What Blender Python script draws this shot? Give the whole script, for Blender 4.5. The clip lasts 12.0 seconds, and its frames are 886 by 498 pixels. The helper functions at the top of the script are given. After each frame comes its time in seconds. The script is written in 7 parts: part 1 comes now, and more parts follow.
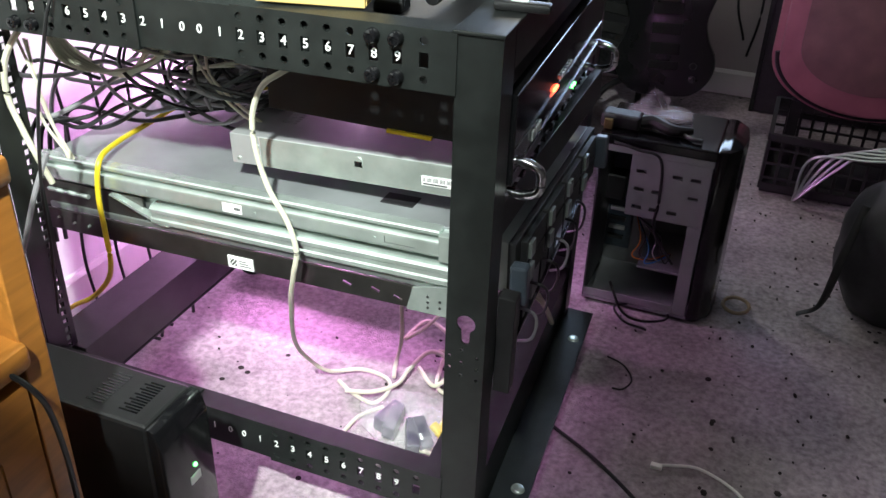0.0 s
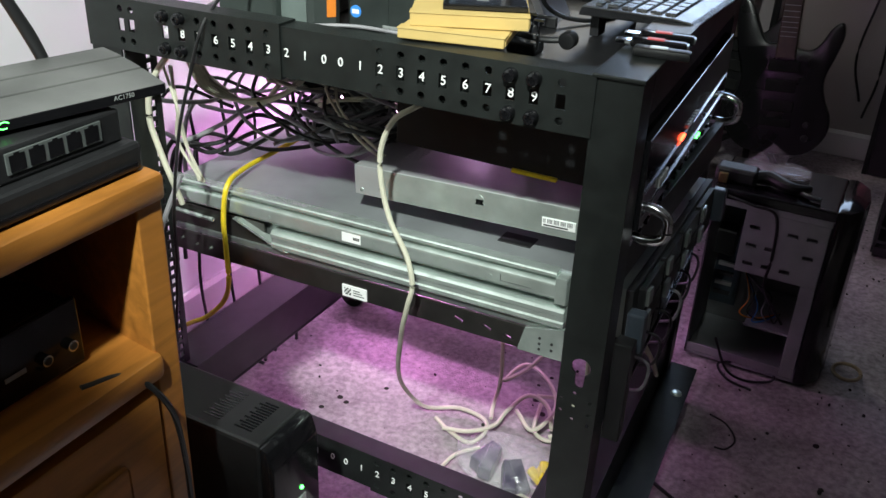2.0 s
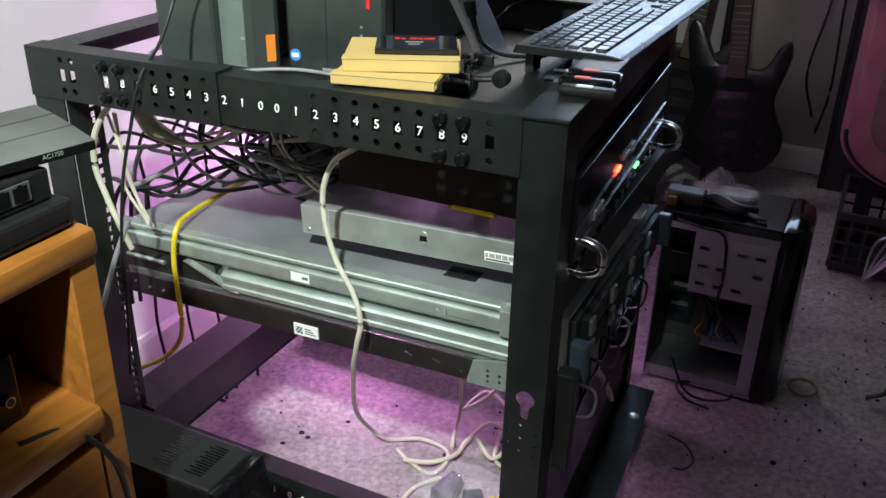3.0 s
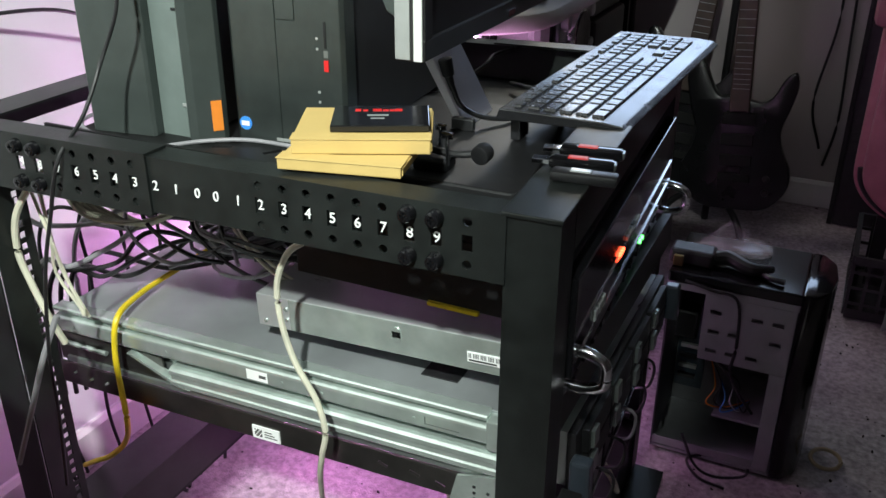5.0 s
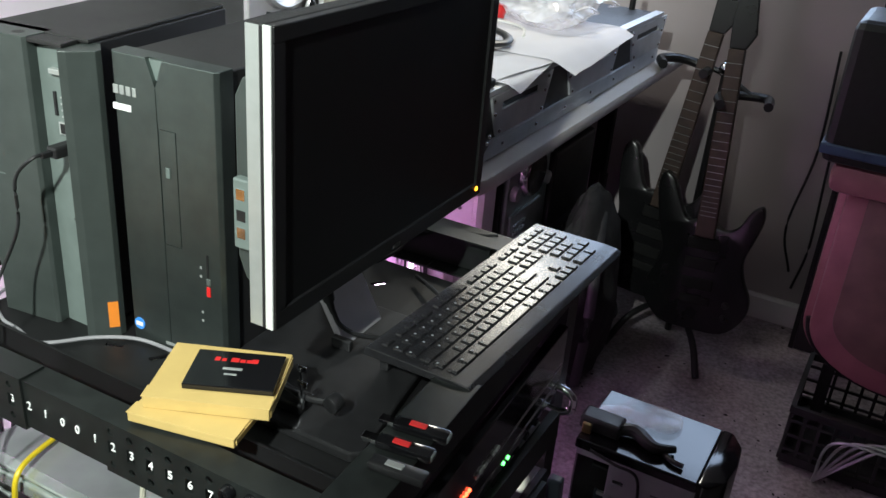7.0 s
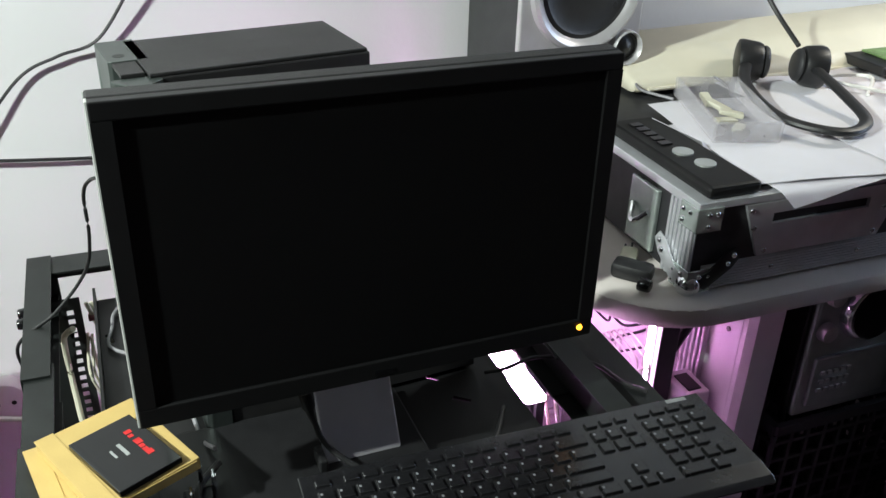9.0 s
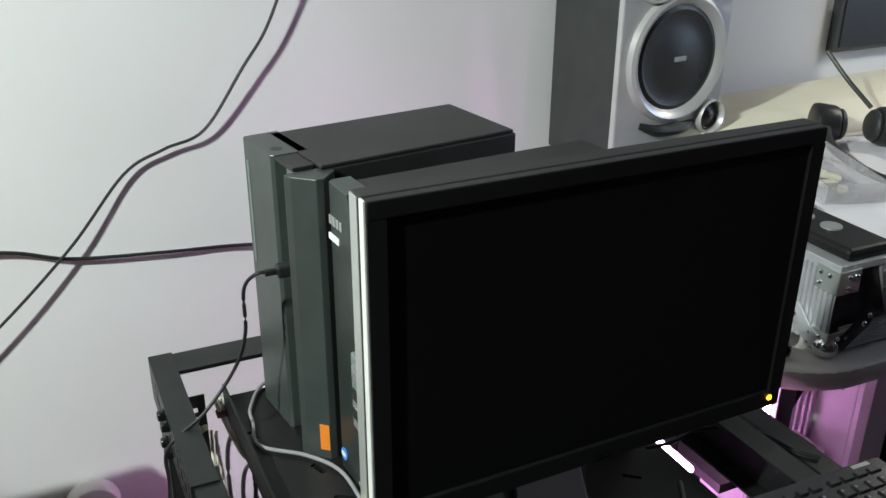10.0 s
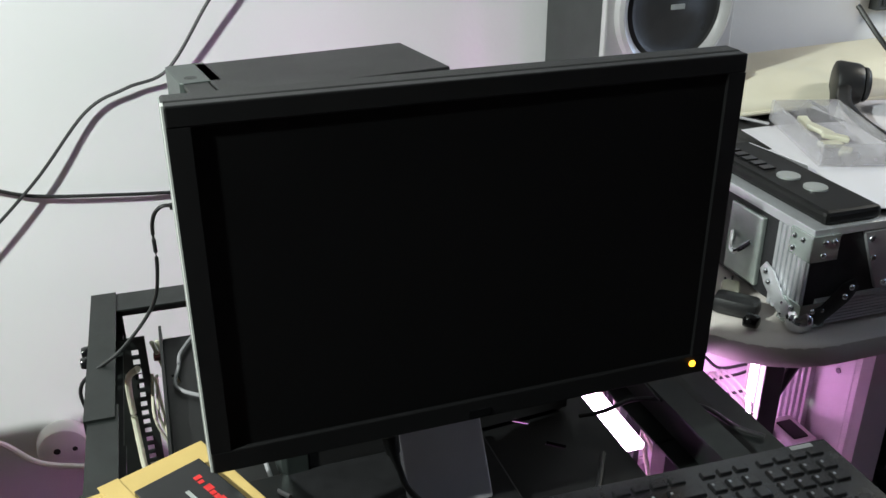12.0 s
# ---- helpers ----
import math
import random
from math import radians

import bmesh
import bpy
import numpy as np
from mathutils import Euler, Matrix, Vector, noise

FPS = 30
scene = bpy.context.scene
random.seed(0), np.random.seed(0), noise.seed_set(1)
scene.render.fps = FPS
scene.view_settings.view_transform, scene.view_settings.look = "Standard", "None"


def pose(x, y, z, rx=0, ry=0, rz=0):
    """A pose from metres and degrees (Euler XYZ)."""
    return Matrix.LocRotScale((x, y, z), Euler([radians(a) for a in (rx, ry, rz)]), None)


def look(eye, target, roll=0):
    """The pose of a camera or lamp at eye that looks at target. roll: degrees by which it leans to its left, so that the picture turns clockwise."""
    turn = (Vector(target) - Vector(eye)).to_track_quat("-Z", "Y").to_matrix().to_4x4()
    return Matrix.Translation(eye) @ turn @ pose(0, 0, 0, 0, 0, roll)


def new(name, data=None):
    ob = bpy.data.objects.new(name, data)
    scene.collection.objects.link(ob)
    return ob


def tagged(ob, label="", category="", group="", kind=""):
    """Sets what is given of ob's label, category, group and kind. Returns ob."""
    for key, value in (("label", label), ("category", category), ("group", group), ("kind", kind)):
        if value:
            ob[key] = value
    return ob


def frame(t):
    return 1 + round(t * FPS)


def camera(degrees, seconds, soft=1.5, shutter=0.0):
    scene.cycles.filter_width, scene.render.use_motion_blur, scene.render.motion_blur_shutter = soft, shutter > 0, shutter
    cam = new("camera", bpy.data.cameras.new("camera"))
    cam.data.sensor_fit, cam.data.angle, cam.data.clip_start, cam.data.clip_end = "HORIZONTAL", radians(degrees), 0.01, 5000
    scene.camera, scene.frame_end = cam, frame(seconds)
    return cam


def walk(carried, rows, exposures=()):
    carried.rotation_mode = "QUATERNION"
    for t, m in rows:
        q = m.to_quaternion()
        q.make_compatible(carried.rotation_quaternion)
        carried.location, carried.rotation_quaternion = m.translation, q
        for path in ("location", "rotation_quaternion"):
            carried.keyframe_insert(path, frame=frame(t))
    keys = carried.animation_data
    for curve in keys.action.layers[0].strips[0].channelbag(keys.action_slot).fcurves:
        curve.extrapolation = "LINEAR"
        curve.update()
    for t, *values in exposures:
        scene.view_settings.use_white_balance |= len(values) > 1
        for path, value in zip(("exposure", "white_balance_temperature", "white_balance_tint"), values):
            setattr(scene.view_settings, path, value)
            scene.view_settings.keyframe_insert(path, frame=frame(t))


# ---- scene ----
cam = camera(52.5, 12.0, soft=1.5)
PATH = [
    (0, (0.255, -0.853, 1.098), (-0.357, 0.758, 0.082), 1.9),
    (0.5, (0.256, -0.874, 1.096), (-0.386, 0.751, 0.123), 3.5),
    (1, (0.249, -0.866, 1.094), (-0.406, 0.759, 0.131), 3.1),
    (1.5, (0.218, -0.888, 1.087), (-0.559, 0.689, 0.133), 2.9),
    (2, (0.216, -0.883, 1.091), (-0.583, 0.695, 0.158), 2.6),
    (2.5, (0.232, -0.873, 1.102), (-0.555, 0.72, 0.182), 1.5),
    (3, (0.26, -0.866, 1.12), (-0.509, 0.751, 0.228), 1.2),
    (3.5, (0.281, -0.866, 1.134), (-0.483, 0.77, 0.272), 0.6),
    (3.7, (0.289, -0.86, 1.129), (-0.457, 0.788, 0.278), 0.6),
    (5.5, (0.134, -0.641, 1.136), (-0.638, 0.989, 0.27), 0.2),
    (6, (0.093, -0.661, 1.365), (-0.587, 1.001, 0.483), 3.1),
    (6.5, (0.175, -0.641, 1.434), (-0.516, 0.998, 0.521), 4.4),
    (6.7, (0.27, -0.602, 1.427), (-0.485, 1.022, 0.537), 4.8),
    (8.3, (0.428, -0.085, 1.466), (-0.827, 1.138, 0.502), 4.0),
    (8.5, (0.472, 0.011, 1.468), (-0.96, 1.014, 0.496), 3.8),
    (9, (0.529, 0.141, 1.483), (-1.105, 0.797, 0.533), 1.8),
    (9.5, (0.489, 0.082, 1.492), (-1.23, 0.6, 0.609), 0.2),
    (10, (0.414, -0.096, 1.493), (-1.239, 0.681, 0.676), 0.3),
    (10.5, (0.402, -0.16, 1.513), (-1.215, 0.701, 0.71), 1.8),
    (11, (0.442, -0.081, 1.506), (-1.222, 0.664, 0.683), 1.3),
    (11.5, (0.487, 0.041, 1.483), (-1.233, 0.635, 0.654), 0.1),
    (12, (0.453, 0.123, 1.42), (-1.268, 0.687, 0.571), -0.2),
]
walk(cam, [(t, look(eye, target, roll)) for t, eye, target, roll in PATH],
     exposures=((0.0, 0.85), (0.5, 0.42), (1.0, 0.15), (1.5, 0.05), (2.5, 0.02), (3.5, 0.0), (5.5, 0.02), (6.5, -0.05), (8.5, 0.15), (9.0, 0.05), (9.5, -0.2), (10.0, -0.3), (10.5, -0.15), (12.0, -0.05)))

# ---- world and lights ----
world = bpy.data.worlds.new("world")
scene.world = world
world.use_nodes = True
world.node_tree.nodes["Background"].inputs[0].default_value = (0.55, 0.72, 1.0, 1)
world.node_tree.nodes["Background"].inputs[1].default_value = 6.5


def area(name, eye, target, sx, sy, watts, colour):
    d = bpy.data.lights.new(name, "AREA")
    d.shape, d.size, d.size_y, d.energy, d.color = "RECTANGLE", sx, sy, watts, colour
    ob = new(name, d)
    ob.matrix_world = look(eye, target)
    return ob


area("ceiling_lamp_light", (0.20, -1.55, 2.36), (-0.6, 0.2, 0.6), 0.08, 0.08, 108, (0.91, 1.0, 0.94))
area("desk_lamp_light", (-0.62, 1.80, 1.55), (-0.58, 1.5, 0.9), 0.14, 0.14, 3.2, (1.0, 0.96, 0.84))

# ---- materials ----


def mat(name, colour, rough=0.5, metal=0.0, vary=0.12, scale=30.0, bump=0.0, bump_scale=200.0, emit=None, strength=0.0, spec=0.5):
    m = bpy.data.materials.new(name)
    m.use_nodes = True
    nt = m.node_tree
    b = nt.nodes["Principled BSDF"]
    b.inputs["Metallic"].default_value = metal
    b.inputs["Specular IOR Level"].default_value = spec
    co = nt.nodes.new("ShaderNodeTexCoord")
    n1 = nt.nodes.new("ShaderNodeTexNoise")
    n1.inputs["Scale"].default_value, n1.inputs["Detail"].default_value = scale, 6
    nt.links.new(co.outputs["Object"], n1.inputs["Vector"])
    ramp = nt.nodes.new("ShaderNodeValToRGB")
    lo = [max(0, c * (1 - vary)) for c in colour]
    hi = [min(1, c * (1 + vary)) for c in colour]
    ramp.color_ramp.elements[0].color, ramp.color_ramp.elements[1].color = (*lo, 1), (*hi, 1)
    ramp.color_ramp.elements[0].position, ramp.color_ramp.elements[1].position = 0.3, 0.7
    nt.links.new(n1.outputs["Fac"], ramp.inputs[0])
    nt.links.new(ramp.outputs[0], b.inputs["Base Color"])
    rr = nt.nodes.new("ShaderNodeMapRange")
    rr.inputs["To Min"].default_value, rr.inputs["To Max"].default_value = max(0.03, rough - 0.08), min(1, rough + 0.08)
    n2 = nt.nodes.new("ShaderNodeTexNoise")
    n2.inputs["Scale"].default_value, n2.inputs["Detail"].default_value = scale * 0.3, 4
    nt.links.new(co.outputs["Object"], n2.inputs["Vector"])
    nt.links.new(n2.outputs["Fac"], rr.inputs["Value"])
    nt.links.new(rr.outputs[0], b.inputs["Roughness"])
    if bump:
        n3 = nt.nodes.new("ShaderNodeTexNoise")
        n3.inputs["Scale"].default_value, n3.inputs["Detail"].default_value = bump_scale, 3
        nt.links.new(co.outputs["Object"], n3.inputs["Vector"])
        bp = nt.nodes.new("ShaderNodeBump")
        bp.inputs["Strength"].default_value, bp.inputs["Distance"].default_value = bump, 0.002
        nt.links.new(n3.outputs["Fac"], bp.inputs["Height"])
        nt.links.new(bp.outputs[0], b.inputs["Normal"])
    if emit:
        b.inputs["Emission Color"].default_value = (*emit, 1)
        b.inputs["Emission Strength"].default_value = strength
    return m


M = {
    "rack": mat("rack_black", (0.0115, 0.0135, 0.013), 0.40, 0.0, 0.3, 40, 0.15, 900, spec=0.38),
    "black": mat("black_plastic", (0.012, 0.012, 0.013), 0.42, 0, 0.2, 60, 0.1, 700),
    "gloss": mat("gloss_black", (0.006, 0.006, 0.007), 0.12, 0, 0.1, 30),
    "steel": mat("zinc_steel", (0.62, 0.70, 0.66), 0.22, 0.7, 0.16, 25, 0.05, 300),
    "silver": mat("silver_plastic", (0.45, 0.47, 0.46), 0.3, 0.5, 0.06, 40),
    "lid": mat("grey_lid", (0.33, 0.35, 0.36), 0.38, 0.5, 0.15, 12, 0.05, 200),
    "chrome": mat("chrome", (0.75, 0.77, 0.8), 0.12, 1.0, 0.03, 20),
    "tower": mat("tower_grey", (0.060, 0.072, 0.068), 0.36, 0.35, 0.1, 30, 0.05, 500),
    "tower_side": mat("tower_side_black", (0.016, 0.0155, 0.016), 0.5, 0, 0.15, 40, 0.2, 1200),
    "tower_panel": mat("tower_panel_grey", (0.13, 0.16, 0.15), 0.42, 0, 0.1, 30),
    "screen": mat("screen_black", (0.0035, 0.0035, 0.0038), 0.42, 0, 0.1, 10, spec=0.3),
    "card": mat("yellow_cardboard", (0.52, 0.37, 0.13), 0.7, 0, 0.06, 20, 0.1, 300),
    "white": mat("white_print", (0.85, 0.86, 0.85), 0.6, 0, 0.03),
    "paper": mat("white_paper", (0.72, 0.70, 0.74), 0.8, 0, 0.04, 8),
    "wall": mat("white_wall_paint", (0.70, 0.70, 0.71), 0.75, 0, 0.02, 3, 0.1, 120),
    "wood": mat("orange_wood", (0.50, 0.22, 0.045), 0.4, 0, 0.25, 6, 0.05, 80),
    "desk": mat("desk_cream", (0.62, 0.57, 0.54), 0.55, 0, 0.05, 10),
    "red": mat("red_print", (0.6, 0.02, 0.02), 0.4),
    "orange": mat("orange_sticker", (0.75, 0.22, 0.02), 0.6),
    "blue": mat("blue_sticker", (0.05, 0.25, 0.7), 0.3),
    "yellow": mat("yellow_cable", (0.75, 0.55, 0.02), 0.45),
    "ivory": mat("ivory_cable", (0.62, 0.60, 0.48), 0.5),
    "grey_cable": mat("grey_cable", (0.24, 0.235, 0.25), 0.5),
    "white_cable": mat("white_cable", (0.78, 0.77, 0.74), 0.45),
    "led_g": mat("led_green", (0.1, 0.6, 0.1), 0.3, emit=(0.1, 1, 0.15), strength=6),
    "led_r": mat("led_red", (0.6, 0.1, 0.05), 0.3, emit=(1, 0.08, 0.03), strength=8),
    "led_o": mat("led_orange", (0.6, 0.3, 0.05), 0.3, emit=(1, 0.4, 0.02), strength=6),
}


def bm_box(bm, x0, x1, y0, y1, z0, z1, bev=0.0, m=None):
    t = Matrix.Translation(((x0 + x1) / 2, (y0 + y1) / 2, (z0 + z1) / 2)) @ Matrix.Diagonal((abs(x1 - x0), abs(y1 - y0), abs(z1 - z0), 1))
    r = bmesh.ops.create_cube(bm, size=1, matrix=(m @ t) if m else t)
    if bev:
        es = list({e for v in r["verts"] for e in v.link_edges})
        bmesh.ops.bevel(bm, geom=es, offset=bev, segments=2, affect="EDGES", profile=0.5)
    return bm


def bm_cyl(bm, p0, p1, r0, r1=None, seg=16, bev=0.0):
    """A cylinder or cone from p0 to p1."""
    p0, p1 = Vector(p0), Vector(p1)
    d = p1 - p0
    m = Matrix.Translation((p0 + p1) / 2) @ d.to_track_quat("Z", "Y").to_matrix().to_4x4()
    r = bmesh.ops.create_cone(bm, cap_ends=True, segments=seg, radius1=r0, radius2=r0 if r1 is None else r1, depth=d.length, matrix=m)
    if bev:
        es = [e for e in {e for v in r["verts"] for e in v.link_edges} if any(len(f.verts) > 4 for f in e.link_faces)]
        bmesh.ops.bevel(bm, geom=es, offset=bev, segments=2, affect="EDGES", profile=0.5)
    return bm


def bm_sphere(bm, c, r, seg=14, scale=(1, 1, 1)):
    bmesh.ops.create_uvsphere(bm, u_segments=seg, v_segments=seg // 2 + 2, radius=r, matrix=Matrix.Translation(c) @ Matrix.Diagonal((*scale, 1)))
    return bm


def smooth_line(pts, n=8):
    """A Catmull-Rom line through the points."""
    p = [Vector(a) for a in pts]
    p = [p[0] * 2 - p[1]] + p + [p[-1] * 2 - p[-2]]
    out = []
    for k in range(1, len(p) - 2):
        for j in range(n):
            t = j / n
            a, b, c, d = p[k - 1], p[k], p[k + 1], p[k + 2]
            out.append(0.5 * ((2 * b) + (c - a) * t + (2 * a - 5 * b + 4 * c - d) * t * t + (3 * b - a - 3 * c + d) * t ** 3))
    out.append(p[-2])
    return out


def bm_tube(bm, pts, r, seg=8, n=8, flat=1.0):
    """A tube of radius r, or of radii from a list, along a smooth line."""
    line = smooth_line(pts, n)
    rings, side = [], Vector((0, 0, 1))
    for k, q in enumerate(line):
        d = (line[min(k + 1, len(line) - 1)] - line[max(k - 1, 0)]).normalized()
        u = d.cross(side)
        if u.length < 0.05:
            u = d.cross(Vector((1, 0, 0)))
        u.normalize()
        v = u.cross(d).normalized()
        rr = r if not isinstance(r, (list, tuple)) else np.interp(k / (len(line) - 1), np.linspace(0, 1, len(r)), r)
        rings.append([bm.verts.new(q + (u * math.cos(a) + v * math.sin(a) * flat) * rr) for a in np.linspace(0, 2 * math.pi, seg, endpoint=False)])
    for a, b in zip(rings, rings[1:]):
        for k in range(seg):
            bm.faces.new((a[k], a[(k + 1) % seg], b[(k + 1) % seg], b[k]))
    bm.faces.new(rings[0][::-1])
    bm.faces.new(rings[-1])
    return bm


def bm_prism(bm, outline, axis, a, b, bev=0.0):
    """An outline in the plane across the axis, drawn out from a to b along it."""
    def put(u, v, w):
        return {"x": (w, u, v), "y": (u, w, v), "z": (u, v, w)}[axis]
    va = [bm.verts.new(put(u, v, a)) for u, v in outline]
    vb = [bm.verts.new(put(u, v, b)) for u, v in outline]
    n = len(outline)
    fs = [bm.faces.new(va), bm.faces.new(vb[::-1])]
    for k in range(n):
        fs.append(bm.faces.new((va[k], vb[k], vb[(k + 1) % n], va[(k + 1) % n])))
    bmesh.ops.recalc_face_normals(bm, faces=fs)
    if bev:
        bmesh.ops.bevel(bm, geom=list({e for f in fs for e in f.edges}), offset=bev, segments=2, affect="EDGES", profile=0.5)
    return bm


def root(ob):
    while ob.parent:
        ob = ob.parent
    return ob


def part(name, bm, material, parent=None, label="", smooth=False, local=False, shear=0.0):
    """One mesh object under a thing; the mesh is given in world places unless local."""
    if shear:
        for v in bm.verts:
            v.co.x -= shear * v.co.y
    if parent and not local:
        bm.transform(root(parent).matrix_world.inverted())
    me = bpy.data.meshes.new(name)
    bm.normal_update()
    bm.to_mesh(me)
    bm.free()
    if material:
        me.materials.append(M[material] if isinstance(material, str) else material)
    if smooth:
        for p in me.polygons:
            p.use_smooth = True
        me.set_sharp_from_angle(angle=radians(35))
    ob = new(name, me)
    if parent:
        ob.parent = parent
    if label:
        ob["label"] = label
    return ob


def box(name, x0, x1, y0, y1, z0, z1, material, parent=None, bev=0.0, label="", local=False, shear=0.0):
    return part(name, bm_box(bmesh.new(), x0, x1, y0, y1, z0, z1, bev), material, parent, label, False, local, shear)


def cut(ob, bm):
    """Takes the shape bm, given in the same space as the mesh of ob, out of ob."""
    me = bpy.data.meshes.new("cutter")
    bmesh.ops.recalc_face_normals(bm, faces=bm.faces)
    bm.to_mesh(me)
    bm.free()
    tool = new("cutter", me)
    tool.matrix_world = root(ob).matrix_world
    bpy.context.view_layer.update()
    mod = ob.modifiers.new("cut", "BOOLEAN")
    mod.operation, mod.object, mod.solver = "DIFFERENCE", tool, "EXACT"
    done = bpy.data.meshes.new_from_object(ob.evaluated_get(bpy.context.evaluated_depsgraph_get()))
    ob.modifiers.clear()
    ob.data = done
    bpy.data.objects.remove(tool)
    return ob


def text_bm(words, size, m, thick=0.0004):
    """Words in the built-in font as a mesh, lying in the plane of m."""
    cu = bpy.data.curves.new("words", "FONT")
    cu.body, cu.size, cu.extrude, cu.align_x, cu.align_y, cu.resolution_u = words, size, thick, "CENTER", "CENTER", 3
    ob = new("words", cu)
    me = bpy.data.meshes.new_from_object(ob.evaluated_get(bpy.context.evaluated_depsgraph_get()))
    bm = bmesh.new()
    bm.from_mesh(me)
    bm.transform(m)
    bpy.data.objects.remove(ob)
    bpy.data.meshes.remove(me)
    return bm


def thing(name, at, label, category, group="", kind="", rz=0.0, m=None):
    ob = new(name)
    ob.empty_display_size = 0.05
    ob.matrix_world = m if m else pose(*at, 0, 0, rz)
    bpy.context.view_layer.update()
    return tagged(ob, label, category, group, kind)


def cable(name, pts, r, material, label, category="cable", group="", seg=8, n=8):
    return tagged(part(name, bm_tube(bmesh.new(), pts, r, seg, n), material, None, "", True), label, category, group)


# ---- structure ----
def carpet():
    m = mat("carpet", (0.40, 0.35, 0.37), 0.97, 0, 0.3, 90, 1.0, 300, spec=0.1)
    nt = m.node_tree
    base = nt.nodes["Principled BSDF"].inputs["Base Color"].links[0].from_socket
    co = nt.nodes.new("ShaderNodeTexCoord")
    vo = nt.nodes.new("ShaderNodeTexVoronoi")
    vo.inputs["Scale"].default_value = 26
    wob = nt.nodes.new("ShaderNodeTexNoise")
    wob.inputs["Scale"].default_value = 5
    nt.links.new(co.outputs["Object"], wob.inputs["Vector"])
    nt.links.new(co.outputs["Object"], vo.inputs["Vector"])
    rad = nt.nodes.new("ShaderNodeMapRange")
    rad.inputs["From Min"].default_value, rad.inputs["From Max"].default_value = 0.48, 0.72
    rad.inputs["To Min"].default_value, rad.inputs["To Max"].default_value = 0.02, 0.26
    nt.links.new(wob.outputs["Fac"], rad.inputs["Value"])
    lt = nt.nodes.new("ShaderNodeMath")
    lt.operation = "LESS_THAN"
    nt.links.new(vo.outputs["Distance"], lt.inputs[0])
    nt.links.new(rad.outputs[0], lt.inputs[1])
    mix = nt.nodes.new("ShaderNodeMix")
    mix.data_type = "RGBA"
    mix.inputs["B"].default_value = (0.035, 0.028, 0.03, 1)
    nt.links.new(lt.outputs[0], mix.inputs["Factor"])
    nt.links.new(base, mix.inputs["A"])
    big = nt.nodes.new("ShaderNodeTexNoise")
    big.inputs["Scale"].default_value, big.inputs["Detail"].default_value = 4.0, 8
    nt.links.new(co.outputs["Object"], big.inputs["Vector"])
    br = nt.nodes.new("ShaderNodeMapRange")
    br.inputs["From Min"].default_value, br.inputs["From Max"].default_value = 0.3, 0.7
    br.inputs["To Min"].default_value, br.inputs["To Max"].default_value = 0.62, 1.1
    nt.links.new(big.outputs["Fac"], br.inputs["Value"])
    mul = nt.nodes.new("ShaderNodeMix")
    mul.data_type, mul.blend_type = "RGBA", "MULTIPLY"
    mul.inputs["Factor"].default_value = 1
    nt.links.new(mix.outputs["Result"], mul.inputs["A"])
    nt.links.new(br.outputs[0], mul.inputs["B"])
    nt.links.new(mul.outputs["Result"], nt.nodes["Principled BSDF"].inputs["Base Color"])
    return m


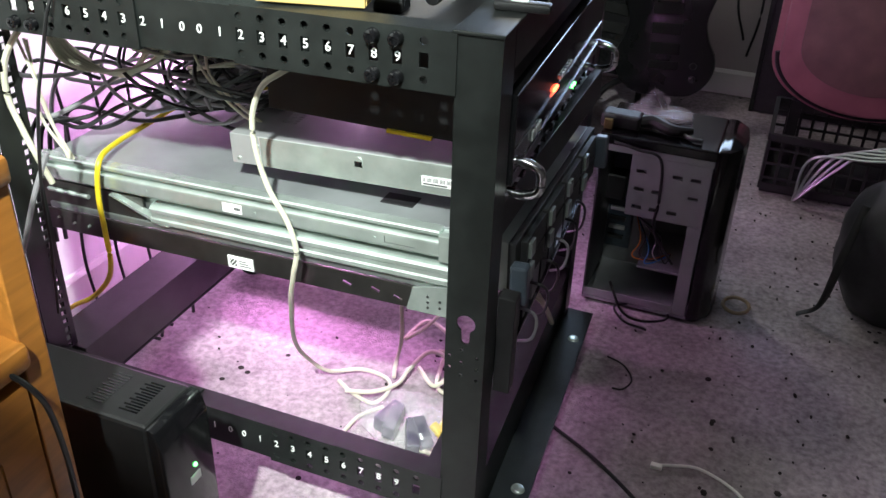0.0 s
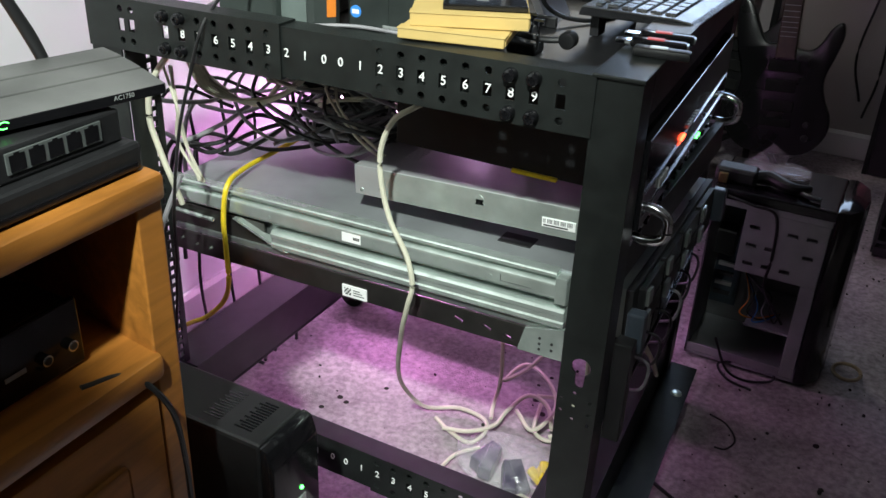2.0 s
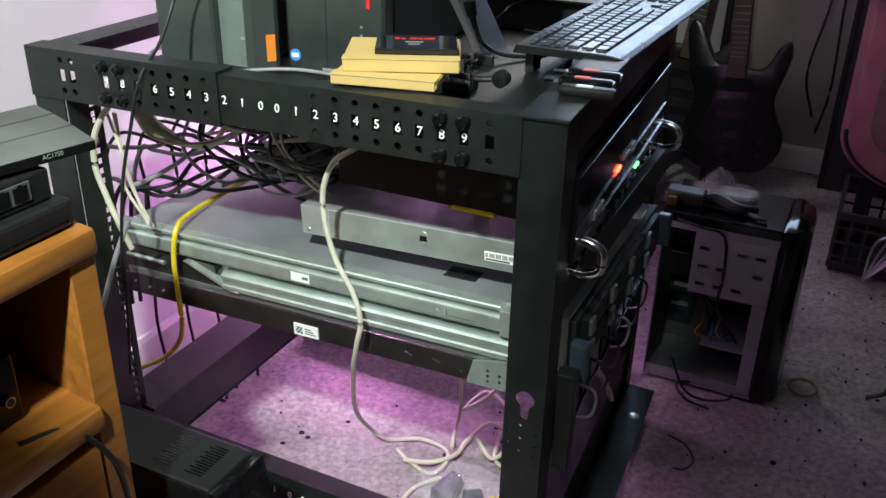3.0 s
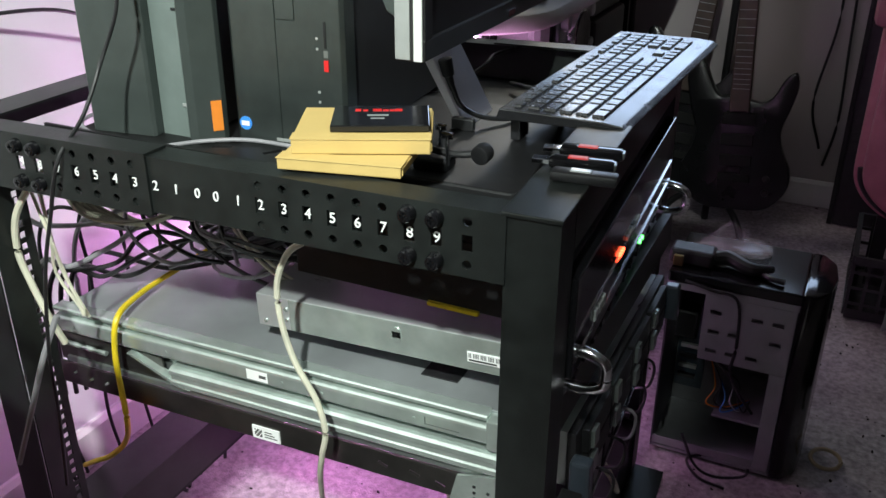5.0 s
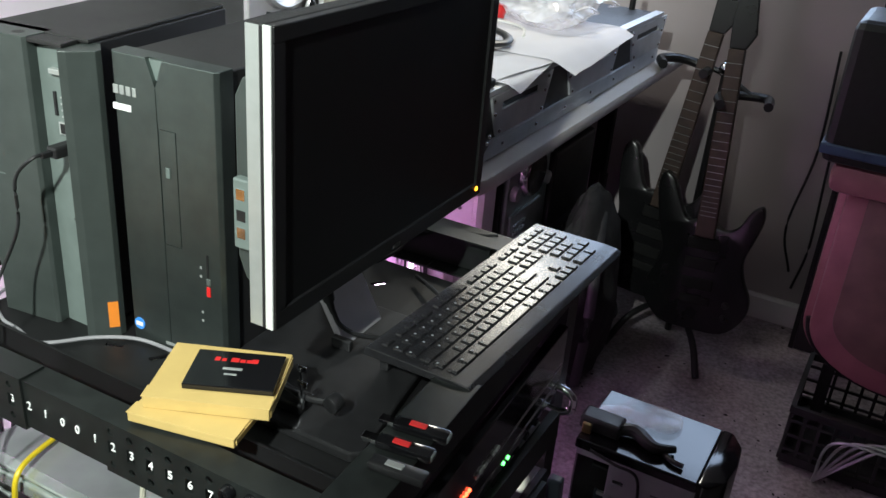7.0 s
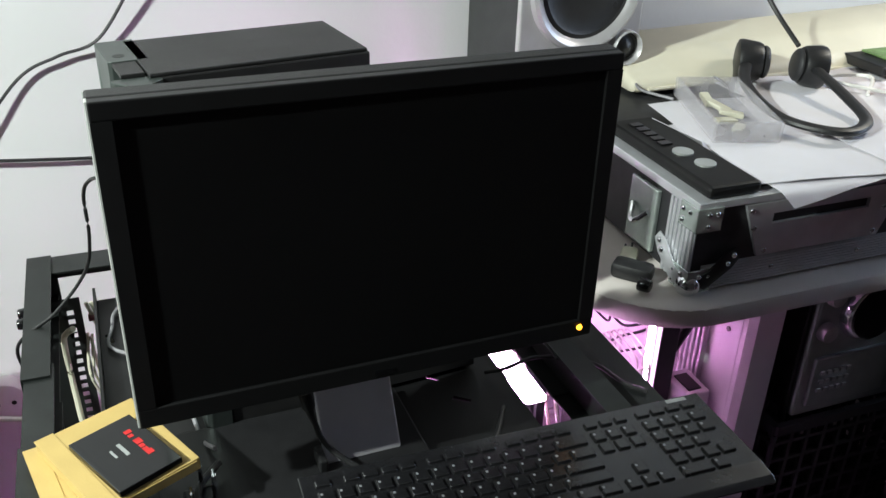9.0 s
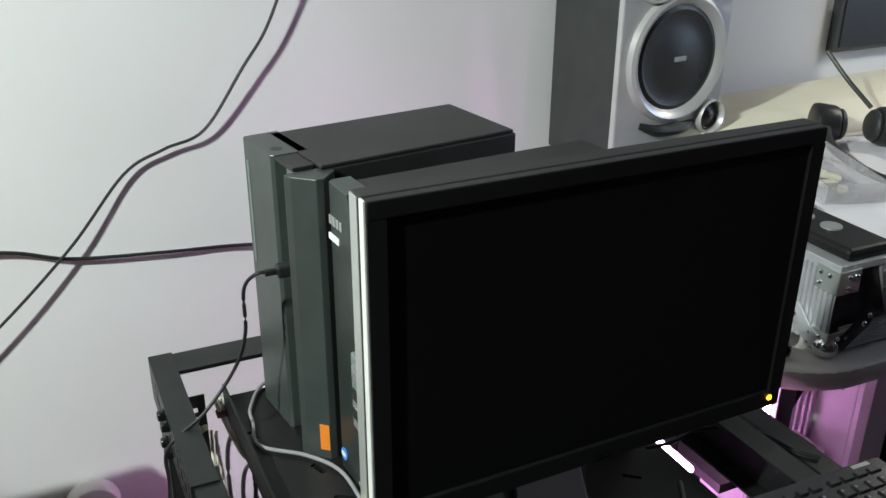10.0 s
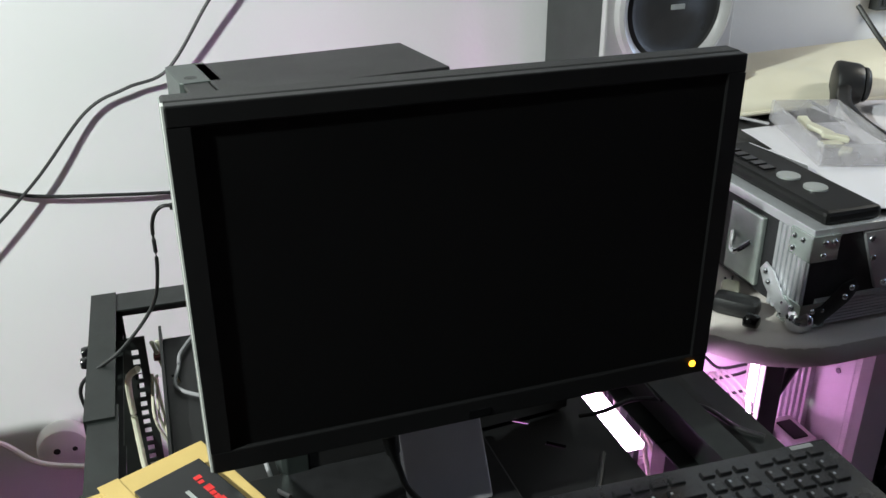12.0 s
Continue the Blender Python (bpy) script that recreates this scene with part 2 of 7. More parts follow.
def build_room():
    bm = bmesh.new()
    bmesh.ops.create_grid(bm, x_segments=260, y_segments=260, size=1)
    for v in bm.verts:
        v.co = Vector((0.55 + v.co.x * 1.75, -0.3 + v.co.y * 2.75, 0))
        v.co.z = 0.004 * noise.noise(v.co * 18) + 0.0045 * noise.noise(v.co * 55) - 0.004
    r = bmesh.ops.extrude_face_region(bm, geom=bm.faces[:])
    for g in r["geom"]:
        if isinstance(g, bmesh.types.BMVert):
            g.co.z = -0.1
    bmesh.ops.recalc_face_normals(bm, faces=bm.faces)
    tagged(part("floor", bm, carpet(), smooth=True), "worn pinkish grey carpet strewn with dark crumbs", "floor", kind="structure")
    tagged(box("wall_west", -1.14, -1.02, -3.0, 2.42, -0.1, 2.5, "wall"), "plain white painted wall", "wall", kind="structure")
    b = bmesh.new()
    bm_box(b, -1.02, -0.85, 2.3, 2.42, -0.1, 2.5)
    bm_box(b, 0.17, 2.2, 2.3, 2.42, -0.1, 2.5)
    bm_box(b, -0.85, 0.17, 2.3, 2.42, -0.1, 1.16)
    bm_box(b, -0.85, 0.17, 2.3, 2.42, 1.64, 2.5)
    # Far wall gets its own darker material, so it looks dimly lit.
    tagged(part("wall_north", b, "wall_shaded"), "plain painted wall, its dim pinkish light put into the colour", "wall", kind="structure")
    # Unseen opening, assumed as the cool source reflected in keyboard and computer top.
    w = thing("window_1", (-0.34, 2.36, 1.16), "unseen window assumed from cool reflections, high in the far wall", "window", kind="structure")
    for x0, x1, z0, z1 in ((-0.85, -0.82, 1.16, 1.64), (0.14, 0.17, 1.16, 1.64), (-0.82, 0.14, 1.16, 1.19), (-0.82, 0.14, 1.61, 1.64)):
        box("window_frame", x0, x1, 2.34, 2.38, z0, z1, "paint", w)
    tagged(box("wall_east", 2.2, 2.32, -3.0, 2.42, -0.1, 2.5, "wall_low_bounce"), "unseen plain wall, coloured dark to cut bounced light", "wall", kind="structure")
    # Added out of view: blocks the lamp from the guitars and right-hand floor.
    tagged(box("wall_corner", 0.14, 2.2, -1.17, -1.0502, -0.1, 2.5, "wall_low_bounce"), "unseen wall added to keep lamp light off the right side", "wall", kind="structure")
    # Added out of view: its height keeps lamp light off the cabinet front.
    tagged(box("wall_divider", -0.52, 0.02, -1.17, -1.06, -0.1, 1.62, "wall_low_bounce"), "unseen half-height wall added to shade the cabinet", "wall", kind="structure")
    tagged(box("wall_south", -1.14, 2.32, -3.12, -3.0, -0.1, 2.5, "wall_low_bounce"), "unseen plain wall, coloured dark to cut bounced light", "wall", kind="structure")
    tagged(box("ceiling", -1.14, 2.32, -3.12, 2.42, 2.5, 2.6, "ceil"), "unseen plain ceiling, coloured grey to cut bounced light", "ceiling", kind="structure")
    b = bmesh.new()
    bm_prism(b, [(2.3, 0.0), (2.285, 0.0), (2.285, 0.075), (2.292, 0.085), (2.3, 0.085)], "x", -1.02, 2.2)
    tagged(part("baseboard", b, "paint"), "white painted baseboard", "baseboard", kind="structure")
    b = bmesh.new()
    bm_prism(b, [(-1.02, 0.0), (-1.005, 0.0), (-1.005, 0.075), (-1.012, 0.085), (-1.02, 0.085)], "y", -3.0, 2.285)
    tagged(part("baseboard", b, "paint"), "white painted baseboard", "baseboard", kind="structure")


# Unseen walls: dark colour chosen to hold down the room's fill light.
M["wall_low_bounce"] = mat("low_bounce_wall", (0.10, 0.085, 0.08), 0.8, 0, 0.06, 3, 0.1, 120)
# White wall toned pinkish grey: the dim light is in this colour.
M["wall_shaded"] = mat("shaded_wall_paint", (0.46, 0.41, 0.42), 0.75, 0, 0.03, 3, 0.1, 120)
# Unseen ceiling, darkened likewise to reduce bounce.
M["ceil"] = mat("low_bounce_ceiling", (0.30, 0.29, 0.28), 0.8, 0, 0.04, 3, 0.1, 120)
M["paint"] = mat("white_gloss_paint", (0.74, 0.72, 0.72), 0.4, 0, 0.04, 8)
build_room()

# ---- the rack ----
WID, SH = 0.67, 0.05
PITCH, XN = 0.028, -0.128


def side_rail(name, y, z0, out, parent, numbers):
    """A telescoping side rail of three channels; out is -1 on the near side, +1 on the far one."""
    rail = box(name, -0.62, -0.20, y - out * 0.006, y - out * 0.010, z0 + 0.006, z0 + 0.058, "rack", parent)
    zc = z0 + 0.032
    for nm, x0, x1, lift in (("rear_channel", -0.80, -0.468, 0.0035), ("front_channel", -0.335, -0.060, 0.0025), ("middle_channel", -0.50, -0.30, 0.0)):
        b = bmesh.new()
        ys = y + out * lift
        yi = y - out * (0.034 - lift)
        t = 0.003
        prof = [(ys, z0 - lift), (ys, z0 + 0.064 + lift), (yi, z0 + 0.064 + lift), (yi, z0 + 0.064 + lift - t), (ys - out * t, z0 + 0.064 + lift - t), (ys - out * t, z0 - lift + t), (yi, z0 - lift + t), (yi, z0 - lift)]
        bm_prism(b, prof, "x", x0, x1)
        ch = part(nm, b, "rack", rail)
        c = bmesh.new()
        xs = []
        if nm == "front_channel":
            xs = [XN - k * PITCH for k in range(8)] + [-0.097]
        elif nm == "rear_channel":
            xs = [XN - (13 + k) * PITCH + 0.004 for k in range(7)] + [-0.716, -0.735]
        for x in xs:
            for dz in (-0.0215, 0.0215):
                bm_cyl(c, (x, y - 0.012, zc + dz), (x, y + 0.012, zc + dz), 0.0048, seg=12)
            bm_box(c, x - 0.0055, x + 0.0055, y - 0.012, y + 0.012, zc - 0.0085, zc + 0.0085)
        if xs:
            cut(ch, _shift(c, rail))
    if numbers:
        face = y + out * 0.0
        for k in range(21):
            x = XN - k * PITCH + (0.004 if k > 9 else 0)
            digit = 9 - k if k < 10 else k - 10
            if digit > 9 or (k > 9 and digit == 10):
                continue
            turn = Euler((radians(90), 0, 0)).to_matrix().to_4x4() if out < 0 else Euler((radians(90), 0, radians(180))).to_matrix().to_4x4()
            yy = face + out * (0.0008 if 0 <= k else 0)
            part("number", text_bm(str(digit), 0.0155, Matrix.Translation((x, yy, zc)) @ turn, 0.0006), "white", rail)
    return rail


def _shift(bm, ob):
    bm.transform(root(ob).matrix_world.inverted())
    return bm


def build_rack():
    rack = thing("server_rack", (-0.4, 0.335, 0.0), "black adjustable four-post server rack with numbered side rails on carpet", "server rack")
    near_top = side_rail("top_side_rail", 0.0, 0.748, -1, rack, True)
    near_low = side_rail("bottom_side_rail", 0.0, 0.128, -1, rack, True)
    side_rail("top_side_rail", WID, 0.748, 1, rack, False)
    side_rail("bottom_side_rail", WID, 0.118, 1, rack, False)
    # screws with wide black heads
    for xs in ((XN, XN - PITCH), (XN - 19 * PITCH + 0.004, XN - 18 * PITCH + 0.004)):
        for x in xs:
            for dz in (-0.0215, 0.0215):
                b = bmesh.new()
                bm_cyl(b, (x, -0.002, 0.78 + dz), (x, -0.014, 0.78 + dz), 0.0088, 0.0072, 18, 0.002)
                sc = part("screw", b, "gloss", near_top, "", True)
                c = bmesh.new()
                a, w = 0.0038, 0.0009
                plus = [(-a, -w), (-w, -w), (-w, -a), (w, -a), (w, -w), (a, -w), (a, w), (w, w), (w, a), (-w, a), (-w, w), (-a, w)]
                bm_prism(c, [(x + u, 0.78 + dz + v) for u, v in plus], "y", -0.018, -0.0118)
                cut(sc, _shift(c, rack))
    # front posts
    for y, s in ((0.0, 1), (WID, -1)):
        b = bmesh.new()
        t = 0.003
        prof = [(-0.062, y), (-0.010, y), (-0.010, y + s * 0.05), (-0.010 - t, y + s * 0.05), (-0.010 - t, y + s * t), (-0.062, y + s * t)]
        bm_prism(b, prof, "z", 0.075, 0.8125)
        post = part("front_post", b, "rack", rack, shear=SH)
        bm = bmesh.new()
        bm_box(bm, -0.066, -0.008, min(y - s * 0.003, y + s * 0.285), max(y - s * 0.003, y + s * 0.285), 0.8128, 0.8175, 0.0012)
        part("corner_plate", bm, "rack", post, shear=SH)
        if s > 0:
            c = bmesh.new()
            key = [(-0.036 + 0.0125 * math.cos(radians(a)), 0.461 + 0.0125 * math.sin(radians(a))) for a in range(-60, 241, 20)]
            key += [(-0.036 + 0.0055 * math.cos(radians(a)), 0.436 + 0.0055 * math.sin(radians(a))) for a in range(180, 361, 30)]
            bm_prism(c, key, "y", -0.02, 0.02)
            for k, (dx, z) in enumerate(((0, 0.409), (0, 0.389), (0, 0.369), (0.021, 0.401), (0.021, 0.383), (0.021, 0.366), (-0.016, 0.396), (-0.016, 0.378))):
                bm_cyl(c, (-0.040 + dx, -0.02, z + 0.012), (-0.040 + dx, 0.02, z + 0.012), 0.0026, seg=10)
            cut(post, _shift(c, rack))
    # rear posts with perforated strips
    for y, s in ((0.0, 1), (WID, -1)):
        b = bmesh.new()
        t = 0.003
        prof = [(-0.745, y), (-0.80, y), (-0.80, y + s * 0.034), (-0.797, y + s * 0.034), (-0.797, y + s * t), (-0.745, y + s * t)]
        bm_prism(b, prof, "z", 0.075, 0.8125)
        post = part("rear_post", b, "rack", rack)
        strip = box("perforated_strip", -0.745, -0.742, min(y + s * 0.004, y + s * 0.062), max(y + s * 0.004, y + s * 0.062), 0.16, 0.766, "rack", post)
        c = bmesh.new()
        for k in range(36):
            z = 0.185 + k * 0.0159
            yy = y + s * 0.046
            bm_box(c, -0.76, -0.73, yy - 0.0048, yy + 0.0048, z - 0.0048, z + 0.0048)
        cut(strip, _shift(c, rack))
    # cross bars
    b = bmesh.new()
    bm_prism(b, [(-0.80, 0.776), (-0.797, 0.776), (-0.797, 0.8095), (-0.745, 0.8095), (-0.745, 0.8125), (-0.80, 0.8125)], "y", 0.002, WID - 0.002)
    part("rear_top_bar", b, "rack", rack)
    b = bmesh.new()
    bm_prism(b, [(-0.010, 0.765), (-0.013, 0.765), (-0.013, 0.8095), (-0.062, 0.8095), (-0.062, 0.8125), (-0.010, 0.8125)], "y", 0.052, WID - 0.052)
    part("front_top_bar", b, "rack", rack, shear=SH)
    b = bmesh.new()
    bm_prism(b, [(-0.80, 0.075), (-0.735, 0.075), (-0.735, 0.078), (-0.797, 0.078), (-0.797, 0.178), (-0.72, 0.178), (-0.72, 0.10), (-0.717, 0.10), (-0.717, 0.181), (-0.80, 0.181)], "y", 0.052, WID - 0.052)
    part("rear_bottom_bar", b, "rack", rack)
    b = bmesh.new()
    bm_prism(b, [(-0.10, 0.165), (-0.016, 0.165), (-0.016, 0.073), (0.042, 0.073), (0.042, 0.07), (-0.019, 0.07), (-0.019, 0.162), (-0.10, 0.162)], "y", 0.052, WID - 0.01)
    bar = part("front_bottom_bar", b, "rack", rack, shear=SH)
    for y in (0.14, 0.56):
        b = bmesh.new()
        bm_cyl(b, (0.022, y, 0.073), (0.022, y, 0.0765), 0.012, 0.009, 20, 0.001)
        part("bolt", b, "steel", bar, "dull steel bolt head", True, shear=SH)
    # castors
    for x in (-0.03, -0.765):
        for y in (0.06, WID - 0.06):
            b = bmesh.new()
            bm_box(b, x - 0.025, x + 0.025, y - 0.025, y + 0.025, 0.066, 0.07)
            bm_box(b, x - 0.012, x + 0.012, y - 0.016, y - 0.012, 0.025, 0.066)
            bm_box(b, x - 0.012, x + 0.012, y + 0.012, y + 0.016, 0.025, 0.066)
            fork = part("castor_fork", b, "steel", rack, shear=SH if x > -0.1 else 0)
            b = bmesh.new()
            bm_cyl(b, (x, y - 0.011, 0.029), (x, y + 0.011, 0.029), 0.03, seg=24, bev=0.004)
            part("castor_wheel", b, "black", fork, "", True, shear=SH if x > -0.1 else 0)
    # recessed shelf on top
    shelf = box("top_shelf", -0.71, -0.075, 0.088, 0.585, 0.764, 0.768, "tray", rack)
    c = bmesh.new()
    for x, y, a in ((-0.372, 0.490, 0.9), (-0.315, 0.512, 0.9), (-0.497, 0.158, 0.4), (-0.43, 0.169, 1.0), (-0.60, 0.10, 0.2), (-0.25, 0.09, 0.5)):
        mm = pose(x, y, 0.766, 0, 0, math.degrees(a))
        bm_box(c, -0.012, 0.012, -0.004, 0.004, -0.02, 0.02, 0, mm)
    cut(shelf, _shift(c, rack))
    b = bmesh.new()
    bm_box(b, -0.71, -0.075, 0.084, 0.0878, 0.745, 0.790)
    part("shelf_lip", b, "tray", shelf)
    for ob in rack.children_recursive:
        if ob not in (shelf, *shelf.children):
            for v in ob.data.vertices:
                if v.co.z > 0.70:
                    v.co.z += 0.02 * v.co.x
    return rack


M["tray"] = mat("shelf_black", (0.005, 0.005, 0.0055), 0.5, 0, 0.4, 14, 0.1, 600)
build_rack()


# ---- equipment in the rack ----
def build_server():
    m = pose(-0.45, 0.11, 0.44, 0, -1.6, 0)
    s = thing("rack_server", None, "grey steel rack server on zinc slide rails, fixed in rack", "server", m=m)
    inv = m.inverted()

    def P(name, b, material, parent=s, label="", smooth=False):
        return part(name, b, material, parent, label, smooth, local=True)
    # local: x along the depth, y inwards, z up; the top of the lid is at 0.066
    P("lid", bm_box(bmesh.new(), -0.33, 0.36, 0.016, 0.455, 0.058, 0.0655, 0.001), "lid", s, "dark grey steel lid")
    chassis = P("chassis", bm_box(bmesh.new(), -0.33, 0.425, 0.020, 0.452, -0.018, 0.058, 0.001), "steel_dark")
    b = bmesh.new()
    prof = [(0.02, 0.066), (0.002, 0.066), (0.0, 0.064), (0.0, 0.060), (0.003, 0.0575), (0.010, 0.0565), (0.010, 0.0525), (0.003, 0.0515), (0.0, 0.049), (-0.0008, 0.046), (-0.0008, 0.031), (0.0, 0.028), (0.003, 0.0255), (0.012, 0.0245), (0.012, 0.020), (0.02, 0.020)]
    bm_prism(b, prof, "x", -0.345, 0.335, 0.0006)
    rail = P("inner_slide_rail", b, "steel")
    P("end_stop", bm_box(bmesh.new(), 0.335, 0.352, -0.004, 0.02, 0.022, 0.062, 0.0015), "steel", rail)
    P("slot_frame", bm_box(bmesh.new(), 0.255, 0.300, -0.0012, 0.002, 0.034, 0.0345), "black", rail)
    P("slot_frame", bm_box(bmesh.new(), 0.2545, 0.2555, -0.0012, 0.002, 0.034, 0.044), "black", rail)
    P("label", bm_box(bmesh.new(), -0.005, 0.028, -0.0010, 0.001, 0.031, 0.046), "white", rail, "small white label")
    b = bmesh.new()
    for k in range(5):
        for j in range(4):
            if (k * 3 + j * 5) % 3:
                bm_box(b, 0.015 + k * 0.0022, 0.0168 + k * 0.0022, -0.0014, 0.0, 0.034 + j * 0.0024, 0.0358 + j * 0.0024)
    P("label_print", b, "black", rail)
    for x in (-0.31, -0.14, 0.05, 0.11, 0.24):
        b = bmesh.new()
        bm_cyl(b, (x, 0.001, 0.038), (x, -0.0016, 0.038), 0.0026, 0.002, 12)
        P("rivet", b, "steel", rail, "", True)
    b = bmesh.new()
    prof = [(0.022, 0.014), (0.006, 0.014), (0.002, 0.0125), (-0.002, 0.009), (-0.002, 0.003), (0.0005, 0.001), (0.0005, -0.006), (-0.002, -0.008), (-0.002, -0.014), (0.001, -0.018), (0.006, -0.019), (0.022, -0.019)]
    bm_prism(b, prof, "x", -0.14, 0.350, 0.0006)
    outer = P("outer_slide_rail", b, "steel")
    b = bmesh.new()
    vs = [(-0.215, 0.018), (-0.205, 0.018), (-0.11, -0.018), (-0.125, -0.018)]
    bm_prism(b, vs, "y", -0.001, 0.012)
    P("slant_brace", b, "steel", outer)
    P("slide_strip", bm_box(bmesh.new(), -0.345, 0.35, 0.006, 0.024, -0.030, -0.0205, 0.001), "steel_dark", outer)
    low = P("lower_bracket", bm_box(bmesh.new(), -0.36, 0.352, 0.004, 0.008, -0.068, -0.031, 0.001), "steel_black", s, "dark plated steel bracket")
    b = bmesh.new()
    vs = [(0.352, -0.018), (0.295, -0.030), (0.285, -0.068), (0.352, -0.068)]
    bm_prism(b, vs, "y", 0.0, 0.004)
    P("end_plate", b, "steel", low)
    P("label", bm_box(bmesh.new(), -0.01, 0.034, 0.002, 0.0042, -0.066, -0.046), "white", low, "small white label")
    b = bmesh.new()
    for k in range(6):
        for j in range(5):
            if (k * 7 + j * 5) % 3:
                bm_box(b, -0.006 + k * 0.002, -0.0043 + k * 0.002, 0.0015, 0.003, -0.062 + j * 0.0024, -0.0602 + j * 0.0024)
    for j in range(3):
        bm_box(b, 0.010, 0.030 - 0.004 * j, 0.0015, 0.003, -0.061 + j * 0.004, -0.0598 + j * 0.004)
    P("label_print", b, "black", low)
    c = bmesh.new()
    for x, z in ((0.19, -0.05), (0.235, -0.05), (0.27, -0.056)):
        bm_box(c, -0.007, 0.007, -0.02, 0.03, -0.0026, 0.0026, 0, Matrix.Translation((x, 0, z)) @ pose(0, 0, 0, 0, 20, 0))
    cut(low, c)
    for k, (x, z) in enumerate(((-0.33, -0.045), (-0.30, -0.05), (-0.27, -0.05), (-0.24, -0.048), (0.318, -0.04), (0.318, -0.049), (0.318, -0.058), (0.336, -0.045), (0.336, -0.055))):
        b = bmesh.new()
        bm_cyl(b, (x, 0.005, z), (x, -0.0012, z), 0.0028, 0.002, 10)
        P("rivet", b, "steel" if k < 4 else "black", low, "", True)
    # rear slide ends
    P("rear_bracket", bm_box(bmesh.new(), -0.36, -0.16, 0.010, 0.014, -0.030, 0.018, 0.001), "steel_black", low)
    b = bmesh.new()
    bm_cyl(b, (-0.34, 0.006, 0.004), (-0.262, 0.006, 0.002), 0.004, seg=12)
    P("release_rod", b, "steel", low, "", True)
    # catch on the lid
    P("lid_catch", bm_box(bmesh.new(), 0.225, 0.275, 0.05, 0.082, 0.064, 0.0672, 0.001), "black")
    # front: bays, ears, bezel
    P("front_panel", bm_box(bmesh.new(), 0.425, 0.436, 0.018, 0.454, -0.02, 0.058, 0.001), "black")
    for k in range(4):
        for j in range(2):
            b = bm_box(bmesh.new(), 0.436, 0.445, 0.04 + k * 0.1, 0.132 + k * 0.1, -0.016 + j * 0.036, 0.016 + j * 0.036, 0.001)
            bay = P("drive_bay", b, "black")
            P("latch", bm_box(bmesh.new(), 0.445, 0.450, 0.046 + k * 0.1, 0.066 + k * 0.1, -0.012 + j * 0.036, 0.012 + j * 0.036, 0.001), "steel_dark", bay)
    for y in (-0.008, 0.455):
        P("ear", bm_box(bmesh.new(), 0.436, 0.460, y, y + 0.020, -0.018, 0.040, 0.004), "ear", s, "dark blue-grey plastic rack ear")


M["steel_dark"] = mat("dark_zinc", (0.36, 0.40, 0.385), 0.30, 0.8, 0.15, 20, 0.05, 300)
M["steel_black"] = mat("dark_plated_steel", (0.10, 0.095, 0.09), 0.3, 0.85, 0.2, 18, 0.05, 300)
M["ear"] = mat("blue_grey_plastic", (0.04, 0.05, 0.065), 0.3, 0, 0.1)
build_server()


def build_slim_server():
    m = pose(-0.452, 0.141, 0.5375, 0, -2.6, 0)
    s = thing("slim_rack_box", None, "silver grey one-unit steel appliance with a barcode label, fixed in rack", "appliance", m=m)

    def P(name, b, material, parent=s, label="", smooth=False):
        return part(name, b, material, parent, label, smooth, local=True)
    shell = P("shell", bm_box(bmesh.new(), 0, 0.42, 0, 0.41, 0, 0.0455, 0.0008), "lid2")
    c = bmesh.new()
    for k in range(9):
        bm_box(c, 0.297 + k * 0.0052, 0.3 + k * 0.0052, -0.01, 0.01, -0.01, 0.006)
    for k in range(7):
        bm_box(c, 0.05, 0.075, 0.06 + k * 0.008, 0.063 + k * 0.008, 0.04, 0.06)
    for x, z in ((0.285, 0.034), (0.292, 0.034), (0.285, 0.013), (0.285, 0.019)):
        bm_cyl(c, (x, -0.01, z), (x, 0.01, z), 0.0016, seg=8)
    cut(shell, c)
    P("side_panel", bm_box(bmesh.new(), 0.05, 0.42, -0.0016, 0, 0.001, 0.0445, 0.0004), "steel", s)
    b = bmesh.new()
    bm_cyl(b, (0.205, -0.0016, 0.024), (0.205, -0.0028, 0.024), 0.0062, seg=20)
    bm_cyl(b, (0.205, -0.0016, 0.032), (0.205, -0.0028, 0.032), 0.0062, seg=20)
    bm_box(b, 0.1988, 0.2112, -0.0028, -0.0016, 0.024, 0.032)
    P("boss", b, "steel", s)
    b = bmesh.new()
    bm_cyl(b, (0.205, -0.0026, 0.028), (0.205, -0.0036, 0.028), 0.002, seg=10)
    P("screw", b, "black", s)
    P("label", bm_box(bmesh.new(), 0.298, 0.345, -0.0030, -0.0016, 0.013, 0.026), "white", s, "white barcode label")
    b = bmesh.new()
    for k in range(22):
        if k % 5 != 2:
            bm_box(b, 0.300 + k * 0.0019, 0.3009 + k * 0.0019, -0.0034, -0.003, 0.0185, 0.0245)
    bm_box(b, 0.300, 0.335, -0.0034, -0.003, 0.0145, 0.0165)
    P("barcode", b, "black", s)
    for x, z in ((0.012, 0.008), (0.045, 0.03), (0.045, 0.015)):
        b = bmesh.new()
        bm_cyl(b, (x, 0, z), (x, -0.002, z), 0.0026, seg=12)
        P("screw", b, "steel", s, "", True)
    P("front_panel", bm_box(bmesh.new(), 0.42, 0.435, -0.09, 0.45, -0.001, 0.0455, 0.001), "black", s)


M["lid2"] = mat("light_grey_steel", (0.50, 0.51, 0.52), 0.36, 0.55, 0.1, 16, 0.04, 300)
build_slim_server()


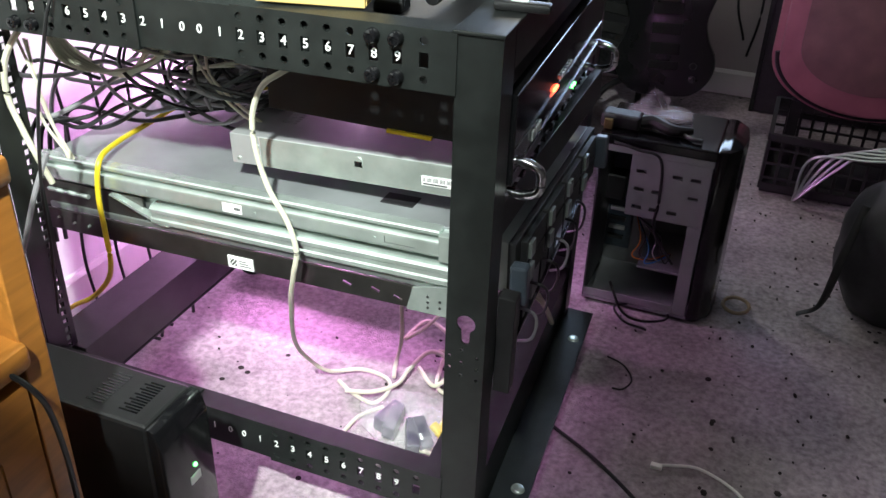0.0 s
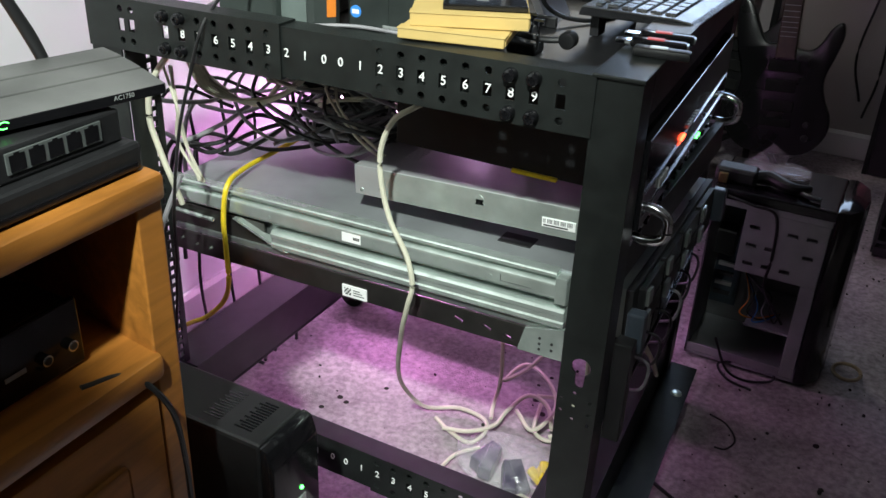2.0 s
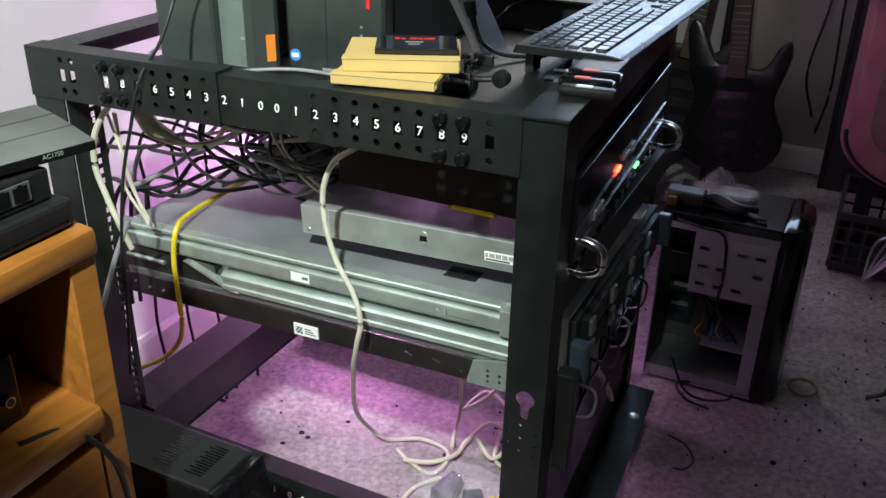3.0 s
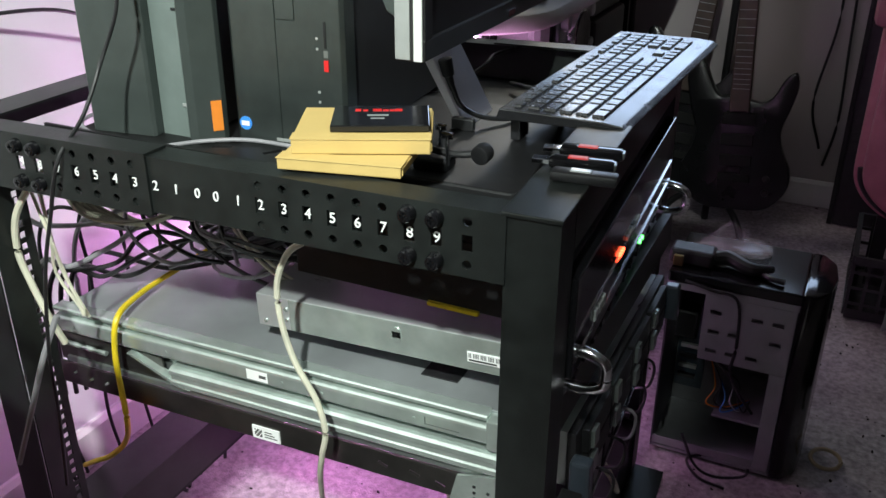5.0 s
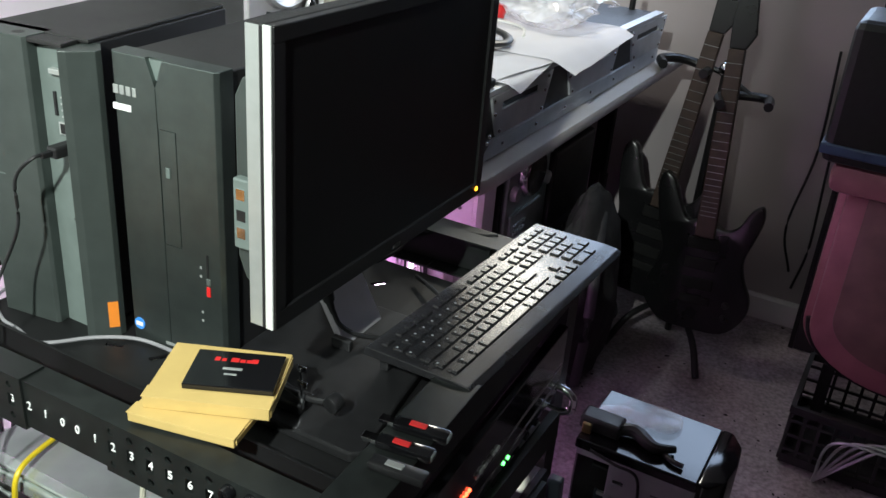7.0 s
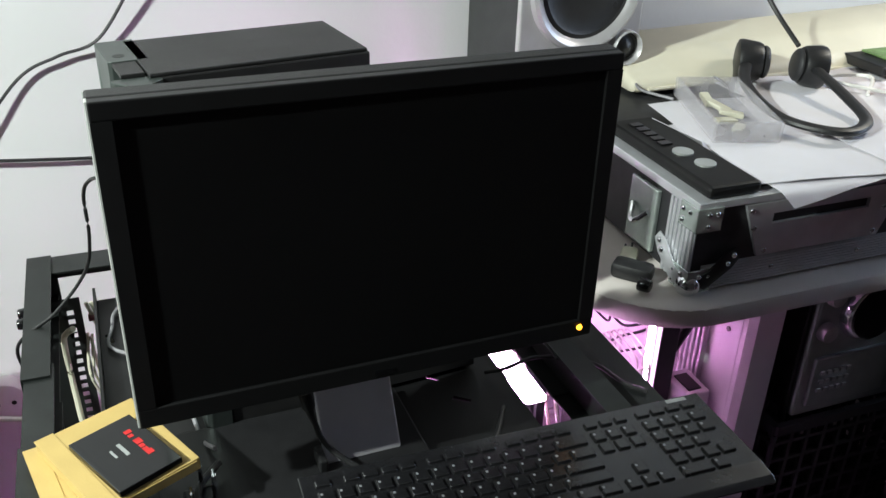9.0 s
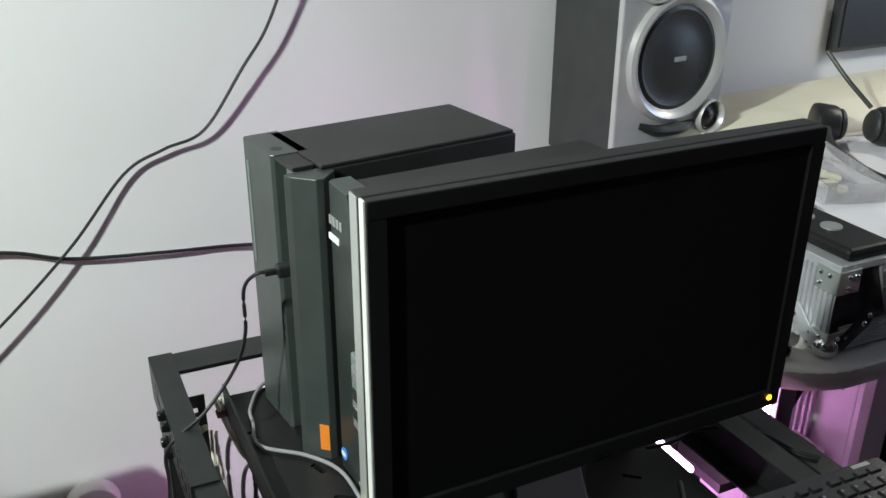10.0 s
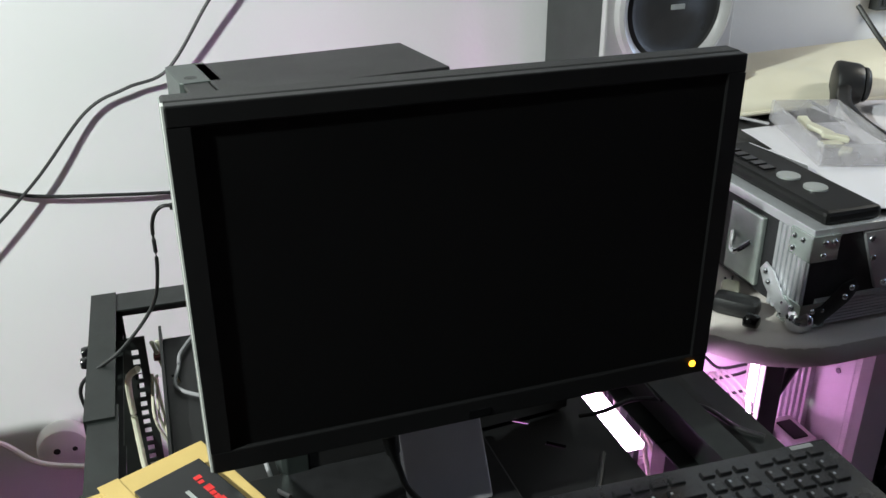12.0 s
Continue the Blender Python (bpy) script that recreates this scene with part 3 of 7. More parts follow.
def build_top_unit():
    s = thing("rack_amplifier", (-0.19, 0.31, 0.64), "gloss black rack unit with red and green lights, in rack", "rack unit")
    body = box("body", -0.365, -0.02, 0.12, 0.56, 0.642, 0.725, "black", s, 0.001, shear=SH)
    panel = box("front_panel", -0.02, -0.004, 0.055, 0.615, 0.630, 0.742, "gloss", s, 0.0015, shear=SH)
    box("trim_line", -0.004, -0.0025, 0.06, 0.61, 0.676, 0.6775, "chrome", panel, shear=SH)
    box("trim_line", -0.004, -0.0025, 0.06, 0.61, 0.647, 0.6482, "chrome", panel, shear=SH)
    b = bmesh.new()
    for k in range(3):
        bm_cyl(b, (-0.004, 0.252 + k * 0.008, 0.681), (-0.001, 0.252 + k * 0.008, 0.681), 0.0028, seg=10)
    part("red_light", b, "led_r", panel, "lit red indicator", shear=SH)
    b = bmesh.new()
    for k in range(2):
        bm_cyl(b, (-0.004, 0.385 + k * 0.016, 0.641 - k * 0.001), (-0.001, 0.385 + k * 0.016, 0.641 - k * 0.001), 0.003, seg=10)
    part("green_light", b, "led_g", panel, "lit green indicator", shear=SH)
    for k in range(3):
        b = bm_box(bmesh.new(), -0.004, -0.001, 0.135 + k * 0.017, 0.146 + k * 0.017, 0.655, 0.668, 0.001)
        part("button", b, "silver", panel, shear=SH)
    for k in range(6):
        part("key", bm_box(bmesh.new(), -0.004, -0.001, 0.285 + k * 0.013, 0.294 + k * 0.013, 0.684, 0.690, 0.0008), "silver", panel, shear=SH)
    box("yellow_tape", -0.19, -0.128, 0.115, 0.121, 0.640, 0.6445, "yellow", body, label="strip of yellow tape", shear=SH)


build_top_unit()


def build_blanks():
    """Narrow dark units between the server and the slim box, seen from the front."""
    s = thing("patch_panel", (-0.1, 0.31, 0.60), "bare steel patch panel between rack units, on the front posts", "patch panel")
    p = box("panel", -0.030, -0.012, 0.055, 0.615, 0.604, 0.627, "chrome_panel", s, 0.001, "bright bare steel panel", shear=SH)
    for k in range(12):
        box("port", -0.012, -0.008, 0.09 + k * 0.04, 0.105 + k * 0.04, 0.606, 0.613, "gloss", p, 0.001, shear=SH)
    for y, z in ((0.070, 0.636), (0.596, 0.622)):
        b = bmesh.new()
        bm_tube(b, [(-0.016, y, z - 0.020), (0.006, y, z - 0.021), (0.024, y, z - 0.014), (0.027, y, z), (0.024, y, z + 0.014), (0.006, y, z + 0.021), (-0.016, y, z + 0.020)], 0.0065, 12)
        part("handle", b, "chrome", p, "bright chrome pull handle", True, shear=SH)
    s = thing("rack_shelf_unit", (-0.1, 0.31, 0.33), "dark open rack chassis with loose leads, fixed low in rack", "rack unit")
    p = box("panel", -0.034, -0.012, 0.055, 0.615, 0.345, 0.415, "black", s, 0.001, shear=SH)
    for k in range(9):
        box("vent_slat", -0.012, -0.006, 0.08 + k * 0.055, 0.12 + k * 0.055, 0.352, 0.408, "steel_dark" if k % 3 == 0 else "black", p, 0.001, shear=SH)
    box("ear", -0.012, 0.012, 0.06, 0.085, 0.32, 0.47, "black", p, 0.002, shear=SH)
    # Bright strips added to imitate glints along the unit's front edges.
    for z in (0.3435, 0.4165):
        box("front_lip", -0.012, -0.003, 0.09, 0.61, z, z + 0.003, "chrome_panel", p, 0.0006, "bright steel strip added as a glint", shear=SH)
    for k in range(6):
        b = bmesh.new()
        y = 0.15 + 0.07 * k
        bm_tube(b, [(-0.008, y, 0.40), (0.016, y + 0.006, 0.392), (0.020, y + 0.02, 0.365), (0.012, y + 0.03, 0.33), (-0.01, y + 0.045, 0.31)], 0.0024, 6, 5)
        part("patch_lead", b, "grey_cable" if k % 3 == 0 else "black", p, "", True, shear=SH)


M["chrome_panel"] = mat("bare_steel_panel", (0.62, 0.64, 0.68), 0.22, 0.9, 0.08, 30)
build_blanks()


# ---- things on top of the rack ----
def build_office_tower():
    m = pose(-0.688, 0.139, 0.768, 0, 0, 8.0)
    s = thing("tower_computer", None, "dark grey tower computer with a recessed port strip, on the rack", "computer", m=m)

    def P(name, b, material, parent=s, label="", smooth=False):
        return part(name, b, material, parent, label, smooth, local=True)
    case = P("case", bm_box(bmesh.new(), 0.004, 0.160, 0.045, 0.315, 0.004, 0.384, 0.002), "tower_side")
    P("top_panel", bm_box(bmesh.new(), 0.006, 0.158, 0.034, 0.312, 0.384, 0.389, 0.0015), "tower_side", case)
    b = bmesh.new()
    bm_prism(b, [(0.0, 0.004), (0.004, 0.0), (0.090, 0.0), (0.094, 0.004), (0.094, 0.048), (0.0, 0.048)], "z", 0.0, 0.389, 0.0008)
    left = P("front_bezel", b, "tower", s)
    b = bmesh.new()
    bm_prism(b, [(0.0945, 0.018), (0.147, 0.010), (0.147, 0.048), (0.0945, 0.048)], "z", 0.0, 0.381)
    strip = P("port_strip", b, "tower_panel", s, "lighter grey port strip")
    b = bmesh.new()
    bm_prism(b, [(0.1475, -0.006), (0.151, -0.010), (0.160, -0.006), (0.184, 0.015), (0.185, 0.024), (0.164, 0.048), (0.1475, 0.048)], "z", 0.0, 0.3835, 0.0008)
    P("corner_bezel", b, "tower", s)
    P("top_strip", bm_box(bmesh.new(), 0.004, 0.145, 0.004, 0.032, 0.3825, 0.3878, 0.001), "tower_side", left)
    P("drive_slot", bm_box(bmesh.new(), 0.012, 0.018, -0.0008, 0.002, 0.22, 0.362, 0.0004), "tower_panel", left)
    P("badge", bm_box(bmesh.new(), 0.020, 0.036, -0.0006, 0.002, 0.205, 0.2065), "tower_panel", left)
    b = bmesh.new()
    bm_cyl(b, (0.07, 0.017, 0.3878), (0.07, 0.017, 0.3888), 0.0095, seg=24)
    btn = P("power_ring", b, "chrome", left, "bright metal power ring")
    b = bmesh.new()
    bm_cyl(b, (0.07, 0.017, 0.388), (0.07, 0.017, 0.3892), 0.0075, seg=24)
    P("power_button", b, "tower_side", btn)
    P("eject_button", bm_box(bmesh.new(), 0.119, 0.137, 0.006, 0.016, 0.348, 0.355, 0.001), "silver", strip)
    P("card_slot", bm_box(bmesh.new(), 0.117, 0.121, 0.0115, 0.0165, 0.295, 0.325, 0.0005), "black", strip)
    for z in (0.318, 0.31, 0.302, 0.294):
        P("light", bm_box(bmesh.new(), 0.128, 0.130, 0.0115, 0.0155, z, z + 0.002), "silver", strip)
    P("usb_port", bm_box(bmesh.new(), 0.122, 0.135, 0.0105, 0.015, 0.272, 0.288, 0.0006), "silver", strip)
    P("usb_slot", bm_box(bmesh.new(), 0.125, 0.132, 0.0098, 0.012, 0.274, 0.286), "black", strip)
    P("audio_port", bm_box(bmesh.new(), 0.130, 0.136, 0.0105, 0.014, 0.158, 0.161), "black", strip)
    P("foot_mark", bm_box(bmesh.new(), 0.131, 0.139, 0.0105, 0.014, 0.04, 0.044), "silver", strip)
    P("orange_sticker", bm_box(bmesh.new(), -0.0065, 0.0065, -0.0004, 0.0004, 0.014, 0.052, 0, pose(0.1790, 0.0100, 0, 0, 0, 41.2)), "orange", s, "orange paper sticker")


build_office_tower()


def build_home_tower():
    m = pose(-0.4965, 0.188, 0.768, 0, 0, 4.5)
    s = thing("tower_computer", None, "black brushed tower computer with a notched front, on the rack", "computer", m=m)

    def P(name, b, material, parent=s, label="", smooth=False):
        return part(name, b, material, parent, label, smooth, local=True)
    P("case", bm_box(bmesh.new(), 0.004, 0.152, 0.03, 0.355, 0.006, 0.382, 0.002), "tower_side")
    b = bmesh.new()
    bm_prism(b, [(0.0, 0.006), (0.006, 0.0), (0.150, 0.0), (0.155, 0.005), (0.155, 0.029), (0.0, 0.029)], "z", 0.0, 0.386, 0.001)
    f = P("front_bezel", b, "brushed", s, "black brushed front")
    c = bmesh.new()
    bm_prism(c, [(0.0495, 0.40), (0.0835, 0.40), (0.0668, 0.353), (0.066, 0.353)], "y", -0.01, 0.007)
    cut(f, c)
    c = bmesh.new()
    groove = [(0.0658, -0.01), (0.067, -0.01), (0.067, 0.154), (0.0932, 0.154), (0.0932, 0.3047), (0.067, 0.3047), (0.067, 0.352), (0.0658, 0.352)]
    bm_prism(c, groove, "y", -0.01, 0.0018)
    cut(f, c)
    P("notch_plate", bm_box(bmesh.new(), 0.053, 0.080, 0.0055, 0.009, 0.360, 0.384), "tower_panel", f)
    P("disc_drive", bm_box(bmesh.new(), 0.0682, 0.092, -0.0002, 0.0025, 0.1552, 0.3035, 0.0004), "brushed", f)
    P("eject_button", bm_box(bmesh.new(), 0.076, 0.082, -0.0018, 0.0, 0.245, 0.258, 0.0005), "tower_panel", f)
    b = bmesh.new()
    for k, w in enumerate((0.008, 0.007, 0.007, 0.006)):
        bm_box(b, 0.004 + k * 0.0095, 0.004 + k * 0.0095 + w, -0.0012, 0.0005, 0.336, 0.347, 0.0006)
    P("maker_badge", b, "silver", f, "small silver maker badge")
    P("white_badge", bm_box(bmesh.new(), 0.002, 0.029, -0.0014, 0.0005, 0.3165, 0.3245, 0.0006), "white", f, "white oblong badge")
    b = bmesh.new()
    bm_cyl(b, (0.0155, 0.001, 0.024), (0.0155, -0.0012, 0.024), 0.0085, seg=24)
    P("blue_sticker", b, "blue", f, "round blue sticker")
    P("sticker_print", bm_box(bmesh.new(), 0.010, 0.021, -0.0017, -0.001, 0.021, 0.027), "paper", f)
    P("name_bar", bm_box(bmesh.new(), 0.058, 0.082, -0.0008, 0.0005, 0.006, 0.010), "silver", f)
    P("card_slot", bm_box(bmesh.new(), 0.130, 0.1325, -0.0012, 0.0005, 0.126, 0.156), "black", f)
    P("red_port", bm_box(bmesh.new(), 0.129, 0.1345, -0.0015, 0.0005, 0.099, 0.112), "red", f, "red usb port")
    P("port", bm_box(bmesh.new(), 0.129, 0.1345, -0.0012, 0.0005, 0.115, 0.123), "steel_dark", f)
    for z in (0.06, 0.072, 0.123, 0.135):
        P("mark", bm_box(bmesh.new(), 0.119, 0.122, -0.0006, 0.0005, z, z + 0.003), "silver", f)


def brushed():
    m = mat("brushed_black", (0.135, 0.16, 0.152), 0.36, 0.9, 0.1, 30)
    nt = m.node_tree
    co = nt.nodes.new("ShaderNodeTexCoord")
    mp = nt.nodes.new("ShaderNodeMapping")
    mp.inputs["Scale"].default_value = (900, 900, 6)
    n = nt.nodes.new("ShaderNodeTexNoise")
    n.inputs["Scale"].default_value = 1.0
    bp = nt.nodes.new("ShaderNodeBump")
    bp.inputs["Strength"].default_value, bp.inputs["Distance"].default_value = 0.25, 0.001
    nt.links.new(co.outputs["Object"], mp.inputs[0])
    nt.links.new(mp.outputs[0], n.inputs["Vector"])
    nt.links.new(n.outputs["Fac"], bp.inputs["Height"])
    nt.links.new(bp.outputs[0], nt.nodes["Principled BSDF"].inputs["Normal"])
    return m


M["brushed"] = brushed()
build_home_tower()


def build_monitor():
    m = pose(-0.2065, 0.3755, 0.768, 0, 0, 0.9)
    s = thing("computer_monitor", None, "black flat monitor with silver sides, switched off, on the rack", "monitor", m=m)

    def P(name, b, material, parent=s, label="", smooth=False):
        return part(name, b, material, parent, label, smooth, local=True)
    # local: x towards the viewer, y across, z up; the screen's front is x = 0
    y0, y1, z0, z1, w = -0.2480, 0.2480, 0.143, 0.472, 0.017
    b = bmesh.new()
    bm_box(b, -0.012, 0.0, y0, y1, z1 - w, z1, 0.0015)
    bm_box(b, -0.012, 0.0, y0, y1, z0, z0 + 0.022, 0.0015)
    bm_box(b, -0.012, 0.0, y0, y0 + w, z0 + 0.022, z1 - w)
    bm_box(b, -0.012, 0.0, y1 - w, y1, z0 + 0.022, z1 - w)
    bez = P("bezel", b, "bezel", s)
    P("screen", bm_box(bmesh.new(), -0.012, -0.004, y0 + w, y1 - w, z0 + 0.022, z1 - w), "screen", s, "matt black screen")
    P("side_band", bm_box(bmesh.new(), -0.034, -0.012, y0 - 0.001, y1 + 0.001, z0 - 0.001, z1 + 0.0005, 0.002), "tower_side", s, "dark side band")
    P("side_plate", bm_box(bmesh.new(), -0.033, -0.0165, y0 - 0.0024, y0 - 0.001, z0 + 0.001, z1 - 0.001, 0.0004), "silver", s, "silver side plate")
    P("side_trim", bm_box(bmesh.new(), -0.0125, -0.003, y0 - 0.002, y0 + 0.0005, z0, z1, 0.0006), "bright", s, "pale silver trim")
    
    b = bmesh.new()
    bm_prism(b, [(-0.034, z0 + 0.035), (-0.05, z0 + 0.045), (-0.06, z0 + 0.07), (-0.06, z1 - 0.08), (-0.05, z1 - 0.06), (-0.034, z1 - 0.055)], "y", y0 + 0.012, y1 - 0.012, 0.002)
    back = P("back_shell", b, "tower", s, "dark grey rear shell")
    hub = P("usb_hub", bm_box(bmesh.new(), -0.056, -0.034, y0 + 0.001, y0 + 0.0125, z0 + 0.085, z0 + 0.165, 0.002), "tower_panel", back)
    for z in (0.098, 0.118, 0.142):
        P("usb_port", bm_box(bmesh.new(), -0.051, -0.040, y0, y0 + 0.002, z0 + z, z0 + z + 0.012), "chrome" if z != 0.118 else "black", hub)
    b = bmesh.new()
    bm_cyl(b, (-0.002, y1 - 0.016, z0 + 0.013), (0.0012, y1 - 0.016, z0 + 0.013), 0.0034, seg=12)
    P("power_light", b, "led_o", bez, "lit amber power light")
    P("centre_mark", bm_box(bmesh.new(), -0.001, 0.0006, -0.011, 0.011, z0 + 0.004, z0 + 0.011), "gloss", bez)
    # stand
    b = bmesh.new()
    out = [(-0.145, -0.24), (0.095, -0.24), (0.105, -0.23), (0.075, -0.02), (0.06, 0.06), (-0.145, 0.06)]
    bm_prism(b, [(x, y) for x, y in out], "z", 0.0, 0.014, 0.003)
    P("base", b, "black", s, "flat black base")
    b = bmesh.new()
    bm_prism(b, [(-0.045, 0.014), (-0.032, 0.014), (-0.095, 0.125), (-0.085, 0.30), (-0.06, 0.30), (-0.06, 0.315), (-0.098, 0.315), (-0.110, 0.125)], "y", -0.060, 0.030, 0.002)
    arm = P("neck", b, "neck", s, "pale silver cranked neck")
    P("neck_cap", bm_box(bmesh.new(), -0.05, -0.02, -0.070, -0.0605, 0.014, 0.03, 0.002), "black", arm)
    P("mount", bm_box(bmesh.new(), -0.065, -0.059, -0.05, 0.07, 0.25, 0.35, 0.002), "black", arm)


M["bezel"] = mat("bezel_black", (0.0055, 0.0055, 0.006), 0.42, 0, 0.15, 50, 0.1, 900)
M["bright"] = mat("pale_silver", (0.72, 0.74, 0.71), 0.35, 0.2, 0.04)
M["neck"] = mat("neck_silver", (0.62, 0.60, 0.64), 0.35, 0.25, 0.05, 20)
build_monitor()


def build_keyboard():
    # local: y along the length, x towards the user
    m = pose(-0.1745, 0.511, 0.8175, 0, -1.2, -1.7)
    s = thing("keyboard", None, "slim black desktop keyboard with numeric pad across rack edge", "keyboard", m=m)
    half = 0.241
    b = bmesh.new()
    bm_prism(b, [(0.0, 0.0), (0.004, 0.011), (0.128, 0.0095), (0.150, 0.007), (0.158, 0.002), (0.156, -0.001), (0.0, -0.002)], "y", -half, half, 0.0012)
    part("body", b, "key", s, local=True)
    u = 0.0202
    rows = []
    rows.append((0.022, 0.0095, [(0, 1), *[(1.5 + k, 1) for k in range(4)], *[(6 + k, 1) for k in range(4)], *[(10.5 + k, 1) for k in range(4)], *[(15.25 + k * 0.95, 0.9) for k in range(3)], *[(18.5 + k, 1) for k in range(4)]]))
    rows.append((0.0415, 0.016, [*[(k, 1) for k in range(13)], (13, 2), *[(15.25 + k * 0.95, 0.9) for k in range(3)], *[(18.5 + k, 1) for k in range(4)]]))
    rows.append((0.061, 0.016, [(0, 1.5), *[(1.5 + k, 1) for k in range(12)], (13.5, 1.5), *[(15.25 + k * 0.95, 0.9) for k in range(3)], *[(18.5 + k, 1) for k in range(4)]]))
    rows.append((0.0805, 0.016, [(0, 1.75), *[(1.75 + k, 1) for k in range(11)], (12.75, 2.25), *[(18.5 + k, 1) for k in range(3)]]))
    rows.append((0.100, 0.016, [(0, 2.25), *[(2.25 + k, 1) for k in range(10)], (12.25, 2.75), (16.2, 0.9), *[(18.5 + k, 1) for k in range(4)]]))
    rows.append((0.1195, 0.016, [(0, 1.25), (1.25, 1.25), (2.5, 1.25), (3.75, 6.25), (10, 1.25), (11.25, 1.25), (12.5, 1.25), (13.75, 1.25), *[(15.25 + k * 0.95, 0.9) for k in range(3)], (18.5, 2), (20.5, 1)]))
    shapes = {}
    legend = bmesh.new()
    for x, d, keys in rows:
        for k, w in keys:
            if (d, w) not in shapes:
                b = bmesh.new()
                wy = w * u - 0.0028
                r = bmesh.ops.create_cube(b, size=1, matrix=Matrix.Diagonal((d, wy, 0.0036, 1)))
                for v in b.verts:
                    if v.co.z > 0:
                        v.co.x *= 0.86
                        v.co.y -= math.copysign(0.0011, v.co.y)
                bmesh.ops.bevel(b, geom=b.edges[:], offset=0.0006, segments=1, affect="EDGES")
                me = bpy.data.meshes.new("key")
                b.to_mesh(me)
                b.free()
                me.materials.append(M["key"])
                shapes[(d, w)] = me
            ob = new("key", shapes[(d, w)])
            ob.parent = s
            y = -half + 0.013 + (k + w / 2) * u
            ob.location = (x, y, 0.0122 - x * 0.012)
            if (round(k * 4) + round(x * 900)) % 4 and d > 0.01:
                bm_box(legend, x - 0.004, x - 0.001, y - w * u / 2 + 0.004, y - w * u / 2 + 0.0065, 0.0139 - x * 0.012, 0.0142 - x * 0.012)
    tagged(part("legend_print", legend, "legend", s, "tiny pale key legends", local=True), kind="stuff")
    for y in (-0.20, 0.20):
        part("foot", bm_box(bmesh.new(), 0.008, 0.02, y - 0.015, y + 0.015, -0.034, -0.001, 0.001), "key", s, local=True)
    part("maker_mark", bm_box(bmesh.new(), 0.006, 0.012, 0.196, 0.222, 0.0105, 0.0112), "silver", s, local=True)


M["legend"] = mat("key_legend", (0.30, 0.31, 0.33), 0.8, 0, 0.1, 60, spec=0.1)
M["key"] = mat("keyboard_black", (0.016, 0.016, 0.018), 0.25, 0, 0.15, 80, 0.05, 1500, spec=1.0)
build_keyboard()


def build_boxes():
    def carton(at, rz, lx, ly, h, label):
        m = pose(*at, 0, 0, rz)
        s = thing("cardboard_box", None, label, "box", "small cartons on the rack", m=m)
        part("carton", bm_box(bmesh.new(), -lx / 2, lx / 2, -ly / 2, ly / 2, 0, h, 0.0012), "card", s, local=True)
        part("lid_flap", bm_box(bmesh.new(), -lx / 2 - 0.0008, lx / 2 + 0.0008, -ly / 2 - 0.001, -ly / 2 + 0.02, h, h + 0.0009, 0.0003), "card", s, local=True)
        part("side_flap", bm_box(bmesh.new(), lx / 2, lx / 2 + 0.0012, -ly / 2 + 0.004, ly / 2 - 0.004, 0.002, h - 0.002, 0.0003), "card", s, local=True)
        return s
    carton((-0.255, 0.064, 0.8205), 13, 0.126, 0.088, 0.0115, "small plain yellow cardboard box lying under another one")
    carton((-0.259, 0.100, 0.8330), 25.0, 0.138, 0.110, 0.015, "small yellow cardboard box with a drive lying on it")
    m = pose(-0.2445, 0.108, 0.8490, 0, 0, 27)
    s = thing("solid_state_drive", None, "flat black drive with red print lying on a yellow box", "drive", m=m)
    part("shell", bm_box(bmesh.new(), -0.05, 0.05, -0.035, 0.035, 0, 0.007, 0.001), "gloss", s, local=True)
    b = bmesh.new()
    for k, w in enumerate((0.0075, 0.006, 0.006, 0.0075, 0.002, 0.005, 0.006)):
        x = 0.022 - k * 0.0072
        bm_box(b, x - w, x, 0.014, 0.0215 if k in (0, 3, 4, 6) else 0.0195, 0.007, 0.0074)
    part("red_print", b, "red", s, "red printed marks", local=True)
    b = bmesh.new()
    bm_box(b, -0.014, 0.008, -0.002, 0.002, 0.007, 0.0074)
    bm_box(b, -0.010, 0.004, -0.012, -0.0095, 0.007, 0.0074)
    part("pale_print", b, "silver", s, local=True)


build_boxes()


def build_sticks():
    for k, (x, y, rz, red) in enumerate(((-0.044, 0.163, 8, True), (-0.043, 0.127, 8, True), (-0.030, 0.093, 6, False))):
        m = pose(x, y, 0.8250, 0, 0, rz)
        s = thing("usb_stick", None, "black usb stick with a red slider and steel plug" if red else "plain black usb stick with a grey slider", "usb stick", "usb sticks on the rack edge", m=m)
        b = bmesh.new()
        bm_box(b, -0.022, 0.042, -0.0095, 0.0095, 0.0, 0.0105, 0.0035)
        part("body", b, "gloss" if red else "black", s, local=True, smooth=True)
        part("slider", bm_box(bmesh.new(), -0.004, 0.016, -0.0045, 0.0045, 0.0095, 0.0118, 0.0012), "red" if red else "silver", s, local=True)
        if red:
            part("plug", bm_box(bmesh.new(), -0.039, -0.021, -0.006, 0.006, 0.003, 0.0075, 0.0005), "chrome", s, "bright steel plug", local=True)
            part("end_cap", bm_box(bmesh.new(), 0.036, 0.0435, -0.007, 0.007, 0.002, 0.009, 0.002), "steel_dark", s, local=True)


build_sticks()


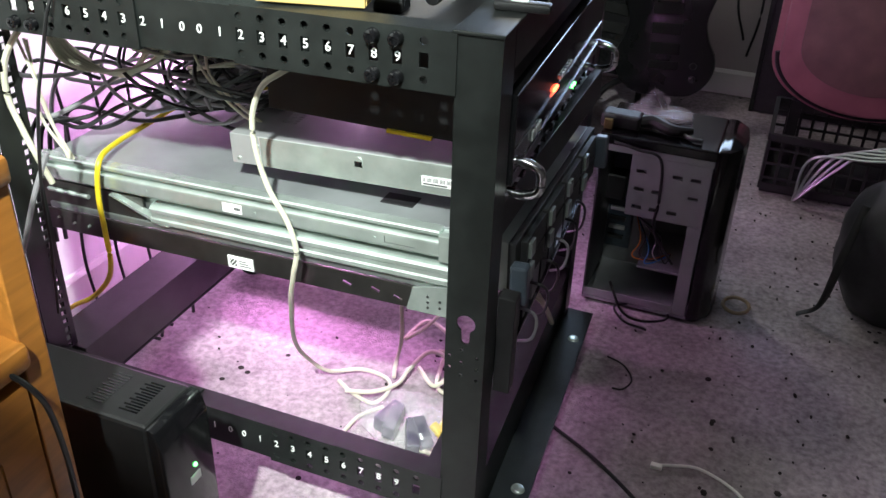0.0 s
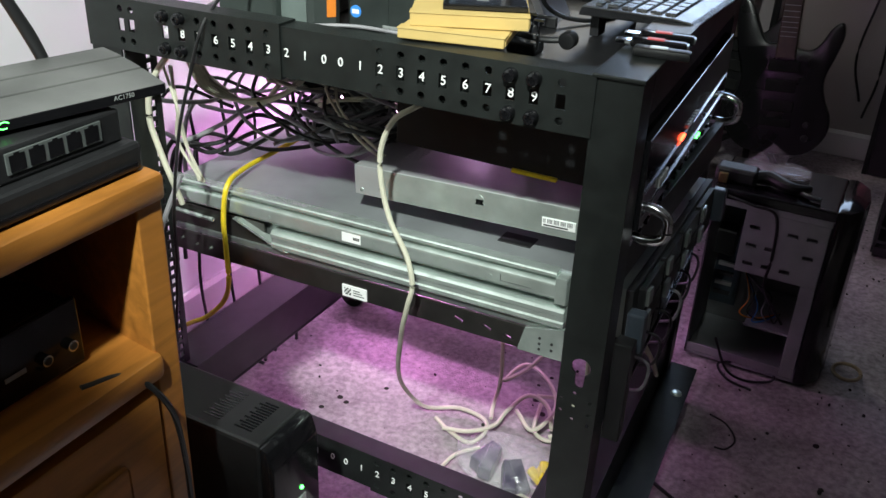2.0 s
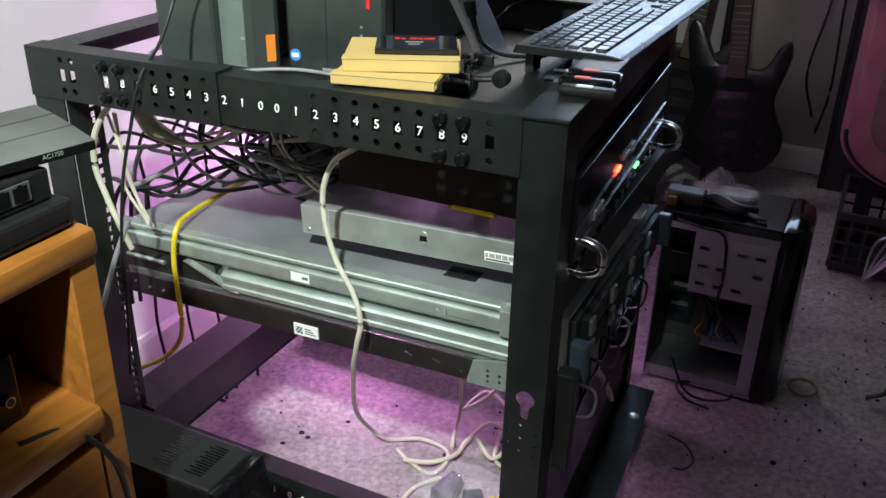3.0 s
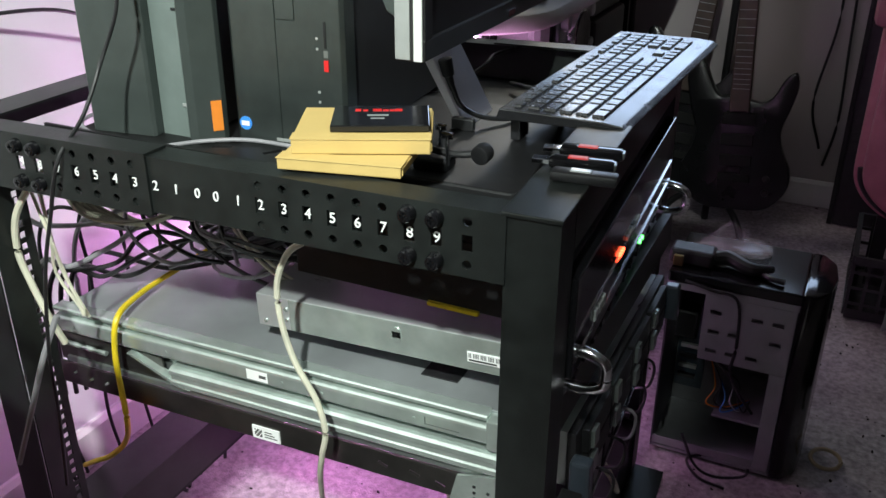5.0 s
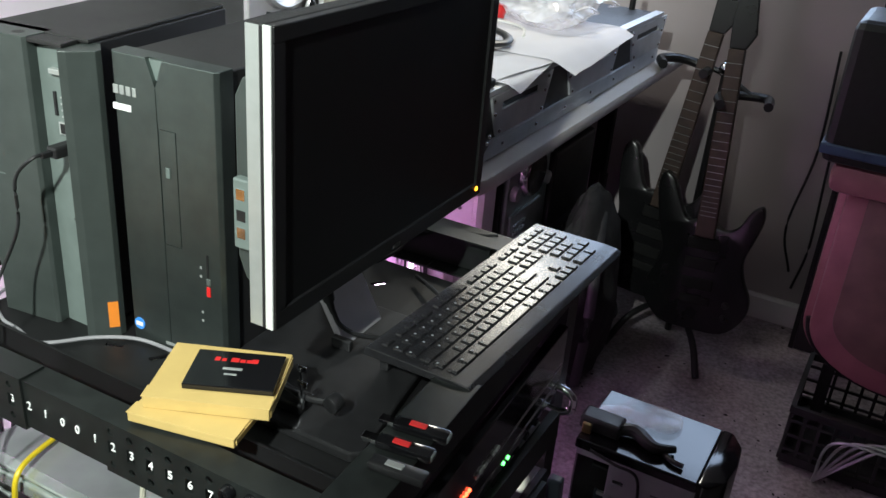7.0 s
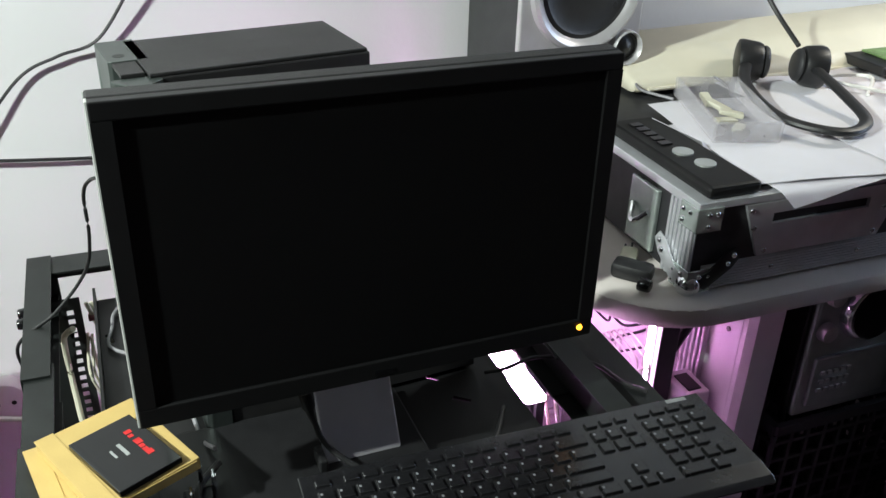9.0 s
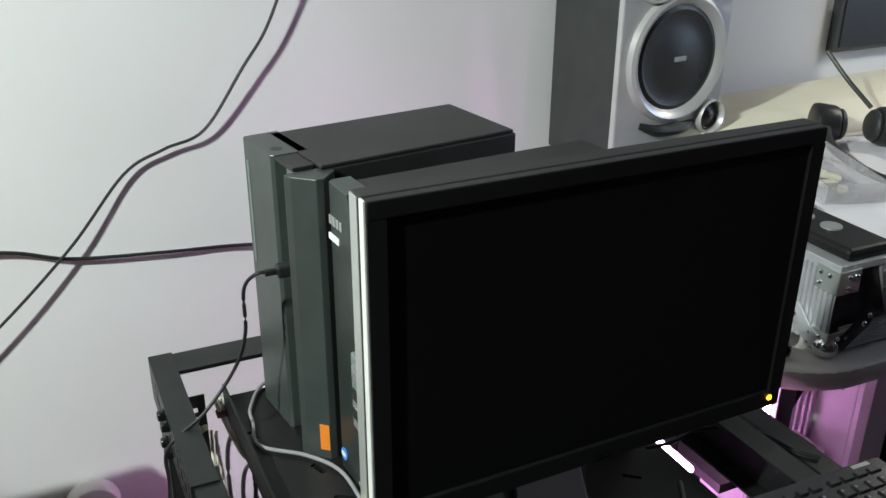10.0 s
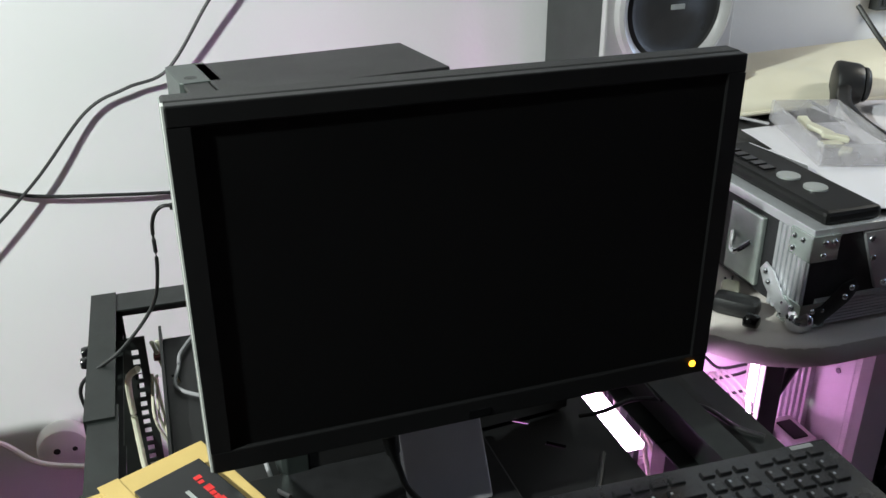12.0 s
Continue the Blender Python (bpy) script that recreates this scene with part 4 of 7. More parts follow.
def build_clamp():
    s = thing("clamp_stand", (-0.205, 0.165, 0.782), "small black jointed clamp with chrome wing screws on the monitor base", "clamp")
    b = bmesh.new()
    bm_tube(b, [(-0.26, 0.20, 0.800), (-0.225, 0.175, 0.803), (-0.19, 0.172, 0.802), (-0.165, 0.178, 0.804)], 0.0042, 10)
    arm = part("arm", b, "black", s, "", True)
    b = bmesh.new()
    bm_cyl(b, (-0.160, 0.170, 0.804), (-0.158, 0.186, 0.806), 0.011, seg=18, bev=0.002)
    part("jaw", b, "black", s, "", True)
    for x, y in ((-0.232, 0.178), (-0.195, 0.165), (-0.215, 0.19)):
        b = bmesh.new()
        bm_cyl(b, (x, y, 0.79), (x, y, 0.825), 0.0025, seg=10)
        bm_box(b, x - 0.007, x + 0.007, y - 0.0015, y + 0.0015, 0.82, 0.828, 0.001)
        part("wing_screw", b, "chrome", arm, "chrome wing screw", True)
    part("clamp_foot", bm_box(bmesh.new(), -0.235, -0.195, 0.158, 0.190, 0.782, 0.796, 0.003), "black", s)


build_clamp()

# ---- leads on and round the rack ----
cable("usb_lead", [(-0.5495, 0.132, 1.0285), (-0.552, 0.112, 1.028), (-0.572, 0.100, 1.0), (-0.576, 0.098, 0.94), (-0.598, 0.085, 0.88), (-0.592, 0.04, 0.828), (-0.585, -0.012, 0.792), (-0.612, -0.014, 0.72), (-0.638, -0.016, 0.64), (-0.664, -0.014, 0.52), (-0.672, -0.012, 0.43), (-0.69, -0.01, 0.3)], 0.0024, "black", "thin black usb lead hanging from a computer over the rail")
pl = tagged(part("usb_plug", bm_box(bm_box(bmesh.new(), -0.558, -0.541, 0.136, 0.170, 1.021, 1.036, 0.003), -0.553, -0.546, 0.122, 0.137, 1.025, 1.032, 0.001), "black"), "moulded black usb plug pushed into a computer", "plug")
cable("thin_lead", [(-0.725, 0.24, 0.7745), (-0.715, 0.15, 0.7745), (-0.66, 0.112, 0.7745), (-0.62, 0.105, 0.7745), (-0.568, 0.101, 0.7735), (-0.523, 0.150, 0.7735), (-0.474, 0.180, 0.7735), (-0.40, 0.185, 0.7735), (-0.335, 0.19, 0.776), (-0.285, 0.20, 0.80)], 0.0026, "grey_cable", "thin grey lead lying on the rack shelf")
cable("yellow_lead", [(-0.28, 0.46, 0.615), (-0.36, 0.45, 0.608), (-0.43, 0.43, 0.60), (-0.52, 0.42, 0.555), (-0.60, 0.39, 0.535), (-0.66, 0.35, 0.53), (-0.690, 0.25, 0.512), (-0.682, 0.16, 0.514), (-0.664, 0.102, 0.512), (-0.668, 0.092, 0.46), (-0.666, 0.09, 0.40), (-0.668, 0.092, 0.34), (-0.70, 0.11, 0.285), (-0.76, 0.13, 0.225), (-0.81, 0.14, 0.19), (-0.86, 0.16, 0.15)], 0.0042, "yellow", "bright yellow network lead trailing over the server")
cable("ivory_lead", [(-0.30, 0.10, 0.725), (-0.318, 0.072, 0.715), (-0.345, 0.066, 0.694), (-0.364, 0.068, 0.65), (-0.364, 0.07, 0.60), (-0.350, 0.072, 0.546), (-0.324, 0.072, 0.50), (-0.313, 0.071, 0.458), (-0.322, 0.074, 0.415), (-0.345, 0.10, 0.35), (-0.40, 0.19, 0.20), (-0.435, 0.29, 0.08), (-0.425, 0.345, 0.016), (-0.372, 0.379, 0.012), (-0.315, 0.372, 0.012), (-0.297, 0.335, 0.014), (-0.312, 0.302, 0.008), (-0.36, 0.315, 0.006), (-0.40, 0.335, 0.008)], 0.0039, "ivory", "ivory power lead hanging over the rails in a loop")
cable("ivory_lead", [(-0.372, 0.31, 0.012), (-0.32, 0.318, 0.020), (-0.289, 0.36, 0.018), (-0.285, 0.41, 0.02), (-0.262, 0.456, 0.035), (-0.22, 0.45, 0.03), (-0.19, 0.40, 0.02)], 0.0042, "ivory", "ivory lead curling over the carpet")
cable("ivory_lead", [(-0.29, 0.30, 0.008), (-0.318, 0.262, 0.008), (-0.325, 0.225, 0.008), (-0.325, 0.19, 0.008)], 0.0036, "ivory", "short ivory lead end lying on the carpet")
cable("ivory_lead", [(-0.10, 0.10, 0.16), (-0.12, 0.16, 0.06), (-0.16, 0.21, 0.02), (-0.20, 0.22, 0.012)], 0.0042, "ivory", "ivory lead coming down beside the post")
for pts in ([(-0.34, 0.50, 0.36), (-0.335, 0.48, 0.16), (-0.32, 0.45, 0.06), (-0.315, 0.41, 0.02), (-0.305, 0.38, 0.014)],
            [(-0.20, 0.56, 0.33), (-0.26, 0.52, 0.10), (-0.32, 0.47, 0.04), (-0.30, 0.53, 0.05), (-0.24, 0.50, 0.05), (-0.20, 0.44, 0.04), (-0.22, 0.38, 0.02), (-0.27, 0.42, 0.02)],
            [(-0.24, 0.47, 0.012), (-0.22, 0.39, 0.012), (-0.18, 0.38, 0.012), (-0.16, 0.43, 0.02), (-0.20, 0.48, 0.03), (-0.25, 0.47, 0.03)],
            [(-0.08, 0.38, 0.34), (-0.085, 0.40, 0.27), (-0.10, 0.36, 0.22), (-0.12, 0.30, 0.18), (-0.14, 0.25, 0.17)],
            [(-0.09, 0.42, 0.34), (-0.07, 0.45, 0.25), (-0.045, 0.47, 0.19), (-0.03, 0.46, 0.168), (-0.05, 0.42, 0.24), (-0.10, 0.38, 0.27)],
            [(-0.10, 0.26, 0.30), (-0.095, 0.25, 0.22), (-0.105, 0.22, 0.18), (-0.13, 0.20, 0.17)]):
    cable("pink_lead", pts, 0.004, "ivory", "pale lead looping below the servers in purple light", group="pale leads below the servers")
cable("white_lead", [(-0.60, 0.25, 0.70), (-0.63, 0.21, 0.66), (-0.66, 0.20, 0.622), (-0.70, 0.20, 0.612), (-0.745, 0.20, 0.628), (-0.78, 0.19, 0.66), (-0.80, 0.18, 0.72)], 0.0044, "ivory", "pale lead sagging under the top rail")
cable("white_lead", [(-0.68, 0.05, 0.745), (-0.70, 0.035, 0.722), (-0.728, 0.03, 0.68), (-0.738, 0.03, 0.63), (-0.728, 0.032, 0.585), (-0.715, 0.036, 0.54), (-0.71, 0.05, 0.49)], 0.0046, "ivory", "pale lead hanging beside the rear post")
cable("white_lead", [(-0.47, -0.72, 0.74), (-0.75, -0.42, 0.62), (-0.95, -0.24, 0.50), (-0.955, -0.15, 0.425), (-0.93, -0.05, 0.408), (-0.86, 0.04, 0.40), (-0.83, 0.10, 0.36)], 0.005, "white_cable", "white lead swinging along the wall to the rack")
cable("grey_lead", [(-0.672, 0.015, 0.56), (-0.69, -0.005, 0.50), (-0.715, -0.02, 0.42), (-0.75, -0.03, 0.33)], 0.004, "grey_cable", "pale grey lead beside the rear post")
cable("wall_lead", [(-0.991, -0.611, 0.564), (-0.991, -0.394, 0.653), (-0.994, -0.214, 0.792), (-1.001, -0.079, 0.914), (-1.008, 0.017, 1.021), (-1.007, 0.082, 1.054), (-1.004, 0.148, 1.079), (-0.996, 0.215, 1.173), (-0.994, 0.26, 1.237), (-0.990, 0.305, 1.342), (-0.988, 0.392, 1.549), (-0.988, 0.432, 1.892)], 0.0026, "black", "thin black lead running up the white wall")
cable("wall_lead", [(-1.008, -0.759, 0.962), (-1.008, -0.454, 0.947), (-1.008, -0.192, 0.925), (-1.008, -0.081, 0.894), (-1.008, 0.059, 0.879), (-1.008, 0.196, 0.868), (-0.965, 0.36, 0.86), (-0.96, 0.5, 0.8)], 0.0031, "black", "black lead slung across the white wall")


s_ = thing("power_lead", (-0.245, 0.33, 0.782), "black lead with a moulded plug hanging at the monitor neck", "cable")
part("plug", bm_cyl(bm_cyl(bmesh.new(), (-0.262, 0.300, 0.872), (-0.258, 0.303, 0.850), 0.009, 0.0075, 16, 0.002), (-0.258, 0.303, 0.850), (-0.254, 0.307, 0.832), 0.0055, 0.0035, 12), "black", s_, "", True)
part("cord", bm_tube(bmesh.new(), [(-0.255, 0.306, 0.838), (-0.246, 0.314, 0.812), (-0.225, 0.335, 0.794), (-0.195, 0.372, 0.786), (-0.178, 0.43, 0.7855), (-0.20, 0.50, 0.786), (-0.27, 0.55, 0.78)], 0.0034, 8), "black", s_, "", True)

M["tie_red"] = mat("dark_red_band", (0.10, 0.02, 0.025), 0.5)


def build_tangle():
    """The heap of thin leads behind the servers, and the loose ones round it."""
    rnd = random.Random(4)
    for mname, count, r in (("black", 26, 0.0032), ("grey_cable", 26, 0.0030), ("ivory", 9, 0.0024)):
        b = bmesh.new()
        for k in range(count):
            cx, cy, cz = -0.60 + rnd.uniform(-0.06, 0.12), 0.30 + rnd.uniform(-0.08, 0.16), 0.62 + rnd.uniform(-0.05, 0.07)
            a0, turns = rnd.uniform(0, 6.3), rnd.uniform(0.7, 1.9)
            rx, ry, rz = rnd.uniform(0.04, 0.11), rnd.uniform(0.03, 0.09), rnd.uniform(0.015, 0.06)
            tilt = rnd.uniform(0, 6.3)
            pts = []
            for j in range(9):
                a = a0 + j / 8 * turns * 6.283
                pts.append((cx + rx * math.cos(a) + rnd.uniform(-0.008, 0.008), max(0.13, cy + ry * math.sin(a)), min(0.735, max(0.515, cz + rz * math.sin(a + tilt) + rnd.uniform(-0.01, 0.01)))))
            bm_tube(b, pts, r, 6, 5)
        tagged(part("cable_tangle", b, mname, None, "", True), "dense tangle of thin leads heaped behind the servers", "cables", kind="stuff")
    spots = ((-0.79, 0.62, -0.60, 0.56, "grey_cable"), (-0.78, 0.55, -0.56, 0.60, "grey_cable"), (-0.80, 0.53, -0.62, 0.55, "black"), (-0.76, 0.52, -0.52, 0.56, "black"), (-0.74, 0.515, -0.50, 0.62, "black"), (-0.80, 0.58, -0.50, 0.66, "grey_cable"), (-0.70, 0.52, -0.45, 0.52, "black"))
    for k, (x0, z0, x1, z1, mname) in enumerate(spots):
        y0, y1 = 0.12 + 0.02 * k, 0.27 + 0.02 * k
        pts = [(-0.845, y0 - 0.02, z0 - 0.22), (-0.84, y0 - 0.02, z0 - 0.06), (-0.82, y0 - 0.01, z0 + 0.005), (x0, y0, z0), (x0 + 0.06, y0 + 0.03, z0 + rnd.uniform(-0.005, 0.04)), ((x0 + x1) / 2, (y0 + y1) / 2, (z0 + z1) / 2 + rnd.uniform(-0.02, 0.05)), (x1, y1, z1), (x1 + 0.10, y1 + 0.05, z1 + 0.07)]
        cable("loose_lead", pts, 0.0038, mname, "loose lead leaving the tangle behind the servers", group="loose leads behind the servers")
    for k in range(4):
        x, y = -0.845 + 0.012 * k, 0.14 + 0.07 * k
        pts = [(x + 0.12, y + 0.06, 0.60), (x + 0.04, y + 0.02, 0.63), (x + rnd.uniform(-0.01, 0.01), y + 0.01, 0.58), (x + rnd.uniform(-0.01, 0.01), y, 0.5), (x - 0.02, y + 0.02, 0.35), (x - 0.03, y + 0.02, 0.22), (x - 0.05, y + 0.05, 0.1)]
        cable("hanging_lead", pts, 0.0030, "black", "thin black lead hanging down behind the rack", group="leads hanging behind the rack")
    b = bmesh.new()
    for k in range(8):
        y = 0.1 + rnd.uniform(0, 0.25)
        pts = [(-0.90 + rnd.uniform(-0.05, 0.12), y + rnd.uniform(-0.05, 0.1) + j * 0.03, 0.012 + 0.10 * (j % 2) * rnd.uniform(0, 1)) for j in range(5)]
        bm_tube(b, pts, 0.0036, 6, 6)
    tagged(part("cable_tangle", b, "black", None, "", True), "black leads heaped on the carpet behind the rack", "cables", kind="stuff")
    # white leads in the rear strip
    b = bmesh.new()
    for k in range(3):
        pts = [(-0.735 + 0.006 * k, 0.07 + rnd.uniform(-0.01, 0.02), 0.70), (-0.725 + rnd.uniform(-0.01, 0.02), 0.06 + 0.006 * k, 0.64), (-0.715 + rnd.uniform(-0.02, 0.02), 0.075, 0.58), (-0.70 + 0.005 * k, 0.08, 0.52)]
        bm_tube(b, pts, 0.0024, 6, 6)
    tagged(part("cable_bundle", b, "ivory", None, "", True), "bundle of white leads tied beside the rear post", "cables", kind="stuff")
    s = thing("cable_loom", (-0.70, 0.06, 0.55), "pale leads tied in a flat loom with a red band", "cables")
    for k in range(5):
        o = 0.0068 * (k - 2)
        b = bmesh.new()
        bm_tube(b, [(-0.714, 0.085 + o, 0.765), (-0.706, 0.105 + o * 0.9, 0.69), (-0.695, 0.125 + o, 0.655), (-0.66, 0.16 + o, 0.632 - o * 0.5), (-0.62, 0.21 + o, 0.645), (-0.59, 0.25 + o, 0.69)], 0.0030, 7, 8)
        part("lead", b, "ivory", s, "", True)
    for y, z in ((0.091, 0.741),):
        b = bmesh.new()
        bm_box(b, -0.7195, -0.704, y - 0.0195, y + 0.0195, z - 0.004, z + 0.004, 0.002)
        part("tie_band", b, "tie_red", s)


build_tangle()


def build_bag():
    """A clear bag with dark and yellow small parts on the carpet."""
    s = thing("plastic_bag", (-0.22, 0.25, 0.0), "crumpled clear plastic bag holding dark and yellow parts on carpet", "bag")
    b = bmesh.new()
    bmesh.ops.create_icosphere(b, subdivisions=4, radius=1)
    for v in b.verts:
        d = v.co.copy()
        k = 1 + 0.16 * noise.noise(d * 1.8) + 0.06 * noise.noise(d * 4)
        v.co = Vector((-0.215 + d.x * 0.095 * k, 0.255 + d.y * 0.065 * k, 0.036 + d.z * 0.036 * k))
    part("film", b, "film", s, "clear crinkled film", True)
    for k, (x, y) in enumerate(((-0.262, 0.262), (-0.250, 0.255), (-0.205, 0.235), (-0.195, 0.245))):
        part("dark_part", bm_box(bmesh.new(), -0.012, 0.012, -0.03, 0.03, 0, 0.03, 0.003, pose(x, y, 0.012, 8 * k, 5, 20 * k - 15)), "navy", s)
    for k in range(6):
        part("yellow_part", bm_box(bmesh.new(), -0.008, 0.008, -0.02, 0.02, 0, 0.012, 0.004, pose(-0.158 + 0.008 * (k % 3), 0.262 - 0.02 * (k // 3), 0.03 + 0.008 * (k % 2), 10 * k, 0, 25 * k)), "yellow", s)


def film(lo=0.05, hi=0.24, tint=(0.9, 0.88, 0.92)):
    m = bpy.data.materials.new("clear_film")
    m.use_nodes = True
    nt = m.node_tree
    b = nt.nodes["Principled BSDF"]
    b.inputs["Roughness"].default_value = 0.12
    b.inputs["Base Color"].default_value = (*tint, 1)
    mix = nt.nodes.new("ShaderNodeMixShader")
    tr = nt.nodes.new("ShaderNodeBsdfTransparent")
    co = nt.nodes.new("ShaderNodeTexCoord")
    n = nt.nodes.new("ShaderNodeTexNoise")
    n.inputs["Scale"].default_value, n.inputs["Detail"].default_value = 30, 1
    nt.links.new(co.outputs["Object"], n.inputs["Vector"])
    r = nt.nodes.new("ShaderNodeMapRange")
    r.inputs["From Min"].default_value, r.inputs["From Max"].default_value = 0.35, 0.7
    r.inputs["To Min"].default_value, r.inputs["To Max"].default_value = lo, hi
    nt.links.new(n.outputs["Fac"], r.inputs["Value"])
    nt.links.new(r.outputs[0], mix.inputs[0])
    nt.links.new(tr.outputs[0], mix.inputs[1])
    nt.links.new(b.outputs[0], mix.inputs[2])
    nt.links.new(mix.outputs[0], nt.nodes["Material Output"].inputs["Surface"])
    return m


M["film"] = film()
M["navy"] = mat("navy_plastic", (0.03, 0.025, 0.06), 0.4)
build_bag()


# ---- cabinet, router and battery unit beside the rack ----
def build_cabinet():
    s = thing("wooden_cabinet", (-0.6, -0.65, 0.0), "orange stained wooden cabinet with an open shelf over a door", "cabinet")
    x0, x1, y0, y1 = -0.84, -0.385, -1.05, -0.302
    b = bmesh.new()
    bm_box(b, x0, x1 + 0.006, y0, y1, 0.717, 0.746, 0.006)
    part("top", b, "wood", s, "", True)
    box("side_panel", x0, x1, y1 - 0.036, y1 - 0.003, 0.0, 0.7165, "wood", s, 0.002)
    box("side_panel", x0, x1, y0 + 0.003, y0 + 0.036, 0.0, 0.7165, "wood", s, 0.002)
    box("back_panel", x0, x0 + 0.01, y0 + 0.037, y1 - 0.037, 0.0, 0.7165, "wood_inside", s)
    b = bmesh.new()
    bm_box(b, x0 + 0.012, x1 + 0.010, y0 + 0.037, y1 - 0.030, 0.527, 0.557, 0.008)
    part("shelf", b, "wood", s, "", True)
    box("bottom", x0 + 0.012, x1 - 0.01, y0 + 0.037, y1 - 0.037, 0.05, 0.07, "wood_inside", s)
    b = bmesh.new()
    bm_box(b, x1 - 0.02, x1 + 0.004, y0 + 0.04, y1 - 0.04, 0.06, 0.512, 0.005)
    door = part("door", b, "wood", s, "", True)
    b = bmesh.new()
    bm_box(b, x1 + 0.0035, x1 + 0.010, y0 + 0.10, y1 - 0.095, 0.12, 0.455, 0.006)
    part("raised_panel", b, "wood", door, "", True)
    for ob in s.children_recursive:
        for v in ob.data.vertices:
            v.co.y -= 0.14 * (v.co.x - (x1 + 0.6))
    # amplifier in the open shelf
    a = thing("audio_amplifier", (-0.55, -0.65, 0.557), "black audio amplifier with round sockets, in the cabinet shelf", "amplifier")
    body = box("body", -0.78, -0.435, -0.86, -0.388, 0.563, 0.632, "black", a, 0.004)
    for y in (-0.84, -0.41):
        box("foot", -0.47, -0.45, y - 0.01, y + 0.01, 0.557, 0.563, "black", a)
    fr = box("front", -0.435, -0.429, -0.862, -0.386, 0.561, 0.634, "gloss", a, 0.002)
    for y in (-0.402, -0.432, -0.53, -0.60):
        b = bmesh.new()
        bm_cyl(b, (-0.430, y, 0.588), (-0.423, y, 0.588), 0.0058, seg=18)
        r = part("socket", b, "chrome", fr, "ringed metal socket", True)
        b = bmesh.new()
        bm_cyl(b, (-0.424, y, 0.588), (-0.4222, y, 0.588), 0.0042, seg=14)
        part("socket_hole", b, "black", r)
    part("print_bar", bm_box(bmesh.new(), -0.429, -0.4284, -0.475, -0.452, 0.586, 0.591), "steel_dark", fr)


def wood():
    m = mat("orange_stained_wood", (0.40, 0.155, 0.028), 0.38, 0, 0.1, 8, 0.05, 60)
    nt = m.node_tree
    b = nt.nodes["Principled BSDF"]
    base = b.inputs["Base Color"].links[0].from_socket
    co = nt.nodes.new("ShaderNodeTexCoord")
    mp = nt.nodes.new("ShaderNodeMapping")
    mp.inputs["Scale"].default_value = (40, 4, 40)
    n = nt.nodes.new("ShaderNodeTexNoise")
    n.inputs["Scale"].default_value, n.inputs["Detail"].default_value, n.inputs["Distortion"].default_value = 1.4, 8, 0.6
    r = nt.nodes.new("ShaderNodeMapRange")
    r.inputs["From Min"].default_value, r.inputs["From Max"].default_value = 0.3, 0.7
    r.inputs["To Min"].default_value, r.inputs["To Max"].default_value = 0.62, 1.15
    mul = nt.nodes.new("ShaderNodeMix")
    mul.data_type, mul.blend_type = "RGBA", "MULTIPLY"
    mul.inputs["Factor"].default_value = 1
    nt.links.new(co.outputs["Object"], mp.inputs[0])
    nt.links.new(mp.outputs[0], n.inputs["Vector"])
    nt.links.new(n.outputs["Fac"], r.inputs["Value"])
    nt.links.new(base, mul.inputs["A"])
    nt.links.new(r.outputs[0], mul.inputs["B"])
    nt.links.new(mul.outputs["Result"], b.inputs["Base Color"])
    return m


M["wood"] = wood()
# Back and bottom boards get a darker brown than the outer boards.
M["wood_inside"] = mat("darker_inner_wood", (0.10, 0.045, 0.015), 0.6, 0, 0.2, 10)
build_cabinet()


